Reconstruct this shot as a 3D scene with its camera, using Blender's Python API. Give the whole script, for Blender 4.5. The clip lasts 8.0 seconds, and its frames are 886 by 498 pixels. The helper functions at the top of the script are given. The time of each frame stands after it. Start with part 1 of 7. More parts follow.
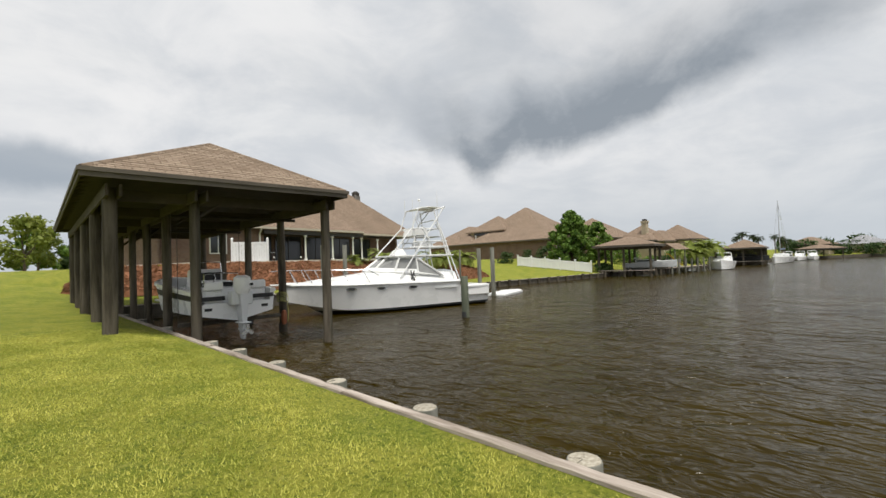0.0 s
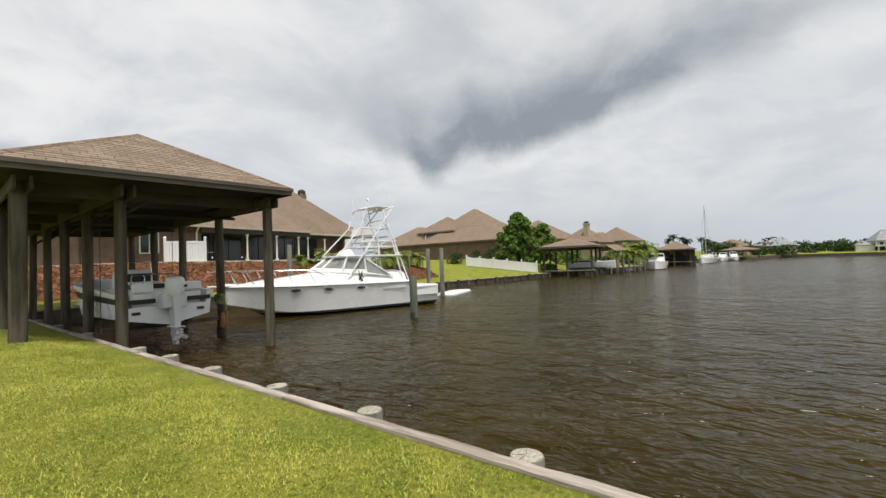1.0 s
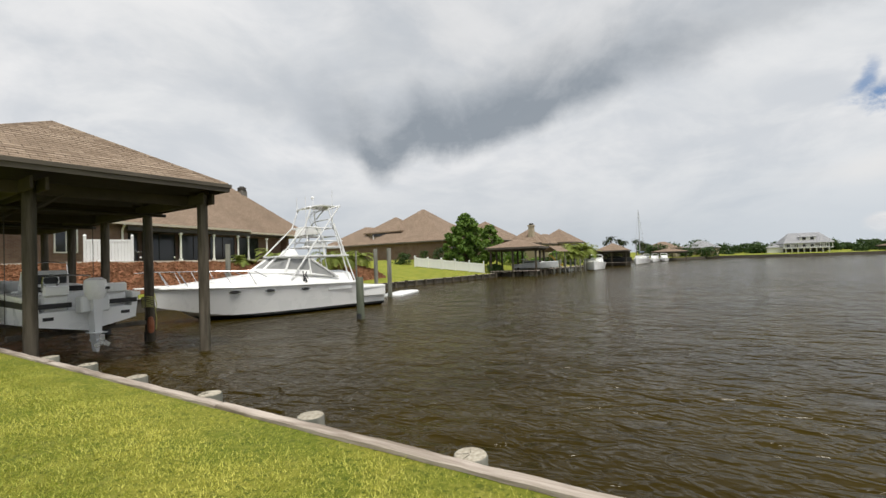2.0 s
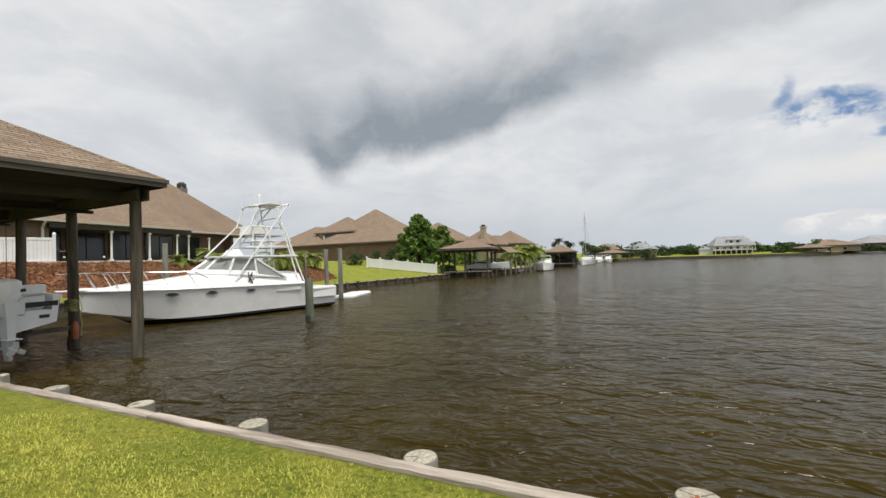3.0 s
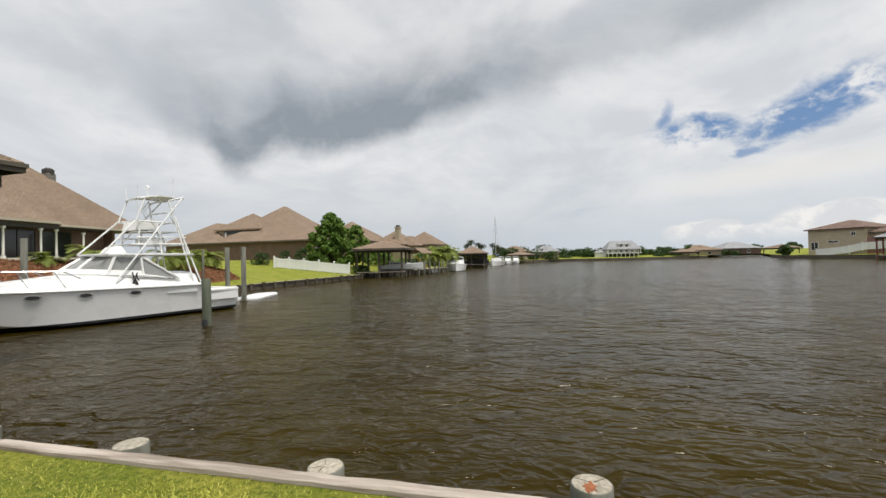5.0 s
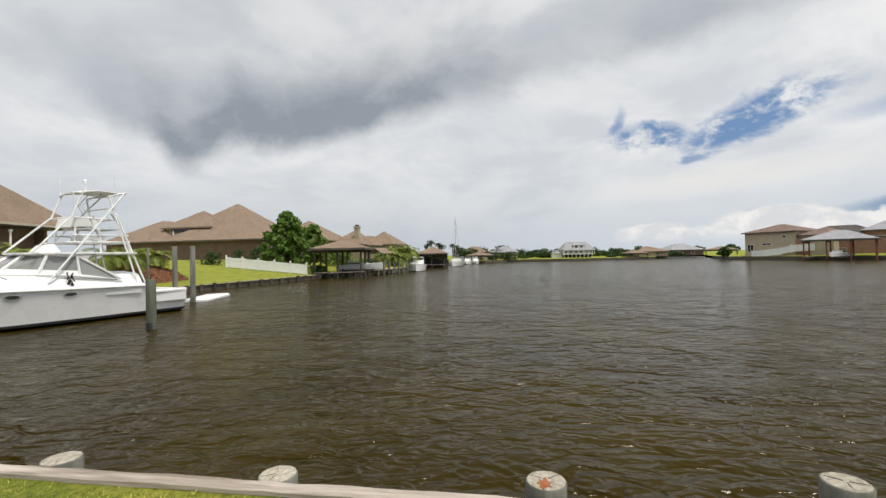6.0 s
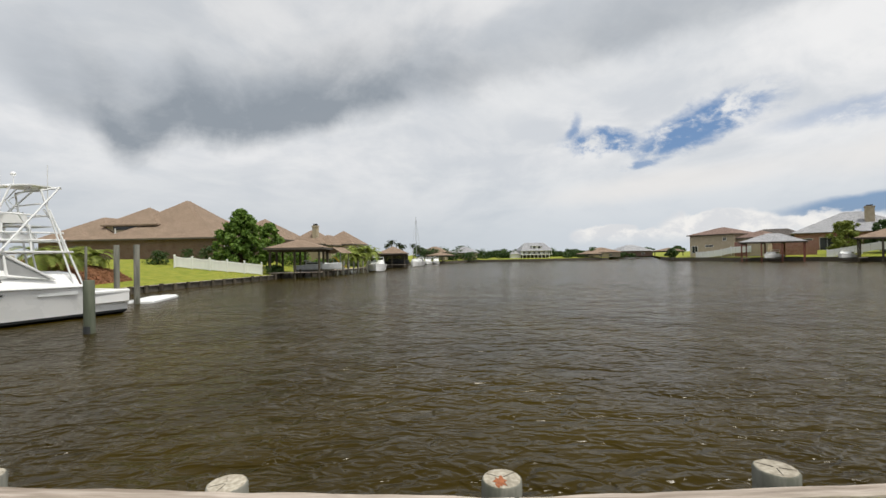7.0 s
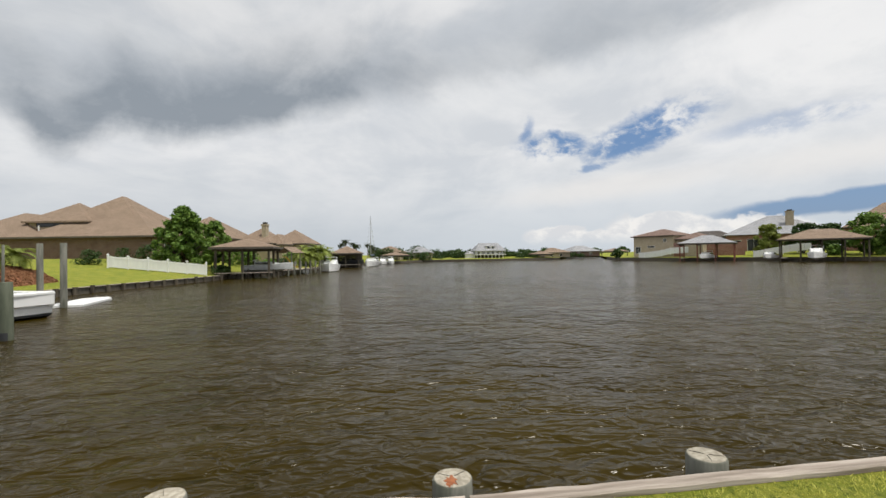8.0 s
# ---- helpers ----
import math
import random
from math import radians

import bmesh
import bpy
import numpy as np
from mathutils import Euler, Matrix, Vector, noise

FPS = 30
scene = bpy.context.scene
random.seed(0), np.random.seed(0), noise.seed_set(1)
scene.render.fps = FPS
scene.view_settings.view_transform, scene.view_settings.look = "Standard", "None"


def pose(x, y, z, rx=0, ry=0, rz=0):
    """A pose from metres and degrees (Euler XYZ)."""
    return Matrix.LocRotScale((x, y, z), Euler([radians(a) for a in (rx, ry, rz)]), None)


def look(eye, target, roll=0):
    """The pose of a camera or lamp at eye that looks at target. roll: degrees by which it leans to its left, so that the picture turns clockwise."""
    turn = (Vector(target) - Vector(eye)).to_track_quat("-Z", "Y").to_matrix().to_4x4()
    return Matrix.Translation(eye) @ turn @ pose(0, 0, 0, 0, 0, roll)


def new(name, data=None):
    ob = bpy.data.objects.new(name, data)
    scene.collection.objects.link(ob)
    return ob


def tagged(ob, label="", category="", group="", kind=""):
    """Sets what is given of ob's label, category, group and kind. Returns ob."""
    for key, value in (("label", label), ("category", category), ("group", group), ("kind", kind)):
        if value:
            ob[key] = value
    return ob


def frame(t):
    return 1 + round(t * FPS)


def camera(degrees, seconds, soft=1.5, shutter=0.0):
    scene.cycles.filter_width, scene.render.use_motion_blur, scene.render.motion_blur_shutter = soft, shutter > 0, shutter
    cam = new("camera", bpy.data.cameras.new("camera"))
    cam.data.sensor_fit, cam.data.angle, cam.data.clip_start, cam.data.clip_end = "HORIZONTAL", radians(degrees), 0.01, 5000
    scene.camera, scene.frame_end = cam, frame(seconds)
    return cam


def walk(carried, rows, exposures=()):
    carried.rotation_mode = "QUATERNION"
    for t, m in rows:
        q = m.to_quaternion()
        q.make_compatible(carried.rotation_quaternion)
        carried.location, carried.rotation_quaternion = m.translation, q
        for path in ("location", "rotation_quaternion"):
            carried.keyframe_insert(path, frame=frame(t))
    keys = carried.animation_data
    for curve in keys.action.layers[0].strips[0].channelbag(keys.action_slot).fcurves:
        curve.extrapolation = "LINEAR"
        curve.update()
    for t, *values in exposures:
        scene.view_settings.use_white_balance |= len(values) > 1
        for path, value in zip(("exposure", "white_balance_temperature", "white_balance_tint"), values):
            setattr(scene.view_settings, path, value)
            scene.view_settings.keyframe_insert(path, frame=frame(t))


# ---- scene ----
cam = camera(91.2, 8.0)
PATH = [
    (0, (-0.220, -0.021, 1.469), (1.193, 1.393, 1.530), -2.1),
    (0.5, (-0.189, -0.020, 1.461), (1.298, 1.316, 1.519), -2.1),
    (1, (-0.162, -0.018, 1.455), (1.405, 1.224, 1.510), -2.1),
    (1.5, (-0.137, -0.017, 1.450), (1.502, 1.129, 1.502), -2.05),
    (3, (-0.075, -0.015, 1.442), (1.732, 0.843, 1.487), -1.9),
    (3.5, (-0.059, -0.016, 1.441), (1.786, 0.755, 1.485), -1.75),
    (4, (-0.044, -0.017, 1.441), (1.839, 0.657, 1.483), -1.6),
    (4.5, (-0.032, -0.019, 1.441), (1.882, 0.559, 1.480), -1.5),
    (6, (-0.006, -0.032, 1.446), (1.970, 0.277, 1.479), -1.2),
    (6.5, (-0.001, -0.039, 1.448), (1.987, 0.175, 1.480), -1.1),
    (7, (0.003, -0.048, 1.451), (1.999, 0.081, 1.481), -1),
    (7.5, (0.005, -0.059, 1.453), (2.005, -0.034, 1.482), -0.9),
    (8, (0.006, -0.071, 1.456), (2.004, -0.148, 1.482), -0.9),
]
walk(cam, [(t, look(eye, target, roll)) for t, eye, target, roll in PATH])

# ---- world, sun ----
scene.view_settings.exposure = 0.0
SUN_EL, SUN_AZ = 68.0, 238.0          # azimuth of the sun's place, from +x towards +y


def nd(tree, kind, ins=(), **props):
    n = tree.nodes.new(kind)
    for k, v in props.items():
        setattr(n, k, v)
    for k, v in dict(ins).items():
        if hasattr(v, "is_linked"):
            tree.links.new(v, n.inputs[k])
        else:
            n.inputs[k].default_value = v
    return n


def mth(tree, op, a, b=0.0, clamp=False):
    n = nd(tree, "ShaderNodeMath", {0: a, 1: b}, operation=op)
    n.use_clamp = clamp
    return n.outputs[0]


def mixc(tree, fac, a, b, blend="MIX"):
    n = nd(tree, "ShaderNodeMix", {0: fac, 6: a, 7: b}, data_type="RGBA", blend_type=blend)
    return n.outputs[2]


def ramp(tree, fac, lo, hi):
    n = nd(tree, "ShaderNodeMapRange", {0: fac, 1: lo, 2: hi, 3: 0.0, 4: 1.0}, interpolation_type="SMOOTHSTEP")
    return n.outputs[0]


def noise_tex(tree, vec, scale, detail=5.0, rough=0.55, distort=0.0):
    n = nd(tree, "ShaderNodeTexNoise", {"Vector": vec, "Scale": scale, "Detail": detail, "Roughness": rough, "Distortion": distort})
    return n.outputs[0]


def build_world():
    world = bpy.data.worlds.new("sky")
    scene.world = world
    world.use_nodes = True
    t = world.node_tree
    t.nodes.clear()
    co = nd(t, "ShaderNodeTexCoord").outputs["Generated"]
    sep = nd(t, "ShaderNodeSeparateXYZ", {0: co})
    X, Y, Z = sep.outputs
    az = mth(t, "MULTIPLY", mth(t, "ARCTAN2", Y, X), 57.2958)
    el = mth(t, "MULTIPLY", mth(t, "ARCSINE", Z), 57.2958)
    sky = nd(t, "ShaderNodeTexSky", sky_type="NISHITA", sun_disc=False, sun_elevation=radians(SUN_EL), sun_rotation=radians(90 - SUN_AZ))
    sky.dust_density, sky.ozone_density = 1.5, 1.5
    blue = mixc(t, 1.0, sky.outputs[0], (0.105, 0.105, 0.105, 1), "MULTIPLY")
    # cloud sheet seen in perspective: the coordinates run out towards the horizon
    zz = mth(t, "ADD", mth(t, "MAXIMUM", Z, 0.0), 0.11)
    flat = nd(t, "ShaderNodeCombineXYZ", {0: mth(t, "DIVIDE", X, zz), 1: mth(t, "DIVIDE", Y, zz), 2: 0.0}).outputs[0]

    def sheet(stretch_z, scale, detail, rough, distort):
        v = nd(t, "ShaderNodeVectorMath", {0: co, 1: (1, 1, stretch_z)}, operation="MULTIPLY").outputs[0]
        return noise_tex(t, v, scale, detail, rough, distort)
    n2 = noise_tex(t, flat, 1.5, 8, 0.6, 0.4)
    n3 = sheet(1.8, 9.0, 8, 0.62, 0.3)
    n4 = sheet(2.0, 2.7, 8, 0.56, 0.4)
    n5 = sheet(1.5, 19.0, 6, 0.6, 0.2)
    n6 = sheet(1.6, 5.2, 8, 0.6, 0.5)
    wob = mth(t, "MULTIPLY", mth(t, "SUBTRACT", n6, 0.5), 14.0)
    wob2 = mth(t, "MULTIPLY", mth(t, "SUBTRACT", sheet(1.0, 6.0, 8, 0.62, 0.4), 0.5), 14.0)
    puff = mth(t, "MULTIPLY", mth(t, "SUBTRACT", n5, 0.5), 7.0)

    def blob(a0, e0, sa, se, tilt, k=1.0, lo=0.35, fine=0.0):
        """A soft patch of sky about azimuth a0 and elevation e0, its edge torn by noise."""
        c, s = math.cos(radians(tilt)), math.sin(radians(tilt))
        da = mth(t, "ADD", mth(t, "SUBTRACT", az, a0), mth(t, "MULTIPLY", wob, k))
        de = mth(t, "ADD", mth(t, "SUBTRACT", el, e0), mth(t, "MULTIPLY", wob2, 0.4 * k))
        if fine:
            de = mth(t, "ADD", de, mth(t, "MULTIPLY", puff, fine))
        u = mth(t, "DIVIDE", mth(t, "ADD", mth(t, "MULTIPLY", da, c), mth(t, "MULTIPLY", de, s)), sa)
        v = mth(t, "DIVIDE", mth(t, "SUBTRACT", mth(t, "MULTIPLY", de, c), mth(t, "MULTIPLY", da, s)), se)
        r = mth(t, "SQRT", mth(t, "ADD", mth(t, "MULTIPLY", u, u), mth(t, "MULTIPLY", v, v)))
        return mth(t, "SUBTRACT", 1.0, ramp(t, r, lo, 1.05))

    def along(stops):
        """A value that follows the azimuth, from (degrees, value) in rising order."""
        node = nd(t, "ShaderNodeValToRGB", {0: mth(t, "DIVIDE", mth(t, "ADD", az, 60.0), 160.0)})
        node.color_ramp.interpolation = "EASE"
        els = node.color_ramp.elements
        while len(els) < len(stops):
            els.new(0.5)
        for e, (a, v) in zip(els, stops):
            e.position, e.color = (a + 60.0) / 160.0, (v, v, v, 1)
        return node.outputs[0]

    bright = mixc(t, ramp(t, n4, 0.36, 0.64), (0.67, 0.70, 0.74, 1), (0.90, 0.90, 0.905, 1))
    bright = mixc(t, mth(t, "MULTIPLY", ramp(t, n2, 0.42, 0.70), 0.4), bright, (0.93, 0.93, 0.92, 1))
    bright = mixc(t, mth(t, "MULTIPLY", ramp(t, n6, 0.54, 0.70), 0.22), bright, (0.60, 0.64, 0.69, 1))
    # the low haze over the horizon, greyer to the north, and pale streaks across it
    haze = mth(t, "SUBTRACT", 1.0, ramp(t, el, 0.0, 14.0))
    hazec = mixc(t, ramp(t, az, -25.0, 20.0), (0.57, 0.635, 0.70, 1), (0.52, 0.57, 0.62, 1))
    cloud = mixc(t, mth(t, "MULTIPLY", haze, 0.8), bright, hazec)
    streak = mth(t, "MAXIMUM", blob(-24, 8.0, 20, 2.2, -4, 0.35, 0.2), mth(t, "MULTIPLY", blob(-44, 9.0, 14, 2.6, -3, 0.4, 0.2), 0.9))
    cloud = mixc(t, mth(t, "MULTIPLY", streak, 0.6), cloud, (0.89, 0.86, 0.83, 1))
    # one long dark shower cloud: a ragged base that sinks to a lobe, paler towards its top
    base = mth(t, "MULTIPLY", along([(-60, 0.60), (-30, 0.55), (-8, 0.50), (4, 0.455), (14, 0.405), (20, 0.36), (25, 0.325), (30.5, 0.295), (34, 0.315), (39.5, 0.235), (44, 0.315), (52, 0.41), (64, 0.45), (98, 0.45)]), 40.0)
    depth = mth(t, "SUBTRACT", mth(t, "ADD", el, mth(t, "MULTIPLY", wob2, 0.36)), mth(t, "ADD", base, mth(t, "MULTIPLY", puff, 0.10)))
    weight = along([(-60, 0.30), (-32, 0.42), (-20, 0.50), (-6, 0.42), (4, 0.66), (14, 0.92), (30, 1.0), (40, 1.0), (45, 0.52), (50, 0.24), (60, 0.12), (72, 0.06), (98, 0.05)])
    fade = mth(t, "SUBTRACT", 1.0, mth(t, "MULTIPLY", ramp(t, depth, 3.5, 13.0), 0.78))
    dark = mth(t, "MULTIPLY", mth(t, "MULTIPLY", ramp(t, depth, -0.3, 3.6), weight), fade)
    dark = mth(t, "MULTIPLY", dark, mth(t, "SUBTRACT", 1.24, mth(t, "ADD", mth(t, "MULTIPLY", ramp(t, n6, 0.34, 0.72), 0.42), mth(t, "MULTIPLY", ramp(t, n3, 0.35, 0.70), 0.16))), True)
    cloud = mixc(t, mth(t, "MULTIPLY", dark, 0.93), cloud, (0.275, 0.315, 0.362, 1))
    far_dark = blob(88, 10.5, 10, 3.2, 0, 0.5)
    cloud = mixc(t, mth(t, "MULTIPLY", far_dark, 0.7), cloud, (0.30, 0.36, 0.43, 1))
    # gaps of blue
    gap = mth(t, "MAXIMUM", blob(-27.0, 13.9, 9.6, 2.7, -18, 0.40, 0.42, 0.55), blob(-17.0, 13.3, 6.0, 1.7, 8, 0.40, 0.35, 0.5))
    gap = mth(t, "MAXIMUM", gap, mth(t, "MULTIPLY", blob(-13.4, 15.2, 1.2, 2.0, 20, 0.35, 0.2, 0.5), 0.8))
    gap = mth(t, "MAXIMUM", gap, mth(t, "MULTIPLY", blob(-21.0, 10.4, 4.5, 0.6, -8, 0.2, 0.3, 0.08), 0.8))
    gap = mth(t, "MAXIMUM", gap, mth(t, "MULTIPLY", blob(-41, 13.2, 9.5, 1.5, -4, 0.32, 0.3, 0.2), 0.45))
    gap = mth(t, "MULTIPLY", gap, ramp(t, mth(t, "ADD", mth(t, "MULTIPLY", n3, 0.6), mth(t, "MULTIPLY", n5, 0.4)), 0.40, 0.53), True)
    gap = mth(t, "MAXIMUM", gap, mth(t, "MULTIPLY", blob(-47, 4.7, 15, 1.25, -4, 0.10, 0.62, 0.10), 0.97))
    col = mixc(t, gap, cloud, mixc(t, 0.65, blue, (0.165, 0.30, 0.56, 1)))
    # white heaps low down, crisp at the top and lost in haze below
    heap = mth(t, "MAXIMUM", blob(-29.0, 2.3, 6.5, 2.5, 0, 0.10, 0.86, 0.42), blob(-17.0, 1.9, 4.6, 1.6, 0, 0.08, 0.84, 0.34))
    heap = mth(t, "MAXIMUM", heap, mth(t, "MAXIMUM", blob(-37.5, 1.9, 6.0, 2.0, 0, 0.10, 0.86, 0.4), blob(-22.5, 1.7, 3.5, 1.2, 0, 0.08, 0.8, 0.3)))
    heap = mth(t, "MULTIPLY", heap, ramp(t, el, 0.6, 2.6), True)
    col = mixc(t, mth(t, "MULTIPLY", heap, 0.92), col, mixc(t, ramp(t, n5, 0.40, 0.62), (0.74, 0.75, 0.77, 1), (0.95, 0.93, 0.90, 1)))
    bg = nd(t, "ShaderNodeBackground", {"Color": col, "Strength": 0.95})
    out = nd(t, "ShaderNodeOutputWorld")
    t.links.new(bg.outputs[0], out.inputs[0])


build_world()
sun = new("sun", bpy.data.lights.new("sun", "SUN"))
sun.data.energy, sun.data.angle, sun.data.color = 3.4, radians(11.0), (1.0, 0.95, 0.86)
ce = math.cos(radians(SUN_EL))
sun.matrix_world = look((ce * math.cos(radians(SUN_AZ)) * 50, ce * math.sin(radians(SUN_AZ)) * 50, 50 * math.sin(radians(SUN_EL))), (0, 0, 0))

# ---- materials ----
MATS = {}


def material(name, a, b, scale=4.0, rough=0.7, metal=0.0, bump=0.2, fine=60.0, stretch=(1, 1, 1), vary=0.12, spec=0.4, dist=0.01, detail=6.0, stain=None):
    """Two colours broken up by coarse noise, a finer grain over it, a bump, and a change from piece to piece."""
    if name in MATS:
        return MATS[name]
    m = bpy.data.materials.new(name)
    m.use_nodes = True
    t = m.node_tree
    t.nodes.clear()
    co = nd(t, "ShaderNodeTexCoord").outputs["Object"]
    info = nd(t, "ShaderNodeObjectInfo")
    shift = nd(t, "ShaderNodeVectorMath", {0: info.outputs["Random"], 1: (37.0, 91.0, 13.0)}, operation="MULTIPLY").outputs[0]
    vec = nd(t, "ShaderNodeVectorMath", {0: co, 1: stretch}, operation="MULTIPLY").outputs[0]
    vec = nd(t, "ShaderNodeVectorMath", {0: vec, 1: shift}, operation="ADD").outputs[0]
    n1 = noise_tex(t, vec, scale, detail, 0.6, 0.3)
    n2 = noise_tex(t, vec, fine, 4.0, 0.6)
    fac = mth(t, "ADD", mth(t, "MULTIPLY", ramp(t, n1, 0.32, 0.68), 0.7), mth(t, "MULTIPLY", n2, 0.35), True)
    col = mixc(t, fac, (*a, 1), (*b, 1))
    if stain:
        n3 = noise_tex(t, vec, scale * 0.37, 5.0, 0.62, 0.8)
        col = mixc(t, mth(t, "MULTIPLY", ramp(t, n3, 0.52, 0.72), 0.65), col, (*stain, 1))
    v = mth(t, "ADD", 1.0 - vary, mth(t, "MULTIPLY", info.outputs["Random"], 2 * vary))
    col = nd(t, "ShaderNodeHueSaturation", {"Value": v, "Color": col}).outputs[0]
    p = nd(t, "ShaderNodeBsdfPrincipled", {"Base Color": col, "Metallic": metal, "Specular IOR Level": spec})
    t.links.new(mth(t, "ADD", rough - 0.08, mth(t, "MULTIPLY", n1, 0.16)), p.inputs["Roughness"])
    if bump:
        h = mth(t, "ADD", mth(t, "MULTIPLY", n1, 0.6), mth(t, "MULTIPLY", n2, 0.4))
        t.links.new(nd(t, "ShaderNodeBump", {"Strength": bump, "Distance": dist, "Height": h}).outputs[0], p.inputs["Normal"])
    t.links.new(p.outputs[0], nd(t, "ShaderNodeOutputMaterial").inputs[0])
    MATS[name] = m
    return m


def water_material():
    m = bpy.data.materials.new("canal_water")
    m.use_nodes = True
    t = m.node_tree
    t.nodes.clear()
    co = nd(t, "ShaderNodeTexCoord").outputs["Object"]
    mp = nd(t, "ShaderNodeMapping", {"Vector": co, "Rotation": (0, 0, radians(24)), "Scale": (1.0, 0.56, 1.0)}).outputs[0]
    a = noise_tex(t, mp, 2.2, 2.2, 0.48, 0.8)
    b = noise_tex(t, mp, 5.6, 1.5, 0.45, 0.9)
    c = noise_tex(t, co, 0.7, 1.0, 0.4, 0.4)
    big = noise_tex(t, co, 0.09, 3.0, 0.5)
    # crests drawn up sharper than the troughs between them
    ridge = mth(t, "SUBTRACT", 1.0, mth(t, "ABSOLUTE", mth(t, "MULTIPLY", mth(t, "SUBTRACT", a, 0.5), 3.4)), True)
    h = mth(t, "ADD", mth(t, "ADD", mth(t, "MULTIPLY", a, 0.70), mth(t, "MULTIPLY", mth(t, "POWER", ridge, 1.6), 0.11)), mth(t, "ADD", mth(t, "MULTIPLY", b, 0.20), mth(t, "MULTIPLY", c, 0.5)))
    h = mth(t, "MULTIPLY", h, mth(t, "ADD", 0.50, mth(t, "MULTIPLY", big, 1.0)))
    bump = nd(t, "ShaderNodeBump", {"Strength": 1.0, "Distance": 0.36, "Height": h}).outputs[0]
    col = mixc(t, ramp(t, noise_tex(t, co, 0.22, 4.0, 0.5), 0.35, 0.7), (0.0245, 0.0162, 0.0003, 1), (0.0350, 0.0235, 0.0006, 1))
    p = nd(t, "ShaderNodeBsdfPrincipled", {"Base Color": col, "Roughness": 0.17, "IOR": 1.33, "Specular IOR Level": 0.19, "Normal": bump})
    t.links.new(p.outputs[0], nd(t, "ShaderNodeOutputMaterial").inputs[0])
    return m


def lawn_material():
    m = bpy.data.materials.new("mown_lawn")
    m.use_nodes = True
    t = m.node_tree
    t.nodes.clear()
    co = nd(t, "ShaderNodeTexCoord").outputs["Object"]
    n1 = noise_tex(t, co, 1.1, 6.0, 0.65, 0.4)
    n2 = noise_tex(t, co, 7.0, 5.0, 0.65)
    n3 = noise_tex(t, co, 70.0, 4.0, 0.7)
    col = mixc(t, ramp(t, n1, 0.36, 0.64), (0.175, 0.215, 0.019, 1), (0.300, 0.300, 0.040, 1))
    col = mixc(t, mth(t, "MULTIPLY", ramp(t, n2, 0.5, 0.75), 0.32), col, (0.400, 0.360, 0.120, 1))
    col = mixc(t, mth(t, "MULTIPLY", ramp(t, n3, 0.45, 0.75), 0.6), col, (0.110, 0.150, 0.018, 1))
    n4 = noise_tex(t, co, 19.0, 4.0, 0.7, 0.3)
    col = mixc(t, mth(t, "MULTIPLY", ramp(t, n4, 0.50, 0.64), 0.75), col, (0.070, 0.105, 0.010, 1))
    col = mixc(t, mth(t, "MULTIPLY", ramp(t, n4, 0.48, 0.34), 0.45), col, (0.420, 0.400, 0.085, 1))
    h = mth(t, "ADD", mth(t, "MULTIPLY", n2, 0.4), mth(t, "SUBTRACT", n3, mth(t, "MULTIPLY", n4, 0.8)))
    bump = nd(t, "ShaderNodeBump", {"Strength": 0.9, "Distance": 0.035, "Height": h}).outputs[0]
    p = nd(t, "ShaderNodeBsdfPrincipled", {"Base Color": col, "Roughness": 0.85, "Specular IOR Level": 0.2, "Normal": bump})
    t.links.new(p.outputs[0], nd(t, "ShaderNodeOutputMaterial").inputs[0])
    return m


def leaf_material(name, a, b, rough=0.55):
    m = bpy.data.materials.new(name)
    m.use_nodes = True
    t = m.node_tree
    t.nodes.clear()
    geo = nd(t, "ShaderNodeNewGeometry")
    co = nd(t, "ShaderNodeTexCoord").outputs["Object"]
    f = mth(t, "ADD", mth(t, "MULTIPLY", geo.outputs["Random Per Island"], 0.6), mth(t, "MULTIPLY", ramp(t, noise_tex(t, co, 0.8, 3.0), 0.35, 0.65), 0.4), True)
    col = mixc(t, f, (*a, 1), (*b, 1))
    p = nd(t, "ShaderNodeBsdfPrincipled", {"Base Color": col, "Roughness": rough, "Specular IOR Level": 0.25})
    tr = nd(t, "ShaderNodeBsdfTranslucent", {"Color": col})
    mx = nd(t, "ShaderNodeMixShader", {0: 0.3, 1: p.outputs[0], 2: tr.outputs[0]})
    t.links.new(mx.outputs[0], nd(t, "ShaderNodeOutputMaterial").inputs[0])
    return m


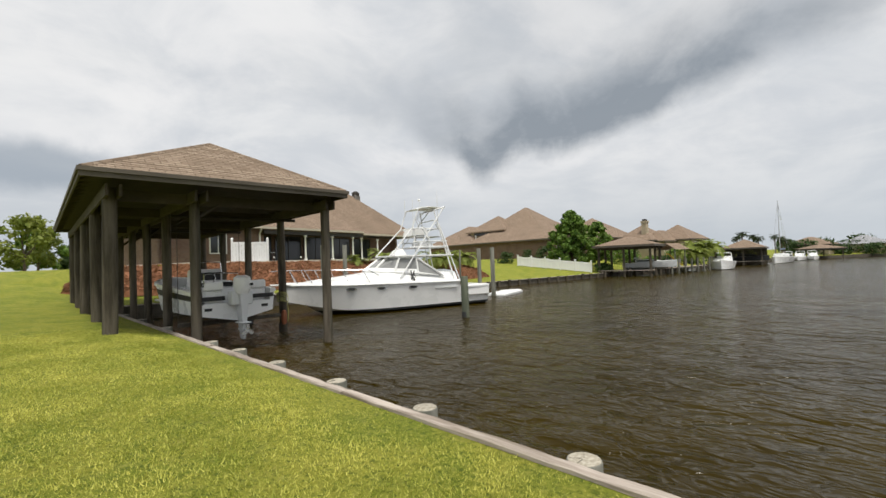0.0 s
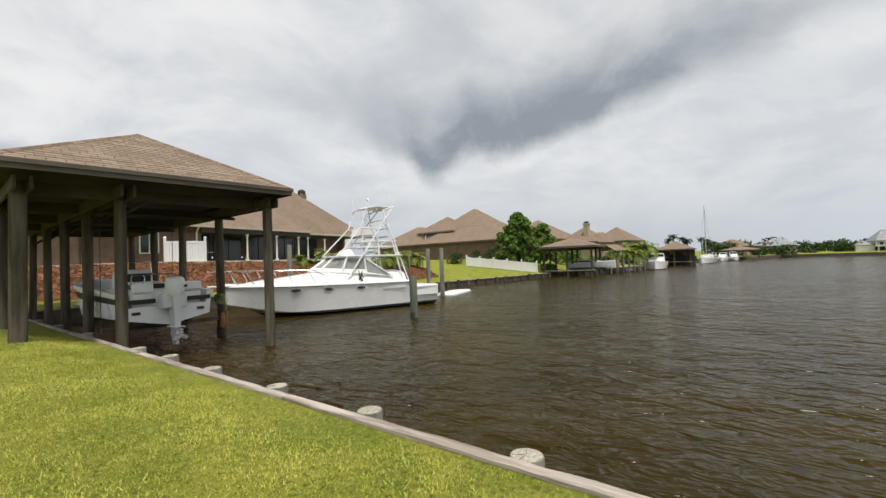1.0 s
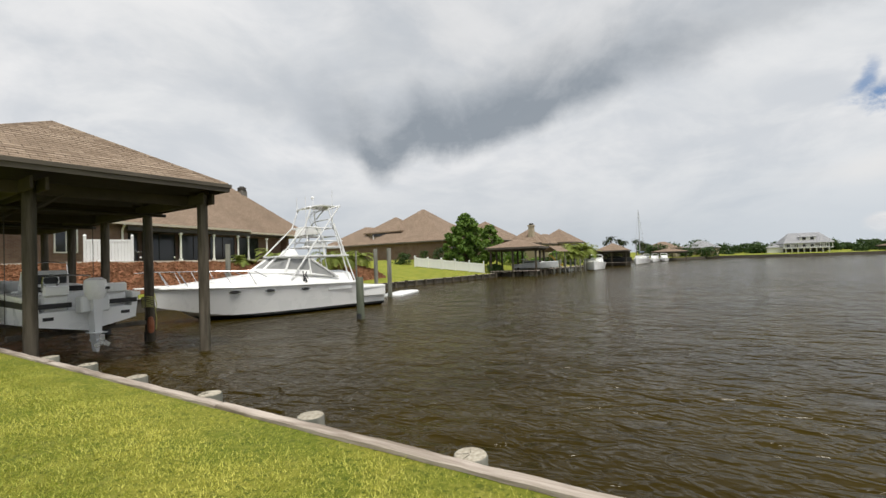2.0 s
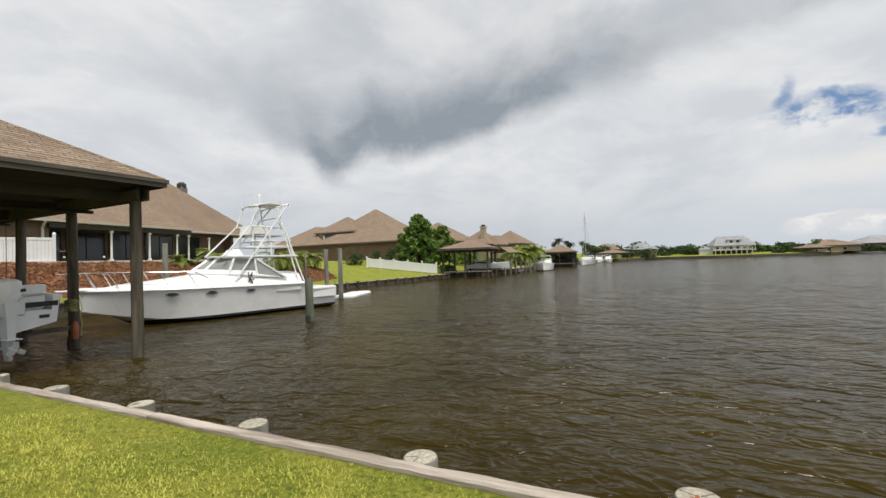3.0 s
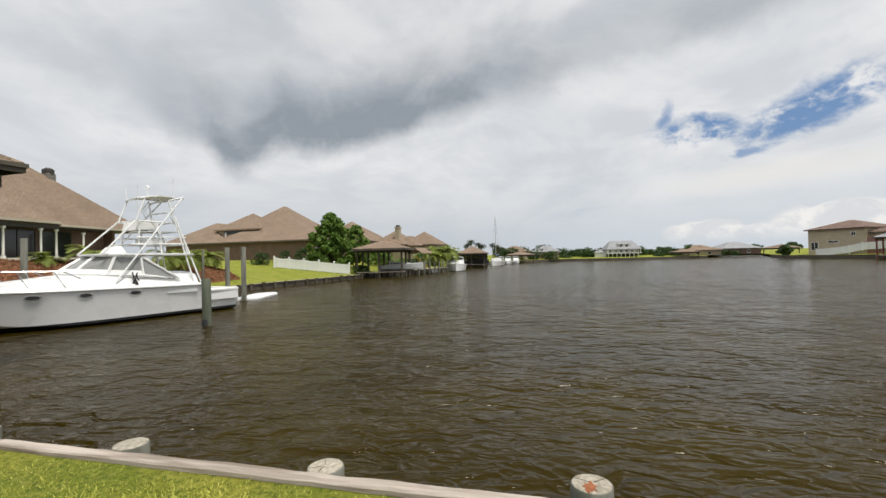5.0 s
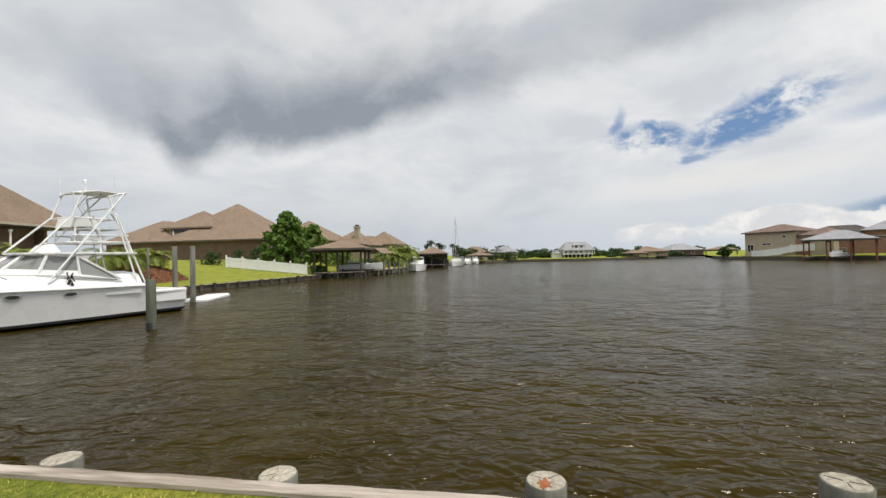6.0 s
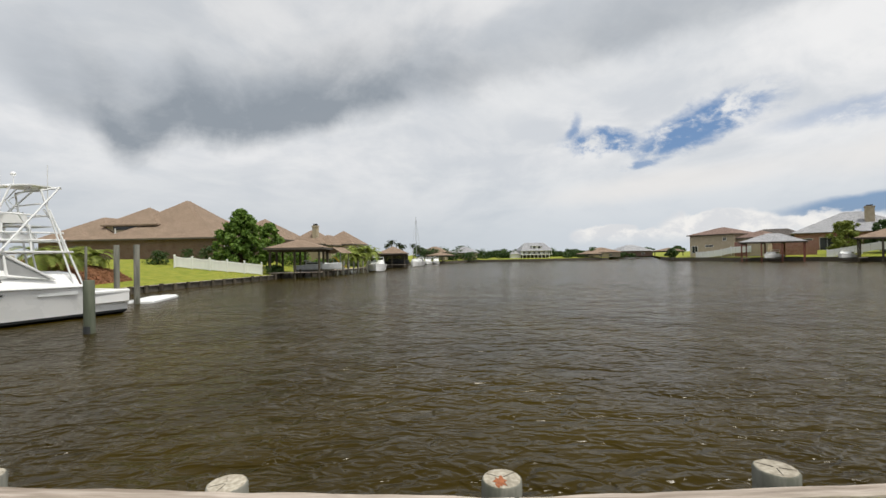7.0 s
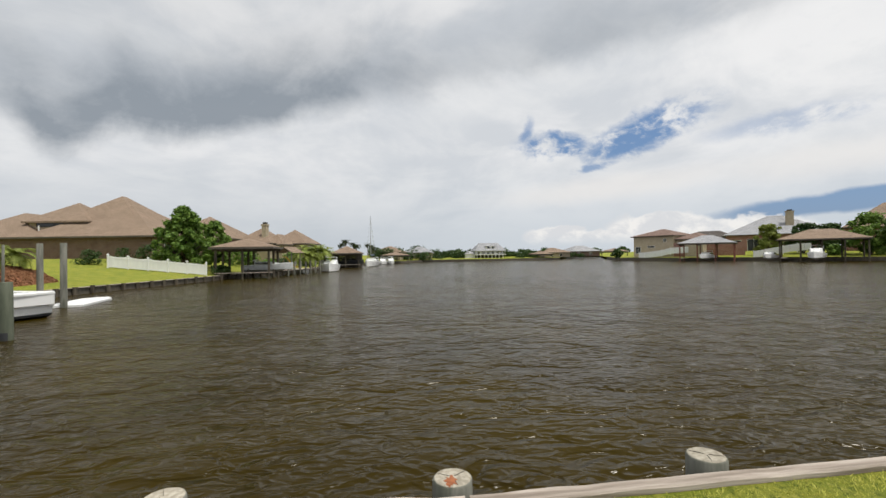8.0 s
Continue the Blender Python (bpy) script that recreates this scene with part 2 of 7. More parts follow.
def brick_material(name, a, b, mortar, scale=1.0):
    m = bpy.data.materials.new(name)
    m.use_nodes = True
    t = m.node_tree
    t.nodes.clear()
    uv = nd(t, "ShaderNodeTexCoord").outputs["UV"]
    br = nd(t, "ShaderNodeTexBrick", {"Vector": uv, "Color1": (*a, 1), "Color2": (*b, 1), "Mortar": (*mortar, 1), "Scale": scale,
                                      "Mortar Size": 0.010, "Brick Width": 0.21, "Row Height": 0.075, "Bias": 0.0})
    n = noise_tex(t, uv, 1.3, 6.0, 0.65)
    n2 = noise_tex(t, uv, 30.0, 3.0, 0.65)
    col = mixc(t, mth(t, "MULTIPLY", ramp(t, n, 0.4, 0.7), 0.5), br.outputs[0], (*[0.6 * x for x in a], 1))
    col = mixc(t, mth(t, "MULTIPLY", n2, 0.25), col, (*b, 1))
    bump = nd(t, "ShaderNodeBump", {"Strength": 0.4, "Distance": 0.01, "Height": mth(t, "SUBTRACT", 1.0, br.outputs[1])}).outputs[0]
    p = nd(t, "ShaderNodeBsdfPrincipled", {"Base Color": col, "Roughness": 0.85, "Normal": bump})
    t.links.new(p.outputs[0], nd(t, "ShaderNodeOutputMaterial").inputs[0])
    return m


def shingle_material(name, a, b, row=0.145):
    """Asphalt shingles: short tabs of changing tone in rows down the slope."""
    m = bpy.data.materials.new(name)
    m.use_nodes = True
    t = m.node_tree
    t.nodes.clear()
    uv = nd(t, "ShaderNodeTexCoord").outputs["UV"]
    br = nd(t, "ShaderNodeTexBrick", {"Vector": uv, "Color1": (*a, 1), "Color2": (*b, 1), "Mortar": (*[0.55 * x for x in a], 1), "Scale": 1.0,
                                      "Mortar Size": 0.012, "Brick Width": 0.30, "Row Height": row, "Bias": 0.0})
    n = noise_tex(t, uv, 0.5, 6.0, 0.65)
    n2 = noise_tex(t, uv, 60.0, 3.0, 0.65)
    col = mixc(t, mth(t, "MULTIPLY", ramp(t, n, 0.38, 0.7), 0.55), br.outputs[0], (*[0.68 * x for x in a], 1))
    col = mixc(t, mth(t, "MULTIPLY", n2, 0.3), col, (*b, 1))
    bump = nd(t, "ShaderNodeBump", {"Strength": 0.5, "Distance": 0.012, "Height": mth(t, "SUBTRACT", n2, br.outputs[1])}).outputs[0]
    p = nd(t, "ShaderNodeBsdfPrincipled", {"Base Color": col, "Roughness": 0.9, "Specular IOR Level": 0.2, "Normal": bump})
    t.links.new(p.outputs[0], nd(t, "ShaderNodeOutputMaterial").inputs[0])
    return m


WATER, LAWN = water_material(), lawn_material()
POST_WOOD = material("weathered_post", (0.032, 0.026, 0.018), (0.150, 0.130, 0.100), 7.0, 0.9, 0, 0.8, 70, (1, 1, 0.10), 0.15, 0.2, 0.012, 6, (0.06, 0.065, 0.045))
PILE_WOOD = material("grey_pile", (0.10, 0.105, 0.085), (0.26, 0.255, 0.22), 5.0, 0.9, 0, 0.5, 60, (1, 1, 0.15), 0.12, 0.2, 0.012, 6, (0.07, 0.085, 0.06))
PILE_TOP = material("sawn_pile_top", (0.22, 0.195, 0.150), (0.47, 0.435, 0.360), 26.0, 0.9, 0, 0.5, 70, (1, 1, 1), 0.12, 0.2, 0.01, 6, (0.22, 0.19, 0.15))
RUST = material("rust", (0.17, 0.05, 0.02), (0.32, 0.12, 0.05), 20.0, 0.9, 0, 0.3, 60)
CAP_WOOD = material("weathered_plank", (0.16, 0.125, 0.095), (0.55, 0.485, 0.425), 14.0, 0.88, 0, 1.0, 90, (1.0, 0.06, 1.0), 0.12, 0.2, 0.01, 7, (0.20, 0.165, 0.125))
WALE = material("bulkhead_boards", (0.055, 0.048, 0.036), (0.13, 0.115, 0.09), 4.0, 0.9, 0, 0.6, 40, (1, 1, 0.3))
# BEAM and DECKING are near-black: shade under the roof is put into their colour
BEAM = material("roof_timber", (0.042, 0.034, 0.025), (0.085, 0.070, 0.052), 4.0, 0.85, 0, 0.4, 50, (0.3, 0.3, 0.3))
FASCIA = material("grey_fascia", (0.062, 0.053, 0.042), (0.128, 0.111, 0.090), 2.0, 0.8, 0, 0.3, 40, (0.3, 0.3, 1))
DECKING = material("shaded_sheathing", (0.024, 0.019, 0.014), (0.050, 0.040, 0.029), 3.0, 0.9, 0, 0.3, 40)
SHINGLE = shingle_material("brown_shingle", (0.195, 0.140, 0.100), (0.375, 0.295, 0.222))
SHINGLE_TAN = shingle_material("tan_shingle", (0.220, 0.160, 0.116), (0.295, 0.222, 0.165))
SHINGLE_GREY = shingle_material("grey_shingle", (0.27, 0.275, 0.29), (0.38, 0.385, 0.40))
BRICK = brick_material("brown_brick", (0.140, 0.078, 0.058), (0.205, 0.125, 0.092), (0.19, 0.155, 0.13))
BRICK_RED = brick_material("red_brick", (0.27, 0.115, 0.085), (0.36, 0.18, 0.14), (0.33, 0.25, 0.21))
STUCCO = material("tan_stucco", (0.37, 0.31, 0.22), (0.46, 0.39, 0.29), 1.2, 0.9, 0, 0.2, 40)
GEL = material("white_gelcoat", (0.78, 0.79, 0.78), (0.84, 0.84, 0.83), 1.0, 0.28, 0, 0.02, 20, (1, 1, 1), 0.02, 0.5)
GEL_GREY = material("grey_gelcoat", (0.62, 0.64, 0.64), (0.70, 0.71, 0.71), 1.2, 0.3, 0, 0.02, 20, (1, 1, 1), 0.02, 0.5)
PAINT_WHITE = material("white_paint", (0.72, 0.72, 0.70), (0.82, 0.82, 0.80), 2.0, 0.5, 0, 0.08, 30, (1, 1, 1), 0.03)
ALU = material("white_tube", (0.74, 0.75, 0.75), (0.82, 0.83, 0.83), 2.0, 0.3, 0, 0.02, 20, (1, 1, 1), 0.02, 0.5)
STEEL = material("stainless_rail", (0.62, 0.62, 0.62), (0.75, 0.75, 0.75), 3.0, 0.22, 1.0, 0.02, 20)
VINYL = material("white_vinyl", (0.74, 0.75, 0.75), (0.80, 0.81, 0.81), 1.0, 0.4, 0, 0.02, 20, (1, 1, 1), 0.02)
BLACK = material("black_rubber", (0.012, 0.012, 0.013), (0.03, 0.03, 0.03), 6.0, 0.5, 0, 0.1, 40)
DARK_TRIM = material("dark_bronze", (0.03, 0.026, 0.022), (0.055, 0.048, 0.04), 4.0, 0.5, 0, 0.1, 40)
BOTTOM = material("dark_bottom_paint", (0.012, 0.014, 0.016), (0.03, 0.032, 0.034), 4.0, 0.6, 0, 0.1, 40)
GLASS_DARK = material("dark_window_glass", (0.016, 0.018, 0.020), (0.028, 0.030, 0.032), 0.6, 0.12, 0, 0.0, 10, (1, 1, 1), 0.05, 0.6)
GLASS_GREY = material("tinted_windscreen", (0.20, 0.205, 0.20), (0.30, 0.305, 0.30), 0.6, 0.14, 0, 0.0, 10, (1, 1, 1), 0.05, 0.6)
CANVAS = material("grey_canvas", (0.40, 0.42, 0.42), (0.52, 0.54, 0.54), 3.0, 0.8, 0, 0.2, 60)
MULCH = material("red_bark_mulch", (0.16, 0.068, 0.036), (0.33, 0.155, 0.088), 5.0, 0.95, 0, 0.8, 30, (1, 1, 1), 0.2, 0.15, 0.05)
CONCRETE = material("pale_concrete", (0.42, 0.38, 0.32), (0.54, 0.50, 0.43), 2.0, 0.9, 0, 0.2, 40)
BARK = material("tree_bark", (0.06, 0.045, 0.03), (0.13, 0.10, 0.075), 6.0, 0.9, 0, 0.6, 40, (1, 1, 0.3))
PILE_GREEN = material("green_grey_pile", (0.085, 0.10, 0.07), (0.19, 0.205, 0.155), 4.0, 0.9, 0, 0.5, 60, (1, 1, 0.15), 0.1, 0.2, 0.012, 6, (0.06, 0.075, 0.05))
RED_POST = material("red_brown_post", (0.16, 0.055, 0.04), (0.25, 0.10, 0.075), 4.0, 0.85, 0, 0.3, 40)
SHINGLE_RUST = shingle_material("rust_shingle", (0.165, 0.112, 0.092), (0.240, 0.170, 0.142))
SHINGLE_DARK = shingle_material("dark_shingle", (0.07, 0.062, 0.058), (0.12, 0.105, 0.095))
ORANGE = material("faded_orange", (0.30, 0.085, 0.035), (0.40, 0.15, 0.07), 3.0, 0.6)
ROPE = material("yellow_rope", (0.28, 0.27, 0.08), (0.42, 0.40, 0.16), 30.0, 0.9, 0, 0.3, 80)
YELLOW = material("yellow_slide", (0.60, 0.38, 0.05), (0.70, 0.46, 0.08), 3.0, 0.5)
BLUE_TARP = material("blue_trim", (0.05, 0.09, 0.16), (0.08, 0.13, 0.22), 3.0, 0.5)
LEAF = leaf_material("leaf_green", (0.050, 0.115, 0.016), (0.205, 0.315, 0.055))
LEAF_DARK = leaf_material("leaf_dark", (0.025, 0.055, 0.014), (0.070, 0.115, 0.030))
LEAF_LIGHT = leaf_material("leaf_light", (0.105, 0.150, 0.022), (0.270, 0.300, 0.060))
FROND = leaf_material("palm_green", (0.150, 0.205, 0.035), (0.330, 0.370, 0.085))
FROND_DARK = leaf_material("palm_dark", (0.022, 0.036, 0.012), (0.055, 0.075, 0.025))
BLADE = leaf_material("grass_blade", (0.185, 0.240, 0.018), (0.770, 0.720, 0.175), 0.6)

# ---- building helpers ----


def part(name, bm, mat, parent=None, label="", smooth=False):
    me = bpy.data.meshes.new(name)
    bm.normal_update()
    if smooth:
        for e in bm.edges:
            e.smooth = len(e.link_faces) == 2 and e.calc_face_angle(0.0) < radians(34)
    bm.to_mesh(me)
    bm.free()
    mats = mat if isinstance(mat, (list, tuple)) else [mat]
    for m in mats:
        me.materials.append(m)
    if smooth:
        me.polygons.foreach_set("use_smooth", [True] * len(me.polygons))
    ob = new(name, me)
    if parent:
        ob.parent = parent
    if label:
        ob["label"] = label
    return ob


def piece(name, me, parent, m):
    ob = new(name, me)
    ob.parent = parent
    ob.matrix_basis = m
    return ob


def empty(name, m, label="", category="", group="", kind=""):
    ob = new(name)
    ob.matrix_basis = m
    ob.empty_display_size = 0.2
    return tagged(ob, label, category, group, kind)


def box(bm, x0, y0, z0, x1, y1, z1, bevel=0.0, m=None):
    r = bmesh.ops.create_cube(bm, size=1.0)
    vs = r["verts"]
    for v in vs:
        v.co = Vector(((v.co.x + 0.5) * (x1 - x0) + x0, (v.co.y + 0.5) * (y1 - y0) + y0, (v.co.z + 0.5) * (z1 - z0) + z0))
    if bevel:
        es = list({e for v in vs for e in v.link_edges})
        r = bmesh.ops.bevel(bm, geom=es, offset=bevel, segments=1, affect="EDGES", profile=0.5)
        vs = list({v for f in r["faces"] for v in f.verts} | {v for v in vs if v.is_valid})
    if m is not None:
        bmesh.ops.transform(bm, matrix=m, verts=vs)
    return bm


def rod(bm, p0, p1, r0, r1=None, seg=8):
    p0, p1 = Vector(p0), Vector(p1)
    r1 = r0 if r1 is None else r1
    q = (p1 - p0).to_track_quat("Z", "Y")
    rings = []
    for p, r in ((p0, r0), (p1, r1)):
        rings.append([bm.verts.new(p + q @ Vector((r * math.cos(2 * math.pi * i / seg), r * math.sin(2 * math.pi * i / seg), 0))) for i in range(seg)])
    for i in range(seg):
        bm.faces.new((rings[0][i], rings[0][(i + 1) % seg], rings[1][(i + 1) % seg], rings[1][i]))
    bm.faces.new(rings[0][::-1])
    bm.faces.new(rings[1])
    return bm


def tube(bm, pts, r, seg=6):
    """A bent tube: one skin round a line of points."""
    pts = [Vector(q) for q in pts]
    pts = [q for i, q in enumerate(pts) if i == 0 or (q - pts[i - 1]).length > 1e-4]
    ways = [(pts[min(i + 1, len(pts) - 1)] - pts[max(i - 1, 0)]).normalized() for i in range(len(pts))]
    ways = [w if w.length > 0.5 else Vector((0, 0, 1)) for w in ways]
    turn = ways[0].to_track_quat("Z", "Y")
    rings = []
    for i, (q, w) in enumerate(zip(pts, ways)):
        if i:
            turn = ways[i - 1].rotation_difference(w) @ turn
        rings.append([q + turn @ Vector((r * math.cos(2 * math.pi * k / seg), r * math.sin(2 * math.pi * k / seg), 0)) for k in range(seg)])
    loft(bm, rings)
    return bm


def loft(bm, rings, closed=True, caps=True):
    """Skin through rings of points that have the same count."""
    vs = [[bm.verts.new(p) for p in ring] for ring in rings]
    n = len(vs[0])
    for a, b in zip(vs, vs[1:]):
        for i in range(n if closed else n - 1):
            j = (i + 1) % n
            q = [a[i], a[j], b[j], b[i]]
            if len({tuple(round(c, 5) for c in v.co) for v in q}) > 2:
                bm.faces.new(q)
    if caps and closed:
        bm.faces.new(vs[0][::-1])
        bm.faces.new(vs[-1])
    return vs


def prism(bm, pts, z0, z1):
    lo = [bm.verts.new((x, y, z0)) for x, y in pts]
    hi = [bm.verts.new((x, y, z1)) for x, y in pts]
    n = len(pts)
    for i in range(n):
        bm.faces.new((lo[i], lo[(i + 1) % n], hi[(i + 1) % n], hi[i]))
    bm.faces.new(lo[::-1])
    bm.faces.new(hi)
    return bm


def planar_uv(bm):
    """Metres along and up each face, so that courses and rows keep their true size."""
    uv = bm.loops.layers.uv.verify()
    bm.normal_update()
    for f in bm.faces:
        n = f.normal
        side = Vector((-n.y, n.x, 0))
        side = side.normalized() if side.length > 1e-4 else Vector((1, 0, 0))
        up = n.cross(side)
        for l in f.loops:
            l[uv].uv = (l.vert.co.dot(side), l.vert.co.dot(up))
    return bm


def hip_roof(bm, x0, y0, x1, y1, z, rise, ridge=None, thick=0.16, inset=None):
    """A hipped roof over a rectangle; ridge: its two ends; with thickness under the eaves."""
    if ridge is None:
        w, d = x1 - x0, y1 - y0
        if w >= d:
            ridge = ((x0 + d / 2, (y0 + y1) / 2), (x1 - d / 2, (y0 + y1) / 2))
        else:
            ridge = (((x0 + x1) / 2, y0 + w / 2), ((x0 + x1) / 2, y1 - w / 2))
    (ax, ay), (bx, by) = ridge
    c = [bm.verts.new(p) for p in ((x0, y0, z), (x1, y0, z), (x1, y1, z), (x0, y1, z))]
    a, b = bm.verts.new((ax, ay, z + rise)), bm.verts.new((bx, by, z + rise))
    if abs(bx - ax) >= abs(by - ay):
        bm.faces.new((c[0], c[1], b, a)), bm.faces.new((c[2], c[3], a, b)), bm.faces.new((c[1], c[2], b)), bm.faces.new((c[3], c[0], a))
    else:
        bm.faces.new((c[1], c[2], b, a)), bm.faces.new((c[3], c[0], a, b)), bm.faces.new((c[0], c[1], a)), bm.faces.new((c[2], c[3], b))
    d = [bm.verts.new((v.co.x, v.co.y, z - thick)) for v in c]
    for i in range(4):
        j = (i + 1) % 4
        bm.faces.new((d[i], d[j], c[j], c[i]))
    bm.faces.new(d[::-1])
    return bm


def pile_mesh(bm, x, y, z0, z1, r, seg=14, seed=0):
    rnd = random.Random(seed)
    lean = (rnd.uniform(-0.01, 0.01), rnd.uniform(-0.01, 0.01))
    rings = []
    for k, (z, s) in enumerate(((z0, 1.03), (z0 + (z1 - z0) * 0.5, 1.0), (z1 - 0.012, 0.98), (z1, 0.93))):
        rings.append([(x + lean[0] * (z - z1) + r * s * math.cos(2 * math.pi * i / seg) * (1 + 0.02 * math.sin(3 * i + seed)),
                       y + lean[1] * (z - z1) + r * s * math.sin(2 * math.pi * i / seg) * (1 + 0.02 * math.sin(2 * i + seed)), z) for i in range(seg)])
    loft(bm, rings)
    return bm


# ---- ground and canal ----
WZ = -0.75
CANAL = [(15.6, -130), (2.62, -0.2), (2.62, 25.2), (9, 25.5), (20, 24.2), (24.5, 22.6), (32, 22.2), (38, 21.4), (46, 20.6), (52, 19.0), (60, 18.0), (80, 18.2),
         (96, 17.2), (106, 14.4), (121, 9), (134, 1), (131, -16), (139, -43), (190, -62), (185, -75), (130, -55), (107, -48.5), (89, -58), (74, -73.6), (58, -88), (48, -130)]


def inside(x, y, poly=CANAL):
    hit = False
    for (ax, ay), (bx, by) in zip(poly, poly[1:] + poly[:1]):
        if (ay > y) != (by > y) and x < (bx - ax) * (y - ay) / (by - ay) + ax:
            hit = not hit
    return hit


def shore_gap(x, y):
    best = 1e9
    for (ax, ay), (bx, by) in zip(CANAL, CANAL[1:] + CANAL[:1]):
        dx, dy = bx - ax, by - ay
        k = max(0.0, min(1.0, ((x - ax) * dx + (y - ay) * dy) / (dx * dx + dy * dy)))
        best = min(best, math.hypot(x - ax - k * dx, y - ay - k * dy))
    return best


def clamp(v, a, b):
    return max(a, min(b, v))


def land_z(x, y):
    g = shore_gap(x, y)
    near = -0.072 + 0.05 * clamp(2.5 - x, 0, 4) + 0.013 * clamp(y, 0, 24) * clamp((2.5 - x) / 0.9, 0, 1) + 0.09 * clamp(y - 24.6, 0, 17)
    if 3 < x < 30.0 and max(30.5 - 0.17 * x, 27.6) < y < 60:
        return 2.02 - 0.018 * x
    if x < 14 and y < 60:
        return near
    bank = -0.31 + 0.115 * clamp(g - 0.5, 0, 17)
    k = clamp((x - 14) / 10, 0, 1)
    if y < 0:
        bank = -0.06 + (0.065 if x < 112 and y < -45 else 0.03) * clamp(g - 0.5, 0, 22)
    return near * (1 - k) + bank * k if y > 0 and x < 24 else bank


def build_ground():
    from mathutils.geometry import delaunay_2d_cdt
    pts = []
    ring = []
    for (ax, ay), (bx, by) in zip(CANAL, CANAL[1:] + CANAL[:1]):
        n = max(1, int(math.hypot(bx - ax, by - ay) / 3))
        for i in range(n):
            ring.append(Vector((ax + (bx - ax) * i / n, ay + (by - ay) * i / n)))
    pts += ring
    edges = [(i, (i + 1) % len(ring)) for i in range(len(ring))]
    rnd = random.Random(3)
    for i in range(-14, 62):
        for j in range(-44, 36):
            x, y = i * 3 + rnd.uniform(-0.6, 0.6), j * 3 + rnd.uniform(-0.6, 0.6)
            fine = (-6 < x < 2.7 and -5 < y < 26) or (1 < x < 33 and 24 < y < 32)
            if not fine and not inside(x, y) and shore_gap(x, y) > 1.2:
                pts.append(Vector((x, y)))
    for x0, x1, y0, y1, st in ((-6, 2.7, -5, 26, 0.75), (1, 33, 24, 32, 0.8)):
        for i in range(int((x1 - x0) / st)):
            for j in range(int((y1 - y0) / st)):
                x, y = x0 + i * st + rnd.uniform(-0.1, 0.1), y0 + j * st + rnd.uniform(-0.1, 0.1)
                if not inside(x, y) and shore_gap(x, y) > 0.3 and not (x0 == 1 and x < 2.7 and y < 26):
                    pts.append(Vector((x, y)))
    for i in range(24):
        a = 2 * math.pi * i / 24
        for r in (320, 700, 1600, 4200):
            pts.append(Vector((60 + r * math.cos(a), -10 + r * math.sin(a))))
    vs, es, fs, *_ = delaunay_2d_cdt(pts, edges, [], 0, 1e-4)
    bm = bmesh.new()
    bv = [bm.verts.new((v.x, v.y, land_z(v.x, v.y))) for v in vs]
    for f in fs:
        c = sum((vs[i] for i in f), Vector((0, 0))) / len(f)
        if not inside(c.x, c.y):
            bm.faces.new([bv[i] for i in f])
    bmesh.ops.recalc_face_normals(bm, faces=bm.faces)
    for f in bm.faces:
        if f.normal.z < 0:
            f.normal_flip()
    loose = [v for v in bm.verts if not v.link_faces]
    bmesh.ops.delete(bm, geom=loose, context="VERTS")
    tagged(part("ground", bm, LAWN, smooth=True), "bright green mown lawn sloping down to the canal", "lawn", "", "structure")
    bm = bmesh.new()
    bm.faces.new([bm.verts.new(p) for p in ((-40, -400, WZ), (420, -400, WZ), (420, 60, WZ), (-40, 60, WZ))])
    tagged(part("water", bm, WATER), "dark brown rippled canal water", "water", "", "structure")


build_ground()


# ---- our bulkhead: cap planks, boards and piles ----
def bend(y):
    """The bulkhead turns a little outwards south of the rusty pile."""
    return max(0.0, -0.2 - y) * 0.10


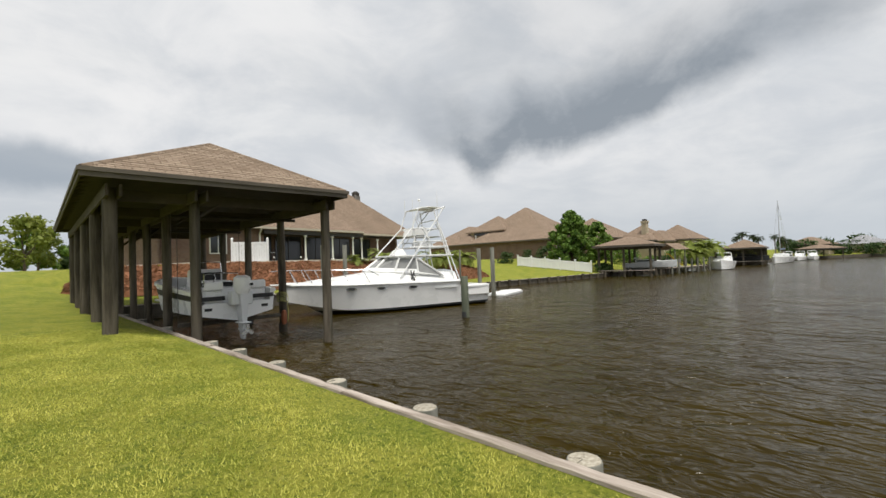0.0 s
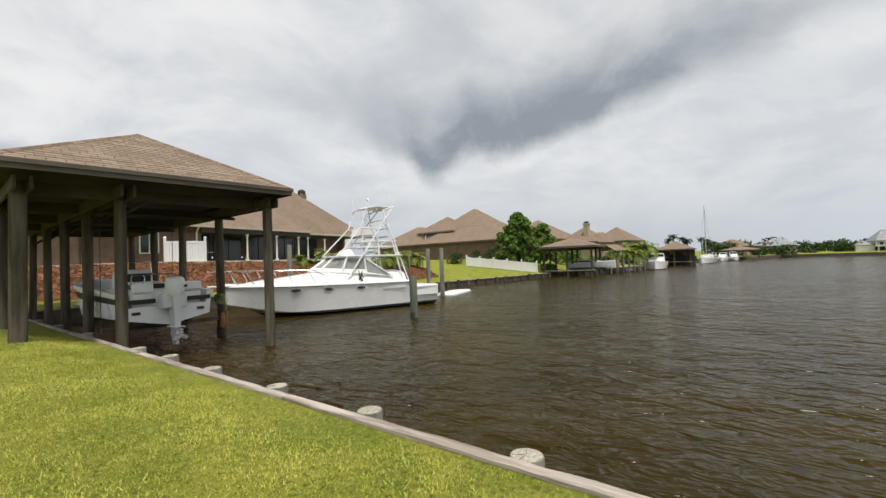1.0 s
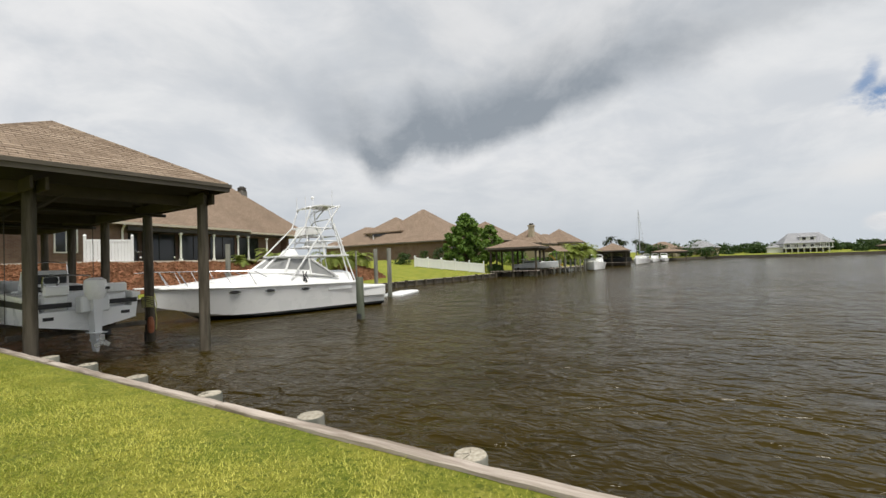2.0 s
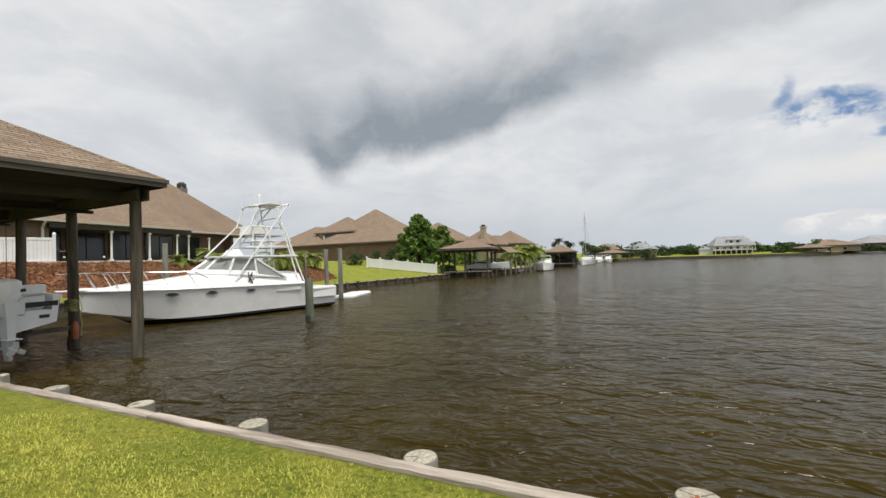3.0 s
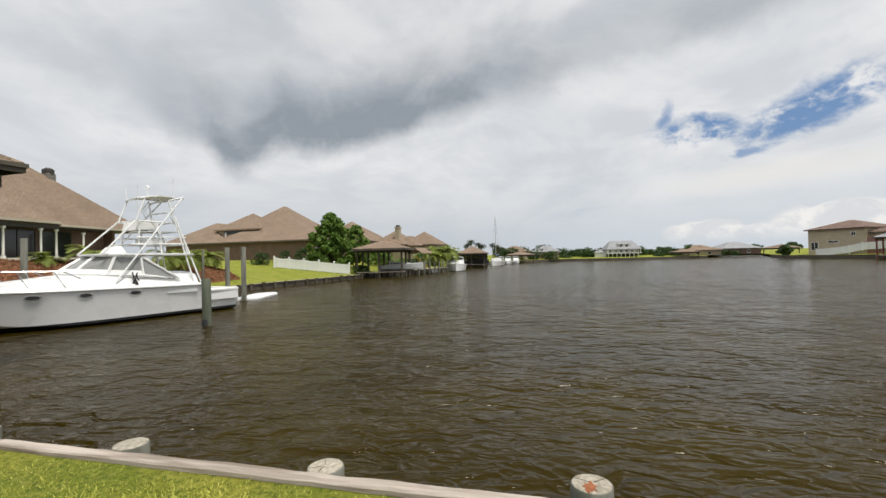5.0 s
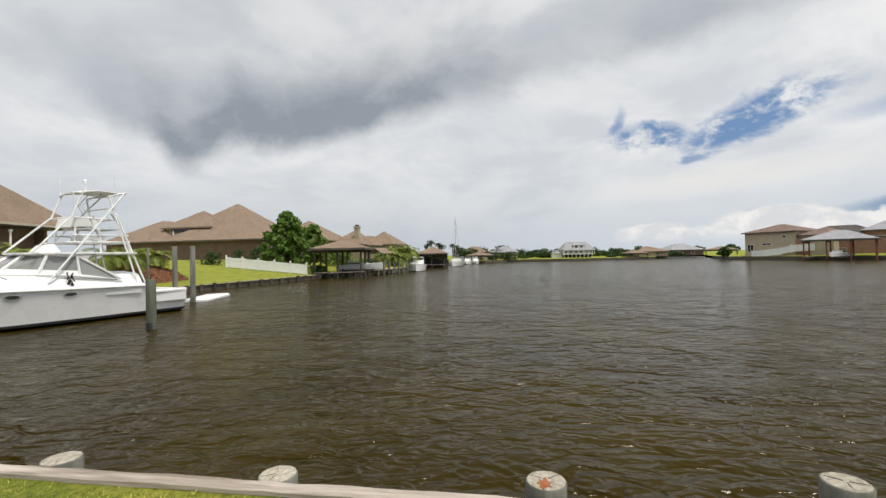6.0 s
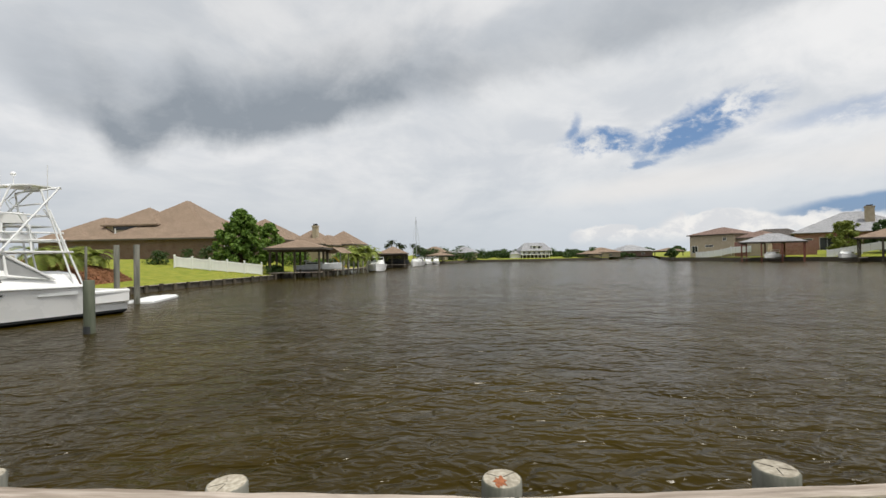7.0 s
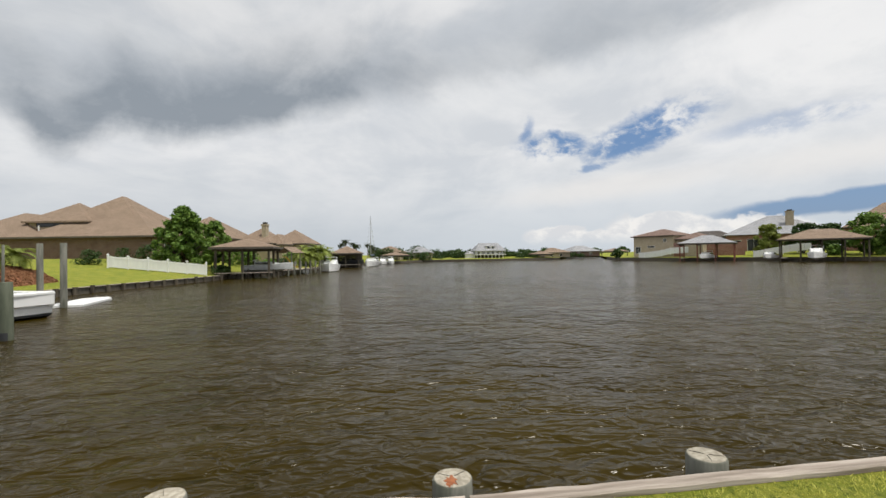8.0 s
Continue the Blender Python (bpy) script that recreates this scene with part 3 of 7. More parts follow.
def near_bulkhead():
    top = empty("bulkhead", pose(2.62, 0, 0), "weathered grey timber bulkhead with plank cap along the lawn", "bulkhead", "", "structure")
    bm = bmesh.new()
    y = -40.0
    while y < 25.2:
        box(bm, 0.02 + bend(y), y, -1.6, 0.07 + bend(y), min(y + 0.235, 25.2), -0.07)
        y += 0.24
    part("board_wall", bm, WALE, top, "dark upright bulkhead boards")
    bm = bmesh.new()
    box(bm, 0.072, -0.2, -0.30, 0.12, 25.1, -0.09)
    part("wale", bm, WALE, top)
    y = -14.9
    for k in range(9):
        n = 4.86
        bm = bmesh.new()
        rnd = random.Random(k)
        steps = 26
        rings = []
        for i in range(steps + 1):
            u = i / steps * n
            w0, w1 = -0.045 + rnd.uniform(-0.006, 0.006), 0.072 + rnd.uniform(-0.008, 0.008)
            zt = -0.026 + rnd.uniform(-0.005, 0.005)
            rings.append([(w0, u, -0.066), (w1, u, -0.066), (w1, u, zt - 0.008), (w1 - 0.01, u, zt), (w0 + 0.012, u, zt + rnd.uniform(-0.003, 0.003)), (w0, u, zt - 0.01)])
        loft(bm, rings)
        bmesh.ops.recalc_face_normals(bm, faces=bm.faces)
        ob = part("cap_plank", bm, CAP_WOOD, top)
        ob.matrix_basis = pose(rnd.uniform(-0.006, 0.006) + bend(y), y, rnd.uniform(-0.003, 0.003), 0, 0, 5.71 if y < -1 else 0)
        y += n + 0.012
    for k, yy in enumerate([-7.5, -5.7, -3.87, -2.04, -0.22, 1.6, 3.36, 5.08, 6.88, 8.5, 10.1, 13.8, 16.9, 19.9]):
        x = 0.235 - (0.045 if yy > 0.5 else 0.0) + bend(yy)
        zt = -0.004 - (0.028 if yy > 0.5 else 0.0) + 0.010 * math.sin(k * 2.3)
        bm = pile_mesh(bmesh.new(), 0, 0, -1.7, zt, 0.135, 18, k)
        p = part("bulkhead_post", bm, PILE_WOOD, top, smooth=True)
        p.location = (x, yy, 0)
        bm = bmesh.new()
        rnd = random.Random(40 + k)
        ringv = [[(0.122 * s * math.cos(2 * math.pi * i / 18) * (1 + 0.03 * math.sin(2 * i + k)), 0.122 * s * math.sin(2 * math.pi * i / 18), zt + h) for i in range(18)]
                 for s, h in ((1.0, 0.0), (0.97, 0.004), (0.5, 0.006 + rnd.uniform(-0.003, 0.003)))]
        loft(bm, ringv)
        part("sawn_top", bm, PILE_TOP, p, "pale sawn pile top with growth rings")
        for c in range(3):
            a = rnd.uniform(0, 6.28)
            bm = bmesh.new()
            loft(bm, [[(0.002 * math.cos(a + q) + r * math.cos(a), 0.002 * math.sin(a + q) + r * math.sin(a), zt + h) for q, h in ((-1.57, 0.002), (1.57, 0.002), (1.57, 0.008), (-1.57, 0.008))] if r < 0.1 else [(r * math.cos(a) + 0.002 * q, r * math.sin(a), zt + h) for q, h in ((-1, 0.002), (1, 0.002), (1, 0.0065), (-1, 0.0065))] for r in (0.015, 0.06, 0.112)])
            bmesh.ops.recalc_face_normals(bm, faces=bm.faces)
            part("crack", bm, WALE, p)
        if abs(yy + 0.22) < 0.01:
            bm = bmesh.new()
            ring2 = [[(-0.05 + 0.062 * s * math.cos(i * 0.3142) * (1 + 0.35 * math.sin(3 * i + 1) + 0.2 * math.sin(5 * i)), 0.015 + 0.04 * s * math.sin(i * 0.3142) * (1 + 0.4 * math.sin(4 * i)), zt + h) for i in range(20)] for s, h in ((1.0, 0.003), (0.8, 0.009))]
            loft(bm, ring2)
            part("rust_patch", bm, RUST, p, "rust-stained bolt patch")


near_bulkhead()


# ---- our boathouse ----
def boathouse():
    top = empty("boathouse", pose(1.37, 12.08, 0, 0, 0, -1.7), "open timber boathouse with brown shingled hip roof over a boat slip", "boathouse")
    rows = [(0.0, 0.145, 0.1), (1.69, 0.125, -0.9), (5.08, 0.13, -0.9)]
    ys = [0.0, 3.22, 6.44, 9.66, 12.88]
    for rx, r, zb in rows:
        for k, yy in enumerate(ys):
            bm = pile_mesh(bmesh.new(), 0, 0, zb - 0.6, 3.40, r, 14, k + int(rx * 7))
            p = part("post", bm, POST_WOOD, top, smooth=True)
            p.location = (rx, yy - (0.35 if rx > 5 else 0), 0)
            if rx > 1:
                bm = pile_mesh(bmesh.new(), 0, 0, -1.4, -0.48 + 0.05 * math.sin(k * 3.1 + rx), r * 1.035, 14, k + int(rx * 7))
                part("tide_band", bm, BOTTOM, p, "black wet growth above the waterline", smooth=True)
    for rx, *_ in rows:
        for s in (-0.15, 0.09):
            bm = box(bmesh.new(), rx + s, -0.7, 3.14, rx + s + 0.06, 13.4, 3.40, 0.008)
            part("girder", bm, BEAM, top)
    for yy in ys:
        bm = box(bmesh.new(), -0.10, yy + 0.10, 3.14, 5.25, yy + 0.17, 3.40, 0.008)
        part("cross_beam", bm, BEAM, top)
    for yy in ys:
        for rx, sx in ((1.69, 1),):
            bm = bmesh.new()
            rod(bm, (rx, yy + 0.135, 2.75), (rx + sx * 0.6, yy + 0.135, 3.2), 0.045, 0.05, 4)
            part("knee_brace", bm, BEAM, top)
    x0, x1, y0, y1, z = -0.56, 5.40, -1.05, 13.9, 3.60
    # rafters under the sheathing
    yy = y0 + 0.3
    cx, ridge_z, ya, yb = (x0 + x1) / 2, 5.04, y0 + 2.35, y1 - 2.35
    while yy < y1:
        top_z = ridge_z if ya <= yy <= yb else z + (ridge_z - z) * ((yy - y0) / 2.35 if yy < ya else (y1 - yy) / 2.35)
        k = (top_z - z) / (ridge_z - z)
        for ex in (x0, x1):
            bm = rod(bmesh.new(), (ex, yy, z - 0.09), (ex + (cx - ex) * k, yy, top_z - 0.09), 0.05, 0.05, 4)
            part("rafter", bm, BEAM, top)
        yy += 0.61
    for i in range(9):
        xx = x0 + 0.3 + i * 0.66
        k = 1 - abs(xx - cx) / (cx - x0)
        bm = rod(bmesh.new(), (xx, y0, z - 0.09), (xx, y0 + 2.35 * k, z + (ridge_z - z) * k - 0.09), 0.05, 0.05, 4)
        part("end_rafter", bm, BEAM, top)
    # sheathing whose near-black colour holds the shade under the roof
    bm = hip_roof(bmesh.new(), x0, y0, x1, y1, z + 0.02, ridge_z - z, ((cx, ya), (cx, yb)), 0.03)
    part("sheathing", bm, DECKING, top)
    # shingle courses, each a thin overlapping strip round the roof
    roof = empty("roof", pose(0, 0, 0))
    roof.parent = top
    roof["label"] = "brown asphalt shingle roof"
    faces = [((x0, y0), (x1, y0), (cx, ya), (cx, ya)), ((x1, y0), (x1, y1), (cx, yb), (cx, ya)), ((x1, y1), (x0, y1), (cx, yb), (cx, yb)), ((x0, y1), (x0, y0), (cx, ya), (cx, yb))]
    rows_n = 22
    for (ax, ay), (bx, by), (rx1, ry1), (rx0, ry0) in faces:
        for k in range(rows_n):
            f0, f1 = k / rows_n, min(1.0, (k + 1.25) / rows_n)
            bm = bmesh.new()
            P = lambda f, s: Vector((ax + (rx0 - ax) * f, ay + (ry0 - ay) * f, 0)).lerp(Vector((bx + (rx1 - bx) * f, by + (ry1 - by) * f, 0)), s)
            lo0, lo1, hi1, hi0 = P(f0, 0), P(f0, 1), P(f1, 1), P(f1, 0)
            zl, zh = z + 0.035 + (ridge_z - z) * f0, z + 0.035 + (ridge_z - z) * f1
            v = [bm.verts.new((p.x, p.y, q)) for p, q in ((lo0, zl + 0.02), (lo1, zl + 0.02), (hi1, zh + 0.004), (hi0, zh + 0.004), (lo0, zl), (lo1, zl))]
            if (hi1 - hi0).length > 1e-3:
                bm.faces.new((v[0], v[1], v[2], v[3]))
            else:
                bm.faces.new((v[0], v[1], v[2]))
            bm.faces.new((v[4], v[5], v[1], v[0]))
            planar_uv(bm)
            part("shingle_course", bm, SHINGLE, roof)
    for a, b in (((x0, y0), (cx, ya)), ((x1, y0), (cx, ya)), ((x0, y1), (cx, yb)), ((x1, y1), (cx, yb)), ((cx, ya), (cx, yb))):
        za, zb = (z + 0.03 if a[0] != cx else ridge_z + 0.02), ridge_z + 0.02
        bm = bmesh.new()
        rod(bm, (a[0], a[1], za), (b[0], b[1], zb), 0.06, 0.06, 6)
        planar_uv(bm)
        part("ridge_cap", bm, SHINGLE, roof)
    # double fascia with drip edge
    for name, o, zl, zh in (("fascia", 0.0, z - 0.15, z + 0.0), ("drip_edge", 0.035, z - 0.045, z + 0.045)):
        for a, b in (((x0, y0), (x1, y0)), ((x1, y0), (x1, y1)), ((x1, y1), (x0, y1)), ((x0, y1), (x0, y0))):
            horiz = a[1] == b[1]
            s = 0.035
            if horiz:
                sg = -1 if a[1] == y0 else 1
                ya_, yb_ = sorted((a[1] + sg * o, a[1] + sg * (o + s)))
                bm = box(bmesh.new(), min(a[0], b[0]) - o - s, ya_, zl, max(a[0], b[0]) + o + s, yb_, zh)
            else:
                sg = -1 if a[0] == x0 else 1
                xa_, xb_ = sorted((a[0] + sg * o, a[0] + sg * (o + s)))
                bm = box(bmesh.new(), xa_, y0 - o, zl, xb_, y1 + o, zh)
            part(name, bm, FASCIA, top)
    # lift beams over the slip
    for yy in (2.2, 7.6):
        bm = bmesh.new()
        rod(bm, (1.6, yy, 3.08), (5.3, yy, 3.08), 0.05, 0.05, 8)
        part("lift_axle", bm, DARK_TRIM, top, "dark boat-lift axle")
    return top


boathouse()


def mooring_gear():
    bm = bmesh.new()
    rnd = random.Random(4)
    for k in range(7):
        z = 0.32 + 0.05 * k
        pts = [(0.155 * math.cos(a * 0.5236), 0.155 * math.sin(a * 0.5236), z + 0.02 * math.sin(a + k)) for a in range(13)]
        tube(bm, pts, 0.017, 5)
    tube(bm, [(0.15, -0.02, 0.42), (0.45, 0.5, 0.18), (0.9, 1.4, 0.25), (1.55, 3.0, 0.62), (1.95, 4.3, 0.66)], 0.016, 5)
    tube(bm, [(0.15, -0.05, 0.35), (0.19, -0.10, -0.05), (0.17, -0.1, -0.4)], 0.02, 5)
    ob = tagged(part("mooring_rope", bm, ROPE), "yellow-green mooring rope wound round the boathouse post", "rope")
    ob.location = (6.50, 14.78, 0)
    bm = bmesh.new()
    prof = ((-0.42, 0.02), (-0.40, 0.07), (-0.30, 0.09), (-0.05, 0.09), (0.05, 0.06), (0.08, 0.02))
    loft(bm, [[(r * math.cos(i * 0.6283), r * math.sin(i * 0.6283), z) for i in range(10)] for z, r in prof])
    ob = tagged(part("boat_fender", bm, ORANGE, smooth=True), "faded orange-red fender hung on the boathouse post", "fender")
    ob.location = (6.47, 14.55, -0.05)


mooring_gear()


# ---- cruiser ----
def cruiser():
    ux, uy = Vector((-9.5, 2.9, 0)).normalized().xy
    m = Matrix(((ux, -uy, 0, 18.01), (uy, ux, 0, 16.0), (0, 0, 1, WZ), (0, 0, 0, 1)))
    top = empty("sport_fishing_boat", m, "white sport-fishing cruiser with tubular tuna tower moored by the bank", "boat")

    def beam(u):
        return 1.72 * (1.0 if u < 4.5 else max(0.0, 1 - ((u - 4.5) / 5.45) ** 2.3)) * (0.94 + 0.06 * min(1, u / 3))

    def sheer(u):
        return 1.02 if u < 1.6 else 1.31 + 0.012 * (u - 1.6) + 0.0009 * (u - 1.6) ** 2

    def section(u, k):
        """Half the hull at station u, keel to sheer: lateral and height."""
        b, s = beam(u), sheer(u)
        rise = max(0.0, (u - 6.2) / 3.75)
        keel = -0.35 + 1.75 * rise ** 2.6
        chine_b, chine_z = b * (0.90 - 0.35 * rise), min(s - 0.1, 0.10 + 0.62 * rise ** 1.6)
        pts = [(0, keel), (chine_b * 0.6, keel + (chine_z - keel) * 0.55), (chine_b, chine_z), (b * (0.95 - 0.12 * rise), chine_z + (s - chine_z) * 0.55), (b, s - 0.12), (b + 0.03, s - 0.10), (b + 0.03, s - 0.03), (b - 0.03, s)]
        return pts
    us = [0, 0.6, 1.5, 1.75, 2.5, 3.5, 4.5, 5.5, 6.3, 7.0, 7.6, 8.2, 8.7, 9.15, 9.5, 9.75, 9.93]
    bm = bmesh.new()
    rings = []
    for u in us:
        h = section(u, 0)
        rings.append([(u, -a, z) for a, z in h[::-1]] + [(u, a, z) for a, z in h[1:]])
    loft(bm, rings, closed=False)
    bm.faces.new([bm.verts.new(p) for p in rings[0]])
    bmesh.ops.remove_doubles(bm, verts=bm.verts, dist=0.002)
    bmesh.ops.recalc_face_normals(bm, faces=bm.faces)
    bmesh.ops.bisect_plane(bm, geom=list(bm.verts) + list(bm.edges) + list(bm.faces), plane_co=(0, 0, 0.19), plane_no=(0, 0, 1))
    for f in bm.faces:
        f.material_index = 1 if f.calc_center_median().z < 0.19 else 0
    part("hull", bm, [GEL, BOTTOM], top, smooth=True)
    # deck with crowned foredeck and trunk cabin
    bm = bmesh.new()
    rings = []
    for u in [1.75, 2.5, 3.5, 4.5, 5.5, 6.3, 7.0, 7.6, 8.2, 8.7, 9.15, 9.5, 9.75, 9.9]:
        b, s = max(beam(u) - 0.03, 0.01), sheer(u)
        trunk = 0.46 * clamp((8.8 - u) / 3.0, 0, 1) ** 0.8
        prof = [(-1, 0.0), (-0.86, 0.03), (-0.70, 0.12 * (trunk > 0) + trunk * 0.62), (-0.45, 0.06 + trunk * 0.93), (0, 0.08 + trunk), (0.45, 0.06 + trunk * 0.93), (0.70, 0.12 * (trunk > 0) + trunk * 0.62), (0.86, 0.03), (1, 0.0)]
        rings.append([(u, a * b, s + z) for a, z in prof])
    loft(bm, rings, closed=False)
    bm.faces.new([bm.verts.new(p) for p in rings[0]])
    bmesh.ops.remove_doubles(bm, verts=bm.verts, dist=0.002)
    bmesh.ops.recalc_face_normals(bm, faces=bm.faces)
    part("deck", bm, GEL, top, smooth=True)
    # cockpit: sole, coamings and transom
    bm = box(bmesh.new(), 0.05, -1.55, 0.42, 1.6, 1.55, 0.5)
    part("cockpit_sole", bm, GEL_GREY, top)
    for s in (-1, 1):
        bm = bmesh.new()
        ya, yb = sorted((s * 1.36, s * 1.64))
        box(bm, 0.0, ya, 0.5, 1.7, yb, 1.035, 0.03)
        part("coaming", bm, GEL, top)
    bm = box(bmesh.new(), -0.02, -1.62, 0.45, 0.22, 1.62, 1.02, 0.03)
    part("transom", bm, GEL, top)
    bm = bmesh.new()
    rod(bm, (-0.06, 1.15, 0.16), (0.05, 1.15, 0.16), 0.09, 0.09, 10)
    part("exhaust_port", bm, BLACK, top, "black exhaust port")
    # portholes, vent and rub rail on both sides
    for s in (-1, 1):
        for u in (7.25, 5.9, 4.35):
            b = beam(u) * 0.985
            sl = (beam(u + 0.3) - beam(u - 0.3)) / 0.6
            bm = bmesh.new()
            for rr, dd, mi in ((1.0, 0.0, 0), (0.78, 0.02, 1)):
                ring = [bm.verts.new((u + 0.23 * rr * math.cos(i * 0.3927), s * (b + 0.012 + dd * 0.4 + sl * 0.23 * rr * math.cos(i * 0.3927)), 1.045 + 0.014 * u + 0.078 * rr * math.sin(i * 0.3927))) for i in range(16)]
                f = bm.faces.new(ring if s < 0 else ring[::-1])
                f.material_index = mi
            part("porthole", bm, [STEEL, BLACK], top, "dark oval porthole with bright rim")
        bm = box(bmesh.new(), 1.95, min(s * 1.58, s * 1.69), 0.96, 3.2, max(s * 1.58, s * 1.69), 1.10, 0.01)
        part("engine_vent", bm, GEL_GREY, top, "long louvred engine vent")
        bm = bmesh.new()
        tube(bm, [(u, s * (beam(u) + 0.035), sheer(u) - 0.065) for u in us[3:16]], 0.022, 5)
        part("rub_rail", bm, GEL_GREY, top)
    # windscreen: frame and panes
    lower = [(6.25, 0.0, 1.92), (5.95, 0.62, 1.90), (5.05, 1.12, 1.83), (3.9, 1.30, 1.74), (2.55, 1.40, 1.55)]
    upper = [(5.30, 0.0, 2.56), (5.20, 0.55, 2.55), (4.75, 1.02, 2.53), (3.9, 1.12, 2.50), (3.55, 1.16, 2.48)]
    for s in (-1, 1):
        for i in range(4):
            if i == 3:
                q = [lower[3], lower[4], upper[3]]
            else:
                q = [lower[i], lower[i + 1], upper[i + 1], upper[i]]
            bm = bmesh.new()
            f = bm.faces.new([bm.verts.new((a, s * b, c)) for a, b, c in q])
            r = bmesh.ops.inset_individual(bm, faces=[f], thickness=0.05, depth=0.0)
            ex = bmesh.ops.extrude_face_region(bm, geom=list(bm.faces))
            vs = [v for v in ex["geom"] if isinstance(v, bmesh.types.BMVert)]
            bmesh.ops.translate(bm, vec=(0.01, -s * 0.02, -0.01), verts=vs)
            bmesh.ops.recalc_face_normals(bm, faces=bm.faces)
            part("window_pane", bm, GLASS_GREY, top, "grey tinted windscreen pane")
            bm = bmesh.new()
            qq = [Vector((a, s * (b + 0.01), c + 0.005)) for a, b, c in q]
            tube(bm, qq + qq[:1], 0.065, 6)
            part("window_frame", bm, GEL, top)
    # white shoulder below the panes
    for s in (-1, 1):
        bm = bmesh.new()
        rows = []
        for i in range(4):
            lo, up = Vector(lower[i]), Vector(upper[i])
            mid = lo.lerp(up, 0.26)
            rows.append([(lo.x, s * (lo.y + 0.05), lo.z - 0.08), (lo.x + 0.02, s * (lo.y + 0.06), lo.z), (mid.x + 0.02, s * (mid.y + 0.035), mid.z), (mid.x - 0.03, s * (mid.y - 0.03), mid.z), (lo.x - 0.06, s * (lo.y - 0.06), lo.z - 0.08)])
        loft(bm, rows)
        bmesh.ops.recalc_face_normals(bm, faces=bm.faces)
        part("cabin_coaming", bm, GEL, top, smooth=False)
    # helm inside and seats
    bm = box(bmesh.new(), 3.0, -0.9, 1.2, 4.2, -0.1, 1.75, 0.05)
    part("helm_seat", bm, GEL, top)
    # hard top and the bridge above it
    bm = bmesh.new()
    pts = [(5.55, 0.0), (5.35, 0.8), (4.6, 1.22), (2.0, 1.30), (1.75, 1.1), (1.75, -1.1), (2.0, -1.30), (4.6, -1.22), (5.35, -0.8)]
    prism(bm, pts[::-1], 2.545, 2.63)
    bmesh.ops.bevel(bm, geom=[e for e in bm.edges if abs(e.verts[0].co.z - e.verts[1].co.z) < 1e-5], offset=0.025, segments=2, affect="EDGES")
    part("hard_top", bm, GEL, top)
    bm = bmesh.new()
    loft(bm, [[(4.75, -0.45, 2.62), (4.75, 0.45, 2.62), (4.1, 0.5, 2.62), (4.1, -0.5, 2.62)], [(4.55, -0.3, 2.92), (4.55, 0.3, 2.92), (4.25, 0.35, 2.95), (4.25, -0.35, 2.95)]])
    part("hatch_hood", bm, GEL, top)
    bm = prism(bmesh.new(), [(4.05, -0.75), (4.05, 0.75), (1.9, 0.8), (1.9, -0.8)], 2.98, 3.03)
    part("bridge_floor", bm, GEL_GREY, top)
    bm = bmesh.new()
    prof = [(3.85, 3.62), (3.72, 4.02), (3.25, 4.05), (3.0, 3.96), (2.95, 3.66)]
    loft(bm, [[(a, -0.62, z) for a, z in prof], [(a, 0.62, z) for a, z in prof]])
    bmesh.ops.recalc_face_normals(bm, faces=bm.faces)
    part("tower_console", bm, GEL, top, "white control console on the tower")
    bm = prism(bmesh.new(), [(3.6, -0.6), (3.6, 0.6), (2.2, 0.62), (2.2, -0.62)], 3.55, 3.59)
    part("tower_floor", bm, GEL_GREY, top)
    bm = box(bmesh.new(), 2.6, -0.5, 3.05, 3.4, 0.5, 3.28, 0.04)
    part("bridge_seat", bm, GEL, top)
    # tower canopy
    bm = bmesh.new()
    rings = []
    for i, u in enumerate((3.62, 3.4, 2.95, 2.4, 2.0)):
        sag = (0.0, 0.07, 0.13, 0.10, 0.06)[i]
        rings.append([(u, y * 0.82, 5.00 + sag - 0.05 * abs(y) ** 2 + 0.03 * (3.85 - u)) for y in (-1, -0.6, 0, 0.6, 1)] + [(u, y * 0.82, 4.96 + sag - 0.05 * abs(y) ** 2 + 0.03 * (3.85 - u)) for y in (1, 0.6, 0, -0.6, -1)])
    loft(bm, rings)
    bmesh.ops.recalc_face_normals(bm, faces=bm.faces)
    part("canopy", bm, GEL, top, "white curved tower canopy")
    R = 0.034
    for s in (-1, 1):
        legs = [[(5.2, s * 1.12, 2.62), (3.93, s * 0.78, 3.98)], [(4.87, s * 1.40, 1.55), (2.11, s * 0.85, 5.06)], [(1.87, s * 1.45, 1.05), (2.67, s * 0.82, 4.90)],
                [(1.55, s * 1.45, 1.05), (2.42, s * 0.84, 4.2)], [(3.9, s * 0.78, 3.98), (3.52, s * 0.78, 5.02)], [(2.67, s * 0.82, 4.90), (2.05, s * 0.84, 5.10)],
                [(3.93, s * 0.78, 3.98), (2.45, s * 0.82, 3.95)], [(3.3, s * 0.75, 3.95), (2.75, s * 0.80, 3.0)], [(3.8, s * 0.75, 3.0), (3.75, s * 0.7, 3.62)],
                [(4.1, s * 0.85, 3.02), (1.95, s * 0.9, 3.05)], [(3.9, s * 0.8, 3.3), (2.0, s * 0.9, 3.32)], [(2.0, s * 1.0, 2.62), (2.15, s * 0.9, 3.5)],
                [(3.0, s * 0.9, 2.62), (3.0, s * 0.8, 3.55)], [(2.2, s * 0.85, 3.57), (2.6, s * 0.83, 4.2)]]
        for leg in legs:
            bm = tube(bmesh.new(), leg, R, 8)
            part("tower_tube", bm, ALU, top, smooth=False)
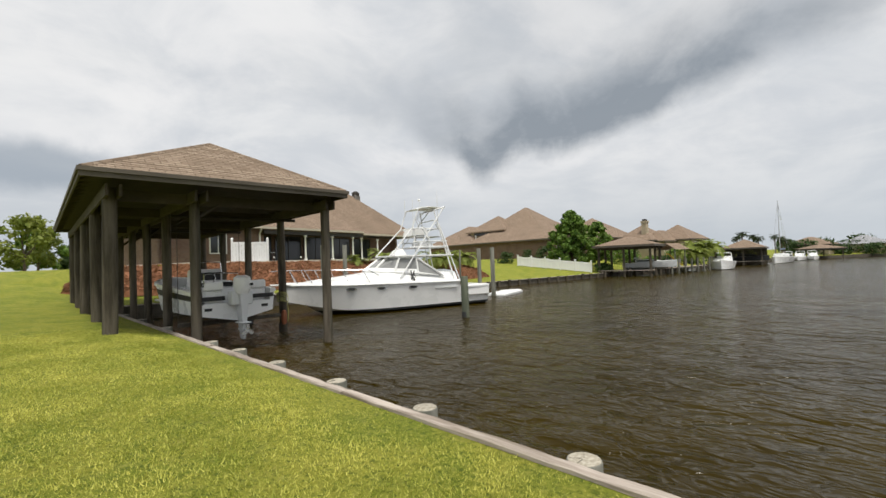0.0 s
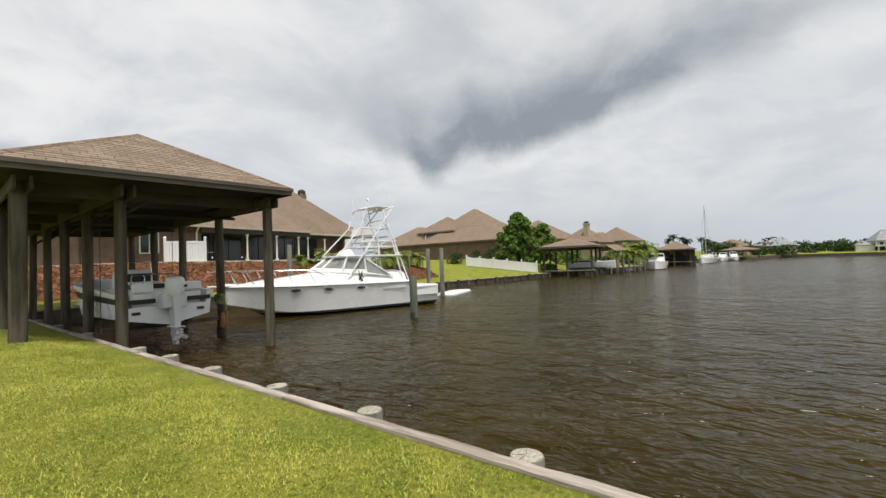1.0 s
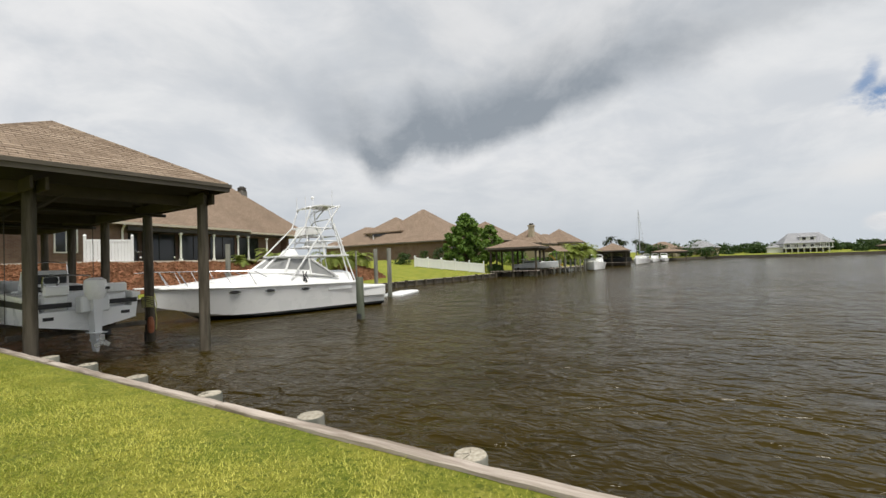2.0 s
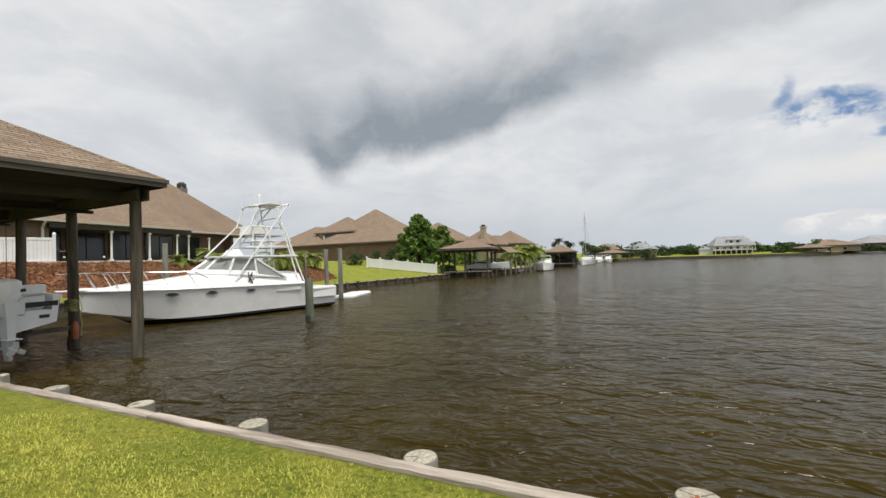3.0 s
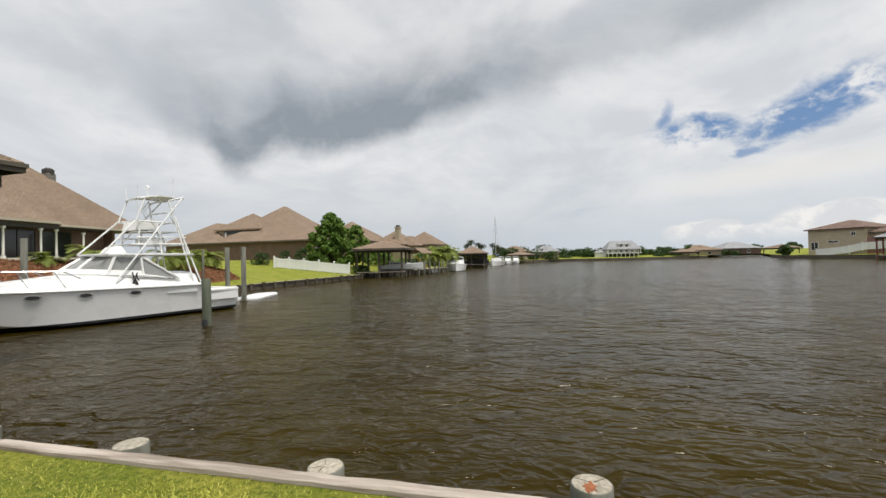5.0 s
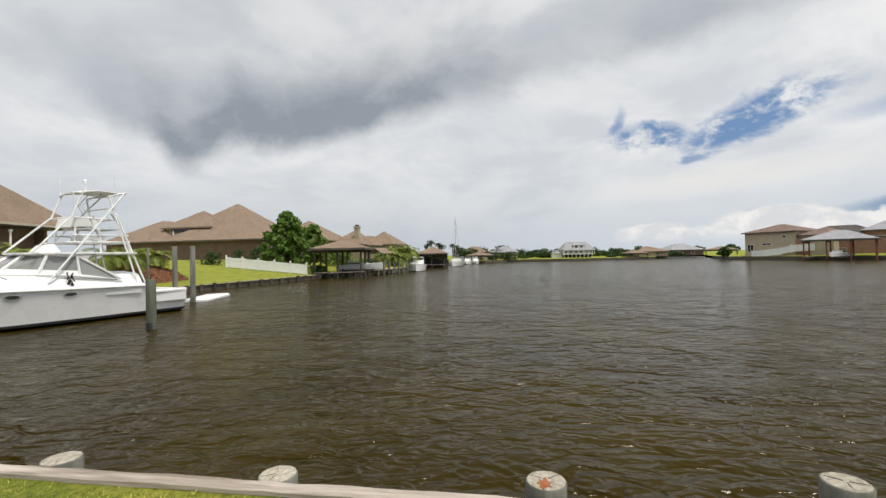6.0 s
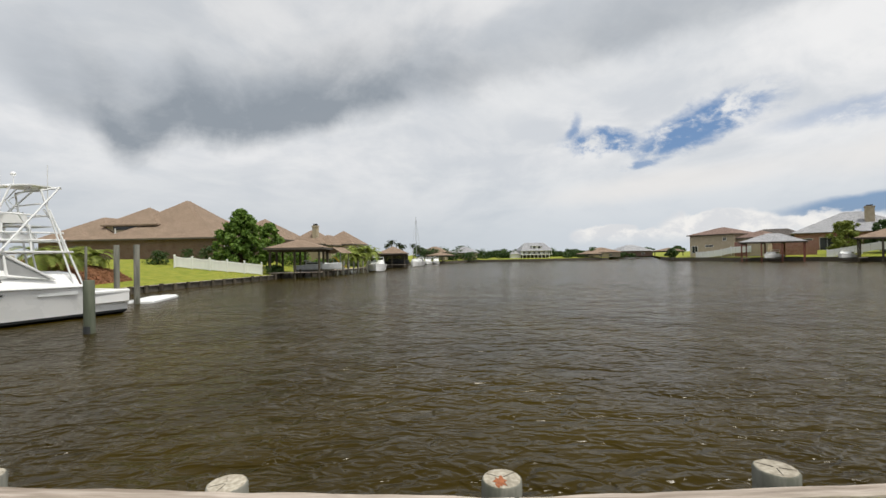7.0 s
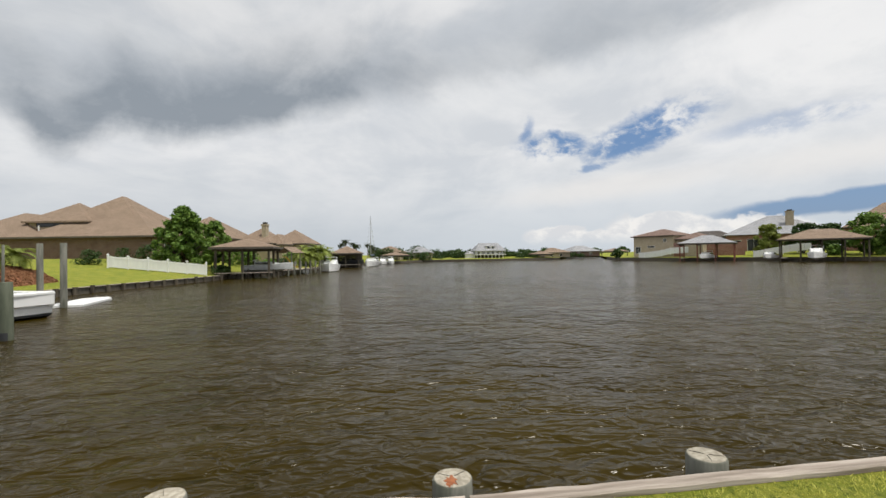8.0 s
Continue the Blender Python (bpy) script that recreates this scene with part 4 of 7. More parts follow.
    for a in ((3.93, 3.98), (2.11, 5.06), (2.5, 3.95), (2.67, 4.4), (1.95, 3.05), (3.0, 3.57)):
        bm = rod(bmesh.new(), (a[0], -0.82, a[1]), (a[0], 0.82, a[1]), 0.03, 0.03, 8)
        part("tower_rung", bm, ALU, top)
    for s in (-1, 1):
        bm = tube(bmesh.new(), [(3.0, s * 0.25, 4.05), (3.3, s * 0.1, 4.5), (2.8, s * 0.45, 5.03)], 0.02, 6)
        part("canopy_strut", bm, ALU, top)
    for u, y, z0, z1 in ((3.83, 0.78, 4.0, 5.42), (2.46, 0.82, 3.9, 5.9), (3.6, -0.78, 4.8, 5.6)):
        bm = rod(bmesh.new(), (u, y, z0), (u, y, z1), 0.018, 0.010, 6)
        part("antenna", bm, PAINT_WHITE, top)
    bm = bmesh.new()
    rod(bm, (3.1, 0, 5.08), (3.1, 0, 5.46), 0.012, 0.012, 6)
    bmesh.ops.create_icosphere(bm, subdivisions=2, radius=0.085, matrix=pose(3.1, 0, 5.52))
    part("anchor_light", bm, GEL, top)
    # bow rail on slanted stanchions
    for s in (-1, 1):
        pts = [(u, s * max(beam(u) - 0.1, 0.0), sheer(u) + 0.62) for u in (6.5, 7.2, 7.9, 8.6, 9.2, 9.6, 9.95)] + [(10.5, s * 0.16, sheer(10) + 0.60)]
        bm = tube(bmesh.new(), [(6.0, s * (beam(6.0) - 0.1), sheer(6.0) + 0.35)] + pts, 0.020, 6)
        part("bow_rail", bm, STEEL, top)
        for u in (6.6, 7.5, 8.3, 9.0, 9.6):
            bm = rod(bmesh.new(), (u - 0.22, s * max(beam(u - 0.22) - 0.12, 0), sheer(u) - 0.02), (u + 0.12, s * max(beam(u + 0.12) - 0.1, 0), sheer(u) + 0.62), 0.017, 0.017, 6)
            part("stanchion", bm, STEEL, top)
    bm = box(bmesh.new(), 9.6, -0.2, sheer(9.7) - 0.04, 10.55, 0.2, sheer(9.7) + 0.03, 0.02)
    part("bow_pulpit", bm, GEL, top)
    bm = bmesh.new()
    for k in range(26):
        rnd = random.Random(k)
        a = Vector((4.25 + rnd.uniform(-0.12, 0.12), 1.42 + rnd.uniform(-0.05, 0.05), 1.9 - k * 0.03))
        rod(bm, a, a + Vector((rnd.uniform(-0.1, 0.1), rnd.uniform(-0.05, 0.05), -0.12)), 0.025, 0.02, 5)
    part("coiled_line", bm, BLACK, top, "dark bundle of rope hung on the cabin side")
    return top


cruiser()


# ---- skiff on the lift ----
def skiff():
    top = empty("centre_console_skiff", pose(4.50, 13.3, 0.11, 0, 0, 2.0), "white centre-console skiff with black stripe raised on a boat lift", "boat")

    def beam(v):
        return 1.14 * (1.0 if v < 3.2 else max(0.0, 1 - ((v - 3.2) / 3.3) ** 2.2))

    vs = [0, 0.4, 0.8, 1.3, 1.8, 2.3, 2.8, 3.2, 3.6, 4.0, 4.3, 4.7, 5.0, 5.3, 5.6, 5.9, 6.1, 6.3, 6.45]
    bm = bmesh.new()
    rings = []
    for v in vs:
        b, rise = beam(v), max(0.0, (v - 3.4) / 3.05)
        keel, ch, sh = -0.12 + 0.75 * rise ** 2.4, 0.10 + 0.42 * rise ** 1.7, 0.76 + 0.062 * v
        h = [(0, keel), (b * 0.55, keel + (ch - keel) * 0.6), (b * (0.92 - 0.25 * rise), ch), (b * 0.98, sh - 0.10), (b + 0.03, sh - 0.09), (b + 0.03, sh), (b - 0.16, sh + 0.01), (b - 0.18 if b > 0.2 else 0.0, sh - 0.35)]
        rings.append([(-max(a, 0), v, z) for a, z in h[::-1]] + [(max(a, 0), v, z) for a, z in h[1:]])
    loft(bm, rings, closed=False)
    bm.faces.new([bm.verts.new(p) for p in rings[0]])
    bmesh.ops.remove_doubles(bm, verts=bm.verts, dist=0.002)
    bmesh.ops.recalc_face_normals(bm, faces=bm.faces)
    part("hull", bm, GEL, top, smooth=True)
    for s in (-1, 1):
        bm = bmesh.new()
        ra = []
        for v in vs[:17]:
            b, rise = beam(v), max(0.0, (v - 3.4) / 3.05)
            ch, sh = 0.10 + 0.42 * rise ** 1.7, 0.76 + 0.062 * v
            za, zb = ch + (sh - ch) * 0.58, ch + (sh - ch) * 0.80
            fa = lambda z: b * (0.92 - 0.25 * rise) + (b * 0.98 - b * (0.92 - 0.25 * rise)) * (z - ch) / (sh - 0.1 - ch)
            ra.append([(s * (fa(za) + 0.008), v, za), (s * (fa(zb) + 0.008), v, zb)])
        loft(bm, ra, closed=False, caps=False)
        part("stripe", bm, BLACK, top, "black side stripe")
        bm = box(bmesh.new(), min(s * 0.35, s * 1.08), -0.014, 0.50, max(s * 0.35, s * 1.08), -0.004, 0.62)
        part("transom_stripe", bm, BLACK, top)
    bm = box(bmesh.new(), -0.9, 0.05, 0.36, 0.9, 5.0, 0.42)
    part("deck", bm, GEL_GREY, top)
    bm = bmesh.new()
    prof = [(2.3, 0.42), (2.3, 1.25), (2.5, 1.42), (2.95, 1.40), (3.15, 0.95), (3.3, 0.42)]
    loft(bm, [[(-0.42, a, z) for a, z in prof], [(0.42, a, z) for a, z in prof]])
    bmesh.ops.recalc_face_normals(bm, faces=bm.faces)
    console = part("console", bm, GEL, top)
    bm = box(bmesh.new(), -0.36, 2.27, 1.05, 0.36, 2.295, 1.30, 0.005)
    part("dash_panel", bm, BLACK, console)
    bm = box(bmesh.new(), -0.5, 1.3, 0.42, 0.5, 1.8, 0.85, 0.05)
    part("leaning_post", bm, GEL, top)
    bm = box(bmesh.new(), -0.5, 1.25, 0.86, 0.5, 1.85, 0.98, 0.05)
    part("seat_cushion", bm, BLACK, top, "black seat cushion")
    for s in (-1, 1):
        bm = tube(bmesh.new(), [(s * 0.5, 1.3, 0.9), (s * 0.5, 1.2, 1.25), (0, 1.18, 1.28)], 0.02, 6)
        part("seat_rail", bm, STEEL, top)
    for sx in (-1, 1):
        bm = box(bmesh.new(), sx * 0.62 - 0.26, 0.10, 0.42, sx * 0.62 + 0.26, 0.55, 0.80, 0.05)
        part("stern_seat", bm, GEL, top)
        bm = box(bmesh.new(), sx * 0.62 - 0.25, 0.02, 0.78, sx * 0.62 + 0.25, 0.13, 1.04, 0.04)
        part("seat_back", bm, GEL, top, "white padded seat back")
        bm = rod(bmesh.new(), (sx * 1.02, 0.6, 0.78), (sx * 1.02, 0.5, 1.02), 0.025, 0.025, 8)
        part("rod_holder", bm, STEEL, top)
        bm = tube(bmesh.new(), [(sx * 0.42, 2.35, 1.30), (sx * 0.42, 2.42, 1.62), (0, 2.48, 1.66)], 0.018, 6)
        part("console_rail", bm, STEEL, top)
        bm = box(bmesh.new(), sx * 0.80 - 0.10, -0.016, 0.22, sx * 0.80 + 0.10, -0.004, 0.30, 0.003)
        part("trim_tab_plate", bm, BLACK, top)
    bm = box(bmesh.new(), -0.32, 3.5, 0.42, 0.32, 4.1, 0.86, 0.05)
    part("cooler_seat", bm, GEL, top, "white cooler seat before the console")
    bm = tube(bmesh.new(), [(-0.18 * math.cos(a * 0.5236), 2.24, 1.12 + 0.18 * math.sin(a * 0.5236)) for a in range(13)], 0.016, 6)
    part("steering_wheel", bm, STEEL, top)
    motor = empty("outboard_motor", pose(0, -0.25, 0))
    motor.parent = top
    motor["label"] = "tall white outboard motor tilted down on the transom"
    bm = bmesh.new()
    prof = [(0.18, 0.66, 0.16), (0.24, 0.80, 0.22), (0.25, 0.98, 0.24), (0.21, 1.14, 0.21), (0.09, 1.20, 0.12)]
    rings = [[(w * math.cos(i * 0.5236), -0.10 + d * 1.25 * math.sin(i * 0.5236) * (0.8 + 0.2 * (z > 1)), z) for i in range(12)] for d, z, w in prof]
    loft(bm, rings)
    part("cowling", bm, GEL, motor, smooth=True)
    bm = bmesh.new()
    loft(bm, [[(x * w, y * d - 0.08, z) for x, y in ((-1, -1), (1, -1), (1, 1), (-1, 1))] for w, d, z in ((0.12, 0.19, 0.68), (0.09, 0.17, 0.3), (0.06, 0.15, -0.25), (0.03, 0.10, -0.62))])
    part("midsection", bm, GEL_GREY, motor)
    bm = box(bmesh.new(), -0.14, -0.36, -0.16, 0.14, 0.12, -0.135, 0.005)
    part("cavitation_plate", bm, GEL_GREY, motor)
    bm = rod(bmesh.new(), (0, -0.38, -0.36), (0, 0.18, -0.36), 0.055, 0.035, 10)
    part("gearcase", bm, GEL_GREY, motor)
    bm = bmesh.new()
    for k in range(3):
        a = k * 2.094
        box(bm, -0.05, -0.42, 0.04, 0.05, -0.405, 0.18, 0.0, pose(0, 0, -0.36) @ Matrix.Rotation(a, 4, "Y"))
    part("propeller", bm, STEEL, motor)
    bm = box(bmesh.new(), -0.3, -0.12, 0.35, 0.3, 0.22, 0.75, 0.03)
    part("motor_bracket", bm, GEL_GREY, motor)
    bm = box(bmesh.new(), 0.10, -0.30, 0.90, 0.235, -0.12, 0.97, 0.01)
    part("badge_bar", bm, BLACK, motor)
    return top


skiff()


def lift_cradle():
    top = empty("boat_lift", pose(4.70, 13.1, 0, 0, 0, -1.7), "dark boat-lift cradle hung on cables", "boat lift")
    for yy in (1.3, 5.2):
        bm = box(bmesh.new(), -1.5, yy - 0.07, -0.16, 1.5, yy + 0.07, -0.04, 0.01)
        part("cradle_beam", bm, WALE, top)
        for s in (-1.5, 1.5):
            bm = rod(bmesh.new(), (s, yy, 0.0), (s, yy, 3.0), 0.010, 0.010, 5)
            part("cable", bm, DARK_TRIM, top)
    for s in (-0.5, 0.5):
        bm = box(bmesh.new(), s - 0.07, 0.8, -0.04, s + 0.07, 5.8, 0.06, 0.01)
        part("bunk", bm, BEAM, top)


lift_cradle()


# ---- plants ----
def leaf_cloud(clumps, count, size, seed, flat=0.5):
    """Many small two-sided leaves scattered near the skins of overlapping clumps."""
    rng = np.random.default_rng(seed)
    vol = np.array([c[3] * c[4] * c[5] for c in clumps]) ** 0.8
    pick = rng.choice(len(clumps), count, p=vol / vol.sum())
    c = np.array(clumps)[pick]
    d = rng.normal(size=(count, 3))
    d /= np.linalg.norm(d, axis=1)[:, None]
    r = rng.uniform(0.25, 1.0, count) ** 0.45 * (1 + 0.20 * rng.normal(size=count))
    p = c[:, :3] + d * r[:, None] * c[:, 3:6]
    nrm = d * 0.7 + rng.normal(size=(count, 3)) * flat + np.array((0, 0, 0.4))
    nrm /= np.linalg.norm(nrm, axis=1)[:, None]
    a = np.cross(nrm, rng.normal(size=(count, 3)))
    a /= np.linalg.norm(a, axis=1)[:, None]
    b = np.cross(nrm, a)
    s = size * rng.uniform(0.6, 1.4, count)[:, None]
    v = np.stack([p - a * s, p + b * s * 0.55, p + a * s, p - b * s * 0.55], 1).reshape(-1, 3)
    f = np.arange(count * 4).reshape(-1, 4)
    me = bpy.data.meshes.new("crown")
    me.from_pydata(v.tolist(), [], f.tolist())
    return me


def tree(name, x, y, h, w, label, leaf, seed=0, count=3000, size=0.14, trunk_h=None, cone=0.0, z=None, clumps_n=26, group="", category="tree", tuft=1.0):
    rnd = random.Random(seed)
    z = land_z(x, y) - 0.05 if z is None else z
    th = h * 0.35 if trunk_h is None else trunk_h
    top = empty(name, pose(x, y, z, 0, 0, rnd.uniform(0, 360)), label, category, group)
    bm = bmesh.new()
    rod(bm, (0, 0, -0.1), (0.03 * h * rnd.uniform(-1, 1) * 0.3, 0, th), 0.035 * h * 0.8, 0.02 * h, 8)
    clumps = []
    for k in range(clumps_n):
        f = (k + rnd.random()) / clumps_n
        zz = th * 0.55 + (h - th * 0.55) * f
        env = (math.sin(math.pi * min(1, 0.18 + 0.80 * f)) ** 0.6) * (1 - cone * f)
        rr = 0.5 * w * env * rnd.uniform(0.25, 1.0)
        a = k * 2.4 + rnd.uniform(-0.4, 0.4)
        cr = tuft * 0.5 * w * rnd.uniform(0.17, 0.34) * (1 - 0.5 * f * cone) * (1.7 if clumps_n < 15 else 1.0)
        cz = min(zz, h - cr * 0.8)
        clumps.append((rr * math.cos(a), rr * math.sin(a), cz, cr, cr, cr * 0.72))
        if k % 3 == 0:
            rod(bm, (0, 0, th * rnd.uniform(0.6, 1.0)), (rr * math.cos(a), rr * math.sin(a), cz), 0.012 * h, 0.004 * h, 5)
    part("trunk", bm, BARK, top)
    me = leaf_cloud(clumps, count, size, seed)
    me.materials.append(leaf)
    cr = new("crown", me)
    cr.parent = top
    return top


def frond_mesh(length, droop, n=16, leaflet=0.3, width=0.03):
    bm = bmesh.new()
    pts = []
    for i in range(n + 1):
        s = i / n
        pts.append(Vector((length * (s - 0.25 * droop * s * s), 0, length * (0.55 * s - (0.45 + droop) * s * s))))
    for a, b in zip(pts, pts[1:]):
        for sg in (-1, 1):
            s = pts.index(a) / n
            ll = leaflet * math.sin(math.pi * min(1, 0.12 + 0.86 * s)) + 0.03
            tip = (a + b) / 2 + Vector((ll * 0.45, sg * ll, -0.18 * ll))
            bm.faces.new([bm.verts.new(p) for p in (a, b, tip)])
        bm.faces.new([bm.verts.new(p) for p in (a + Vector((0, -width / 2, 0)), b + Vector((0, -width / 3, 0)), b + Vector((0, width / 3, 0)), a + Vector((0, width / 2, 0)))])
    return bm


def palm(name, x, y, z, trunk, length, label, mat, count=18, seed=0, group="palm trees", leaflet=0.3):
    rnd = random.Random(seed)
    top = empty(name, pose(x, y, z, 0, 0, rnd.uniform(0, 360)), label, "palm", group)
    bm = bmesh.new()
    n = max(2, int(trunk / 0.4))
    for i in range(n):
        a, b = trunk * i / n, trunk * (i + 1) / n
        rod(bm, (0, 0, a - (0.1 if i == 0 else 0)), (0, 0, b), 0.13 + 0.02 * length * 0.3, 0.11 + 0.02 * length * 0.3, 8)
    part("trunk", bm, BARK, top)
    bm = frond_mesh(length, 0.45, 14, leaflet * length)
    me = bpy.data.meshes.new("frond")
    bm.to_mesh(me)
    bm.free()
    me.materials.append(mat)
    for k in range(count):
        piece("frond", me, top, pose(0, 0, trunk, 0, 0, k * 137.5) @ pose(0, 0, 0, 0, rnd.uniform(-45, 35), 0) @ Matrix.Scale(rnd.uniform(0.75, 1.1), 4))
    return top


# ---- far-bank building helpers ----
def window(parent, m, w, h, name="window", frame_mat=None):
    """A framed window with its pane set back, on a wall that faces -y of m."""
    frame_mat = frame_mat or PAINT_WHITE
    bm = bmesh.new()
    t = 0.07
    for a in ((-w / 2, 0, -w / 2 + t, h), (w / 2 - t, 0, w / 2, h), (-w / 2, h - t, w / 2, h), (-w / 2, 0, w / 2, t), (-0.02, 0, 0.02, h)):
        box(bm, a[0], -0.05, a[1], a[2], 0.02, a[3])
    fr = part(name, bm, frame_mat, parent)
    fr.matrix_basis = m
    bm = box(bmesh.new(), -w / 2 + 0.02, -0.012, 0.02, w / 2 - 0.02, 0.03, h - 0.02)
    part("pane", bm, GLASS_DARK, fr)
    return fr


def house(name, m, label, blocks, wall_mat, roof_mat, wins=(), chimneys=(), group="", stack_mat=None):
    """blocks: x0, y0, x1, y1, foot, eave, rise, overhang; wins: x, y, z, w, h, turn; chimneys: x, y, z0, z1, width."""
    top = empty(name, m, label, "house", group)
    for x0, y0, x1, y1, z0, ze, rise, o in blocks:
        bm = box(bmesh.new(), x0, y0, z0, x1, y1, ze)
        planar_uv(bm)
        part("wall", bm, wall_mat, top)
        bm = hip_roof(bmesh.new(), x0 - o, y0 - o, x1 + o, y1 + o, ze + 0.12, rise, None, 0.14)
        planar_uv(bm)
        part("roof", bm, roof_mat, top)
        bm = bmesh.new()
        for a in ((x0 - o - 0.03, y0 - o - 0.03, x1 + o + 0.03, y0 - o - 0.004), (x0 - o - 0.03, y1 + o + 0.004, x1 + o + 0.03, y1 + o + 0.03), (x0 - o - 0.03, y0 - o, x0 - o - 0.004, y1 + o), (x1 + o + 0.004, y0 - o, x1 + o + 0.03, y1 + o)):
            box(bm, a[0], a[1], ze - 0.06, a[2], a[3], ze + 0.13)
        part("gutter", bm, FASCIA, top)
    for x, y, z, w, h, turn in wins:
        window(top, pose(x, y, z, 0, 0, turn), w, h)
    for x, y, z0, z1, w in chimneys:
        bm = box(bmesh.new(), x - w / 2, y - w / 2, z0, x + w / 2, y + w / 2, z1)
        box(bm, x - w / 2 - 0.08, y - w / 2 - 0.08, z1 - 0.25, x + w / 2 + 0.08, y + w / 2 + 0.08, z1)
        planar_uv(bm)
        ch = part("chimney", bm, stack_mat or wall_mat, top)
        bm = box(bmesh.new(), x - w * 0.35, y - w * 0.35, z1, x + w * 0.35, y + w * 0.35, z1 + 0.3)
        part("chimney_cap", bm, DARK_TRIM, ch)
    return top


def open_boathouse(name, m, w, d, eave, rise, label, roof_mat, nx=2, ny=4, foot=-1.3, post_mat=None, deck=True, group="far boathouses"):
    """An open boathouse; local y runs back from its front."""
    post_mat = post_mat or POST_WOOD
    top = empty(name, m, label, "boathouse", group)
    bm = hip_roof(bmesh.new(), -w / 2, -d / 2, w / 2, d / 2, eave, rise, None, 0.12)
    planar_uv(bm)
    part("roof", bm, roof_mat, top)
    bm = bmesh.new()
    for a in ((-w / 2 - 0.03, -d / 2 - 0.03, w / 2 + 0.03, -d / 2), (-w / 2 - 0.03, d / 2, w / 2 + 0.03, d / 2 + 0.03), (-w / 2 - 0.03, -d / 2, -w / 2, d / 2), (w / 2, -d / 2, w / 2 + 0.03, d / 2)):
        box(bm, a[0], a[1], eave - 0.20, a[2], a[3], eave + 0.02)
    part("fascia", bm, FASCIA, top)
    for i in range(nx):
        for j in range(ny):
            x, y = (w - 1.0) * (i / (nx - 1) - 0.5), (d - 1.0) * (j / (ny - 1) - 0.5)
            bm = rod(bmesh.new(), (0, 0, foot), (0, 0, eave - 0.1), 0.13, 0.12, 9)
            p = part("post", bm, post_mat, top)
            p.location = (x, y, 0)
    for i in range(nx):
        x = (w - 1.0) * (i / (nx - 1) - 0.5)
        bm = box(bmesh.new(), x - 0.06, -d / 2 + 0.2, eave - 0.42, x + 0.06, d / 2 - 0.2, eave - 0.125)
        part("beam", bm, BEAM, top)
    if deck:
        dk = empty("deck", pose(0, 0, 0))
        dk.parent = top
        dk["label"] = "grey plank deck beside the slip"
        me_ = box(bmesh.new(), -w / 2 + 0.3, 0, -0.12, -w / 2 + 1.5, 0.14, -0.06)
        mesh = bpy.data.meshes.new("plank")
        me_.to_mesh(mesh)
        me_.free()
        mesh.materials.append(CAP_WOOD)
        for k in range(int((d - 0.6) / 0.15)):
            piece("plank", mesh, dk, pose(0, -d / 2 + 0.3 + k * 0.15, 0))
    return top


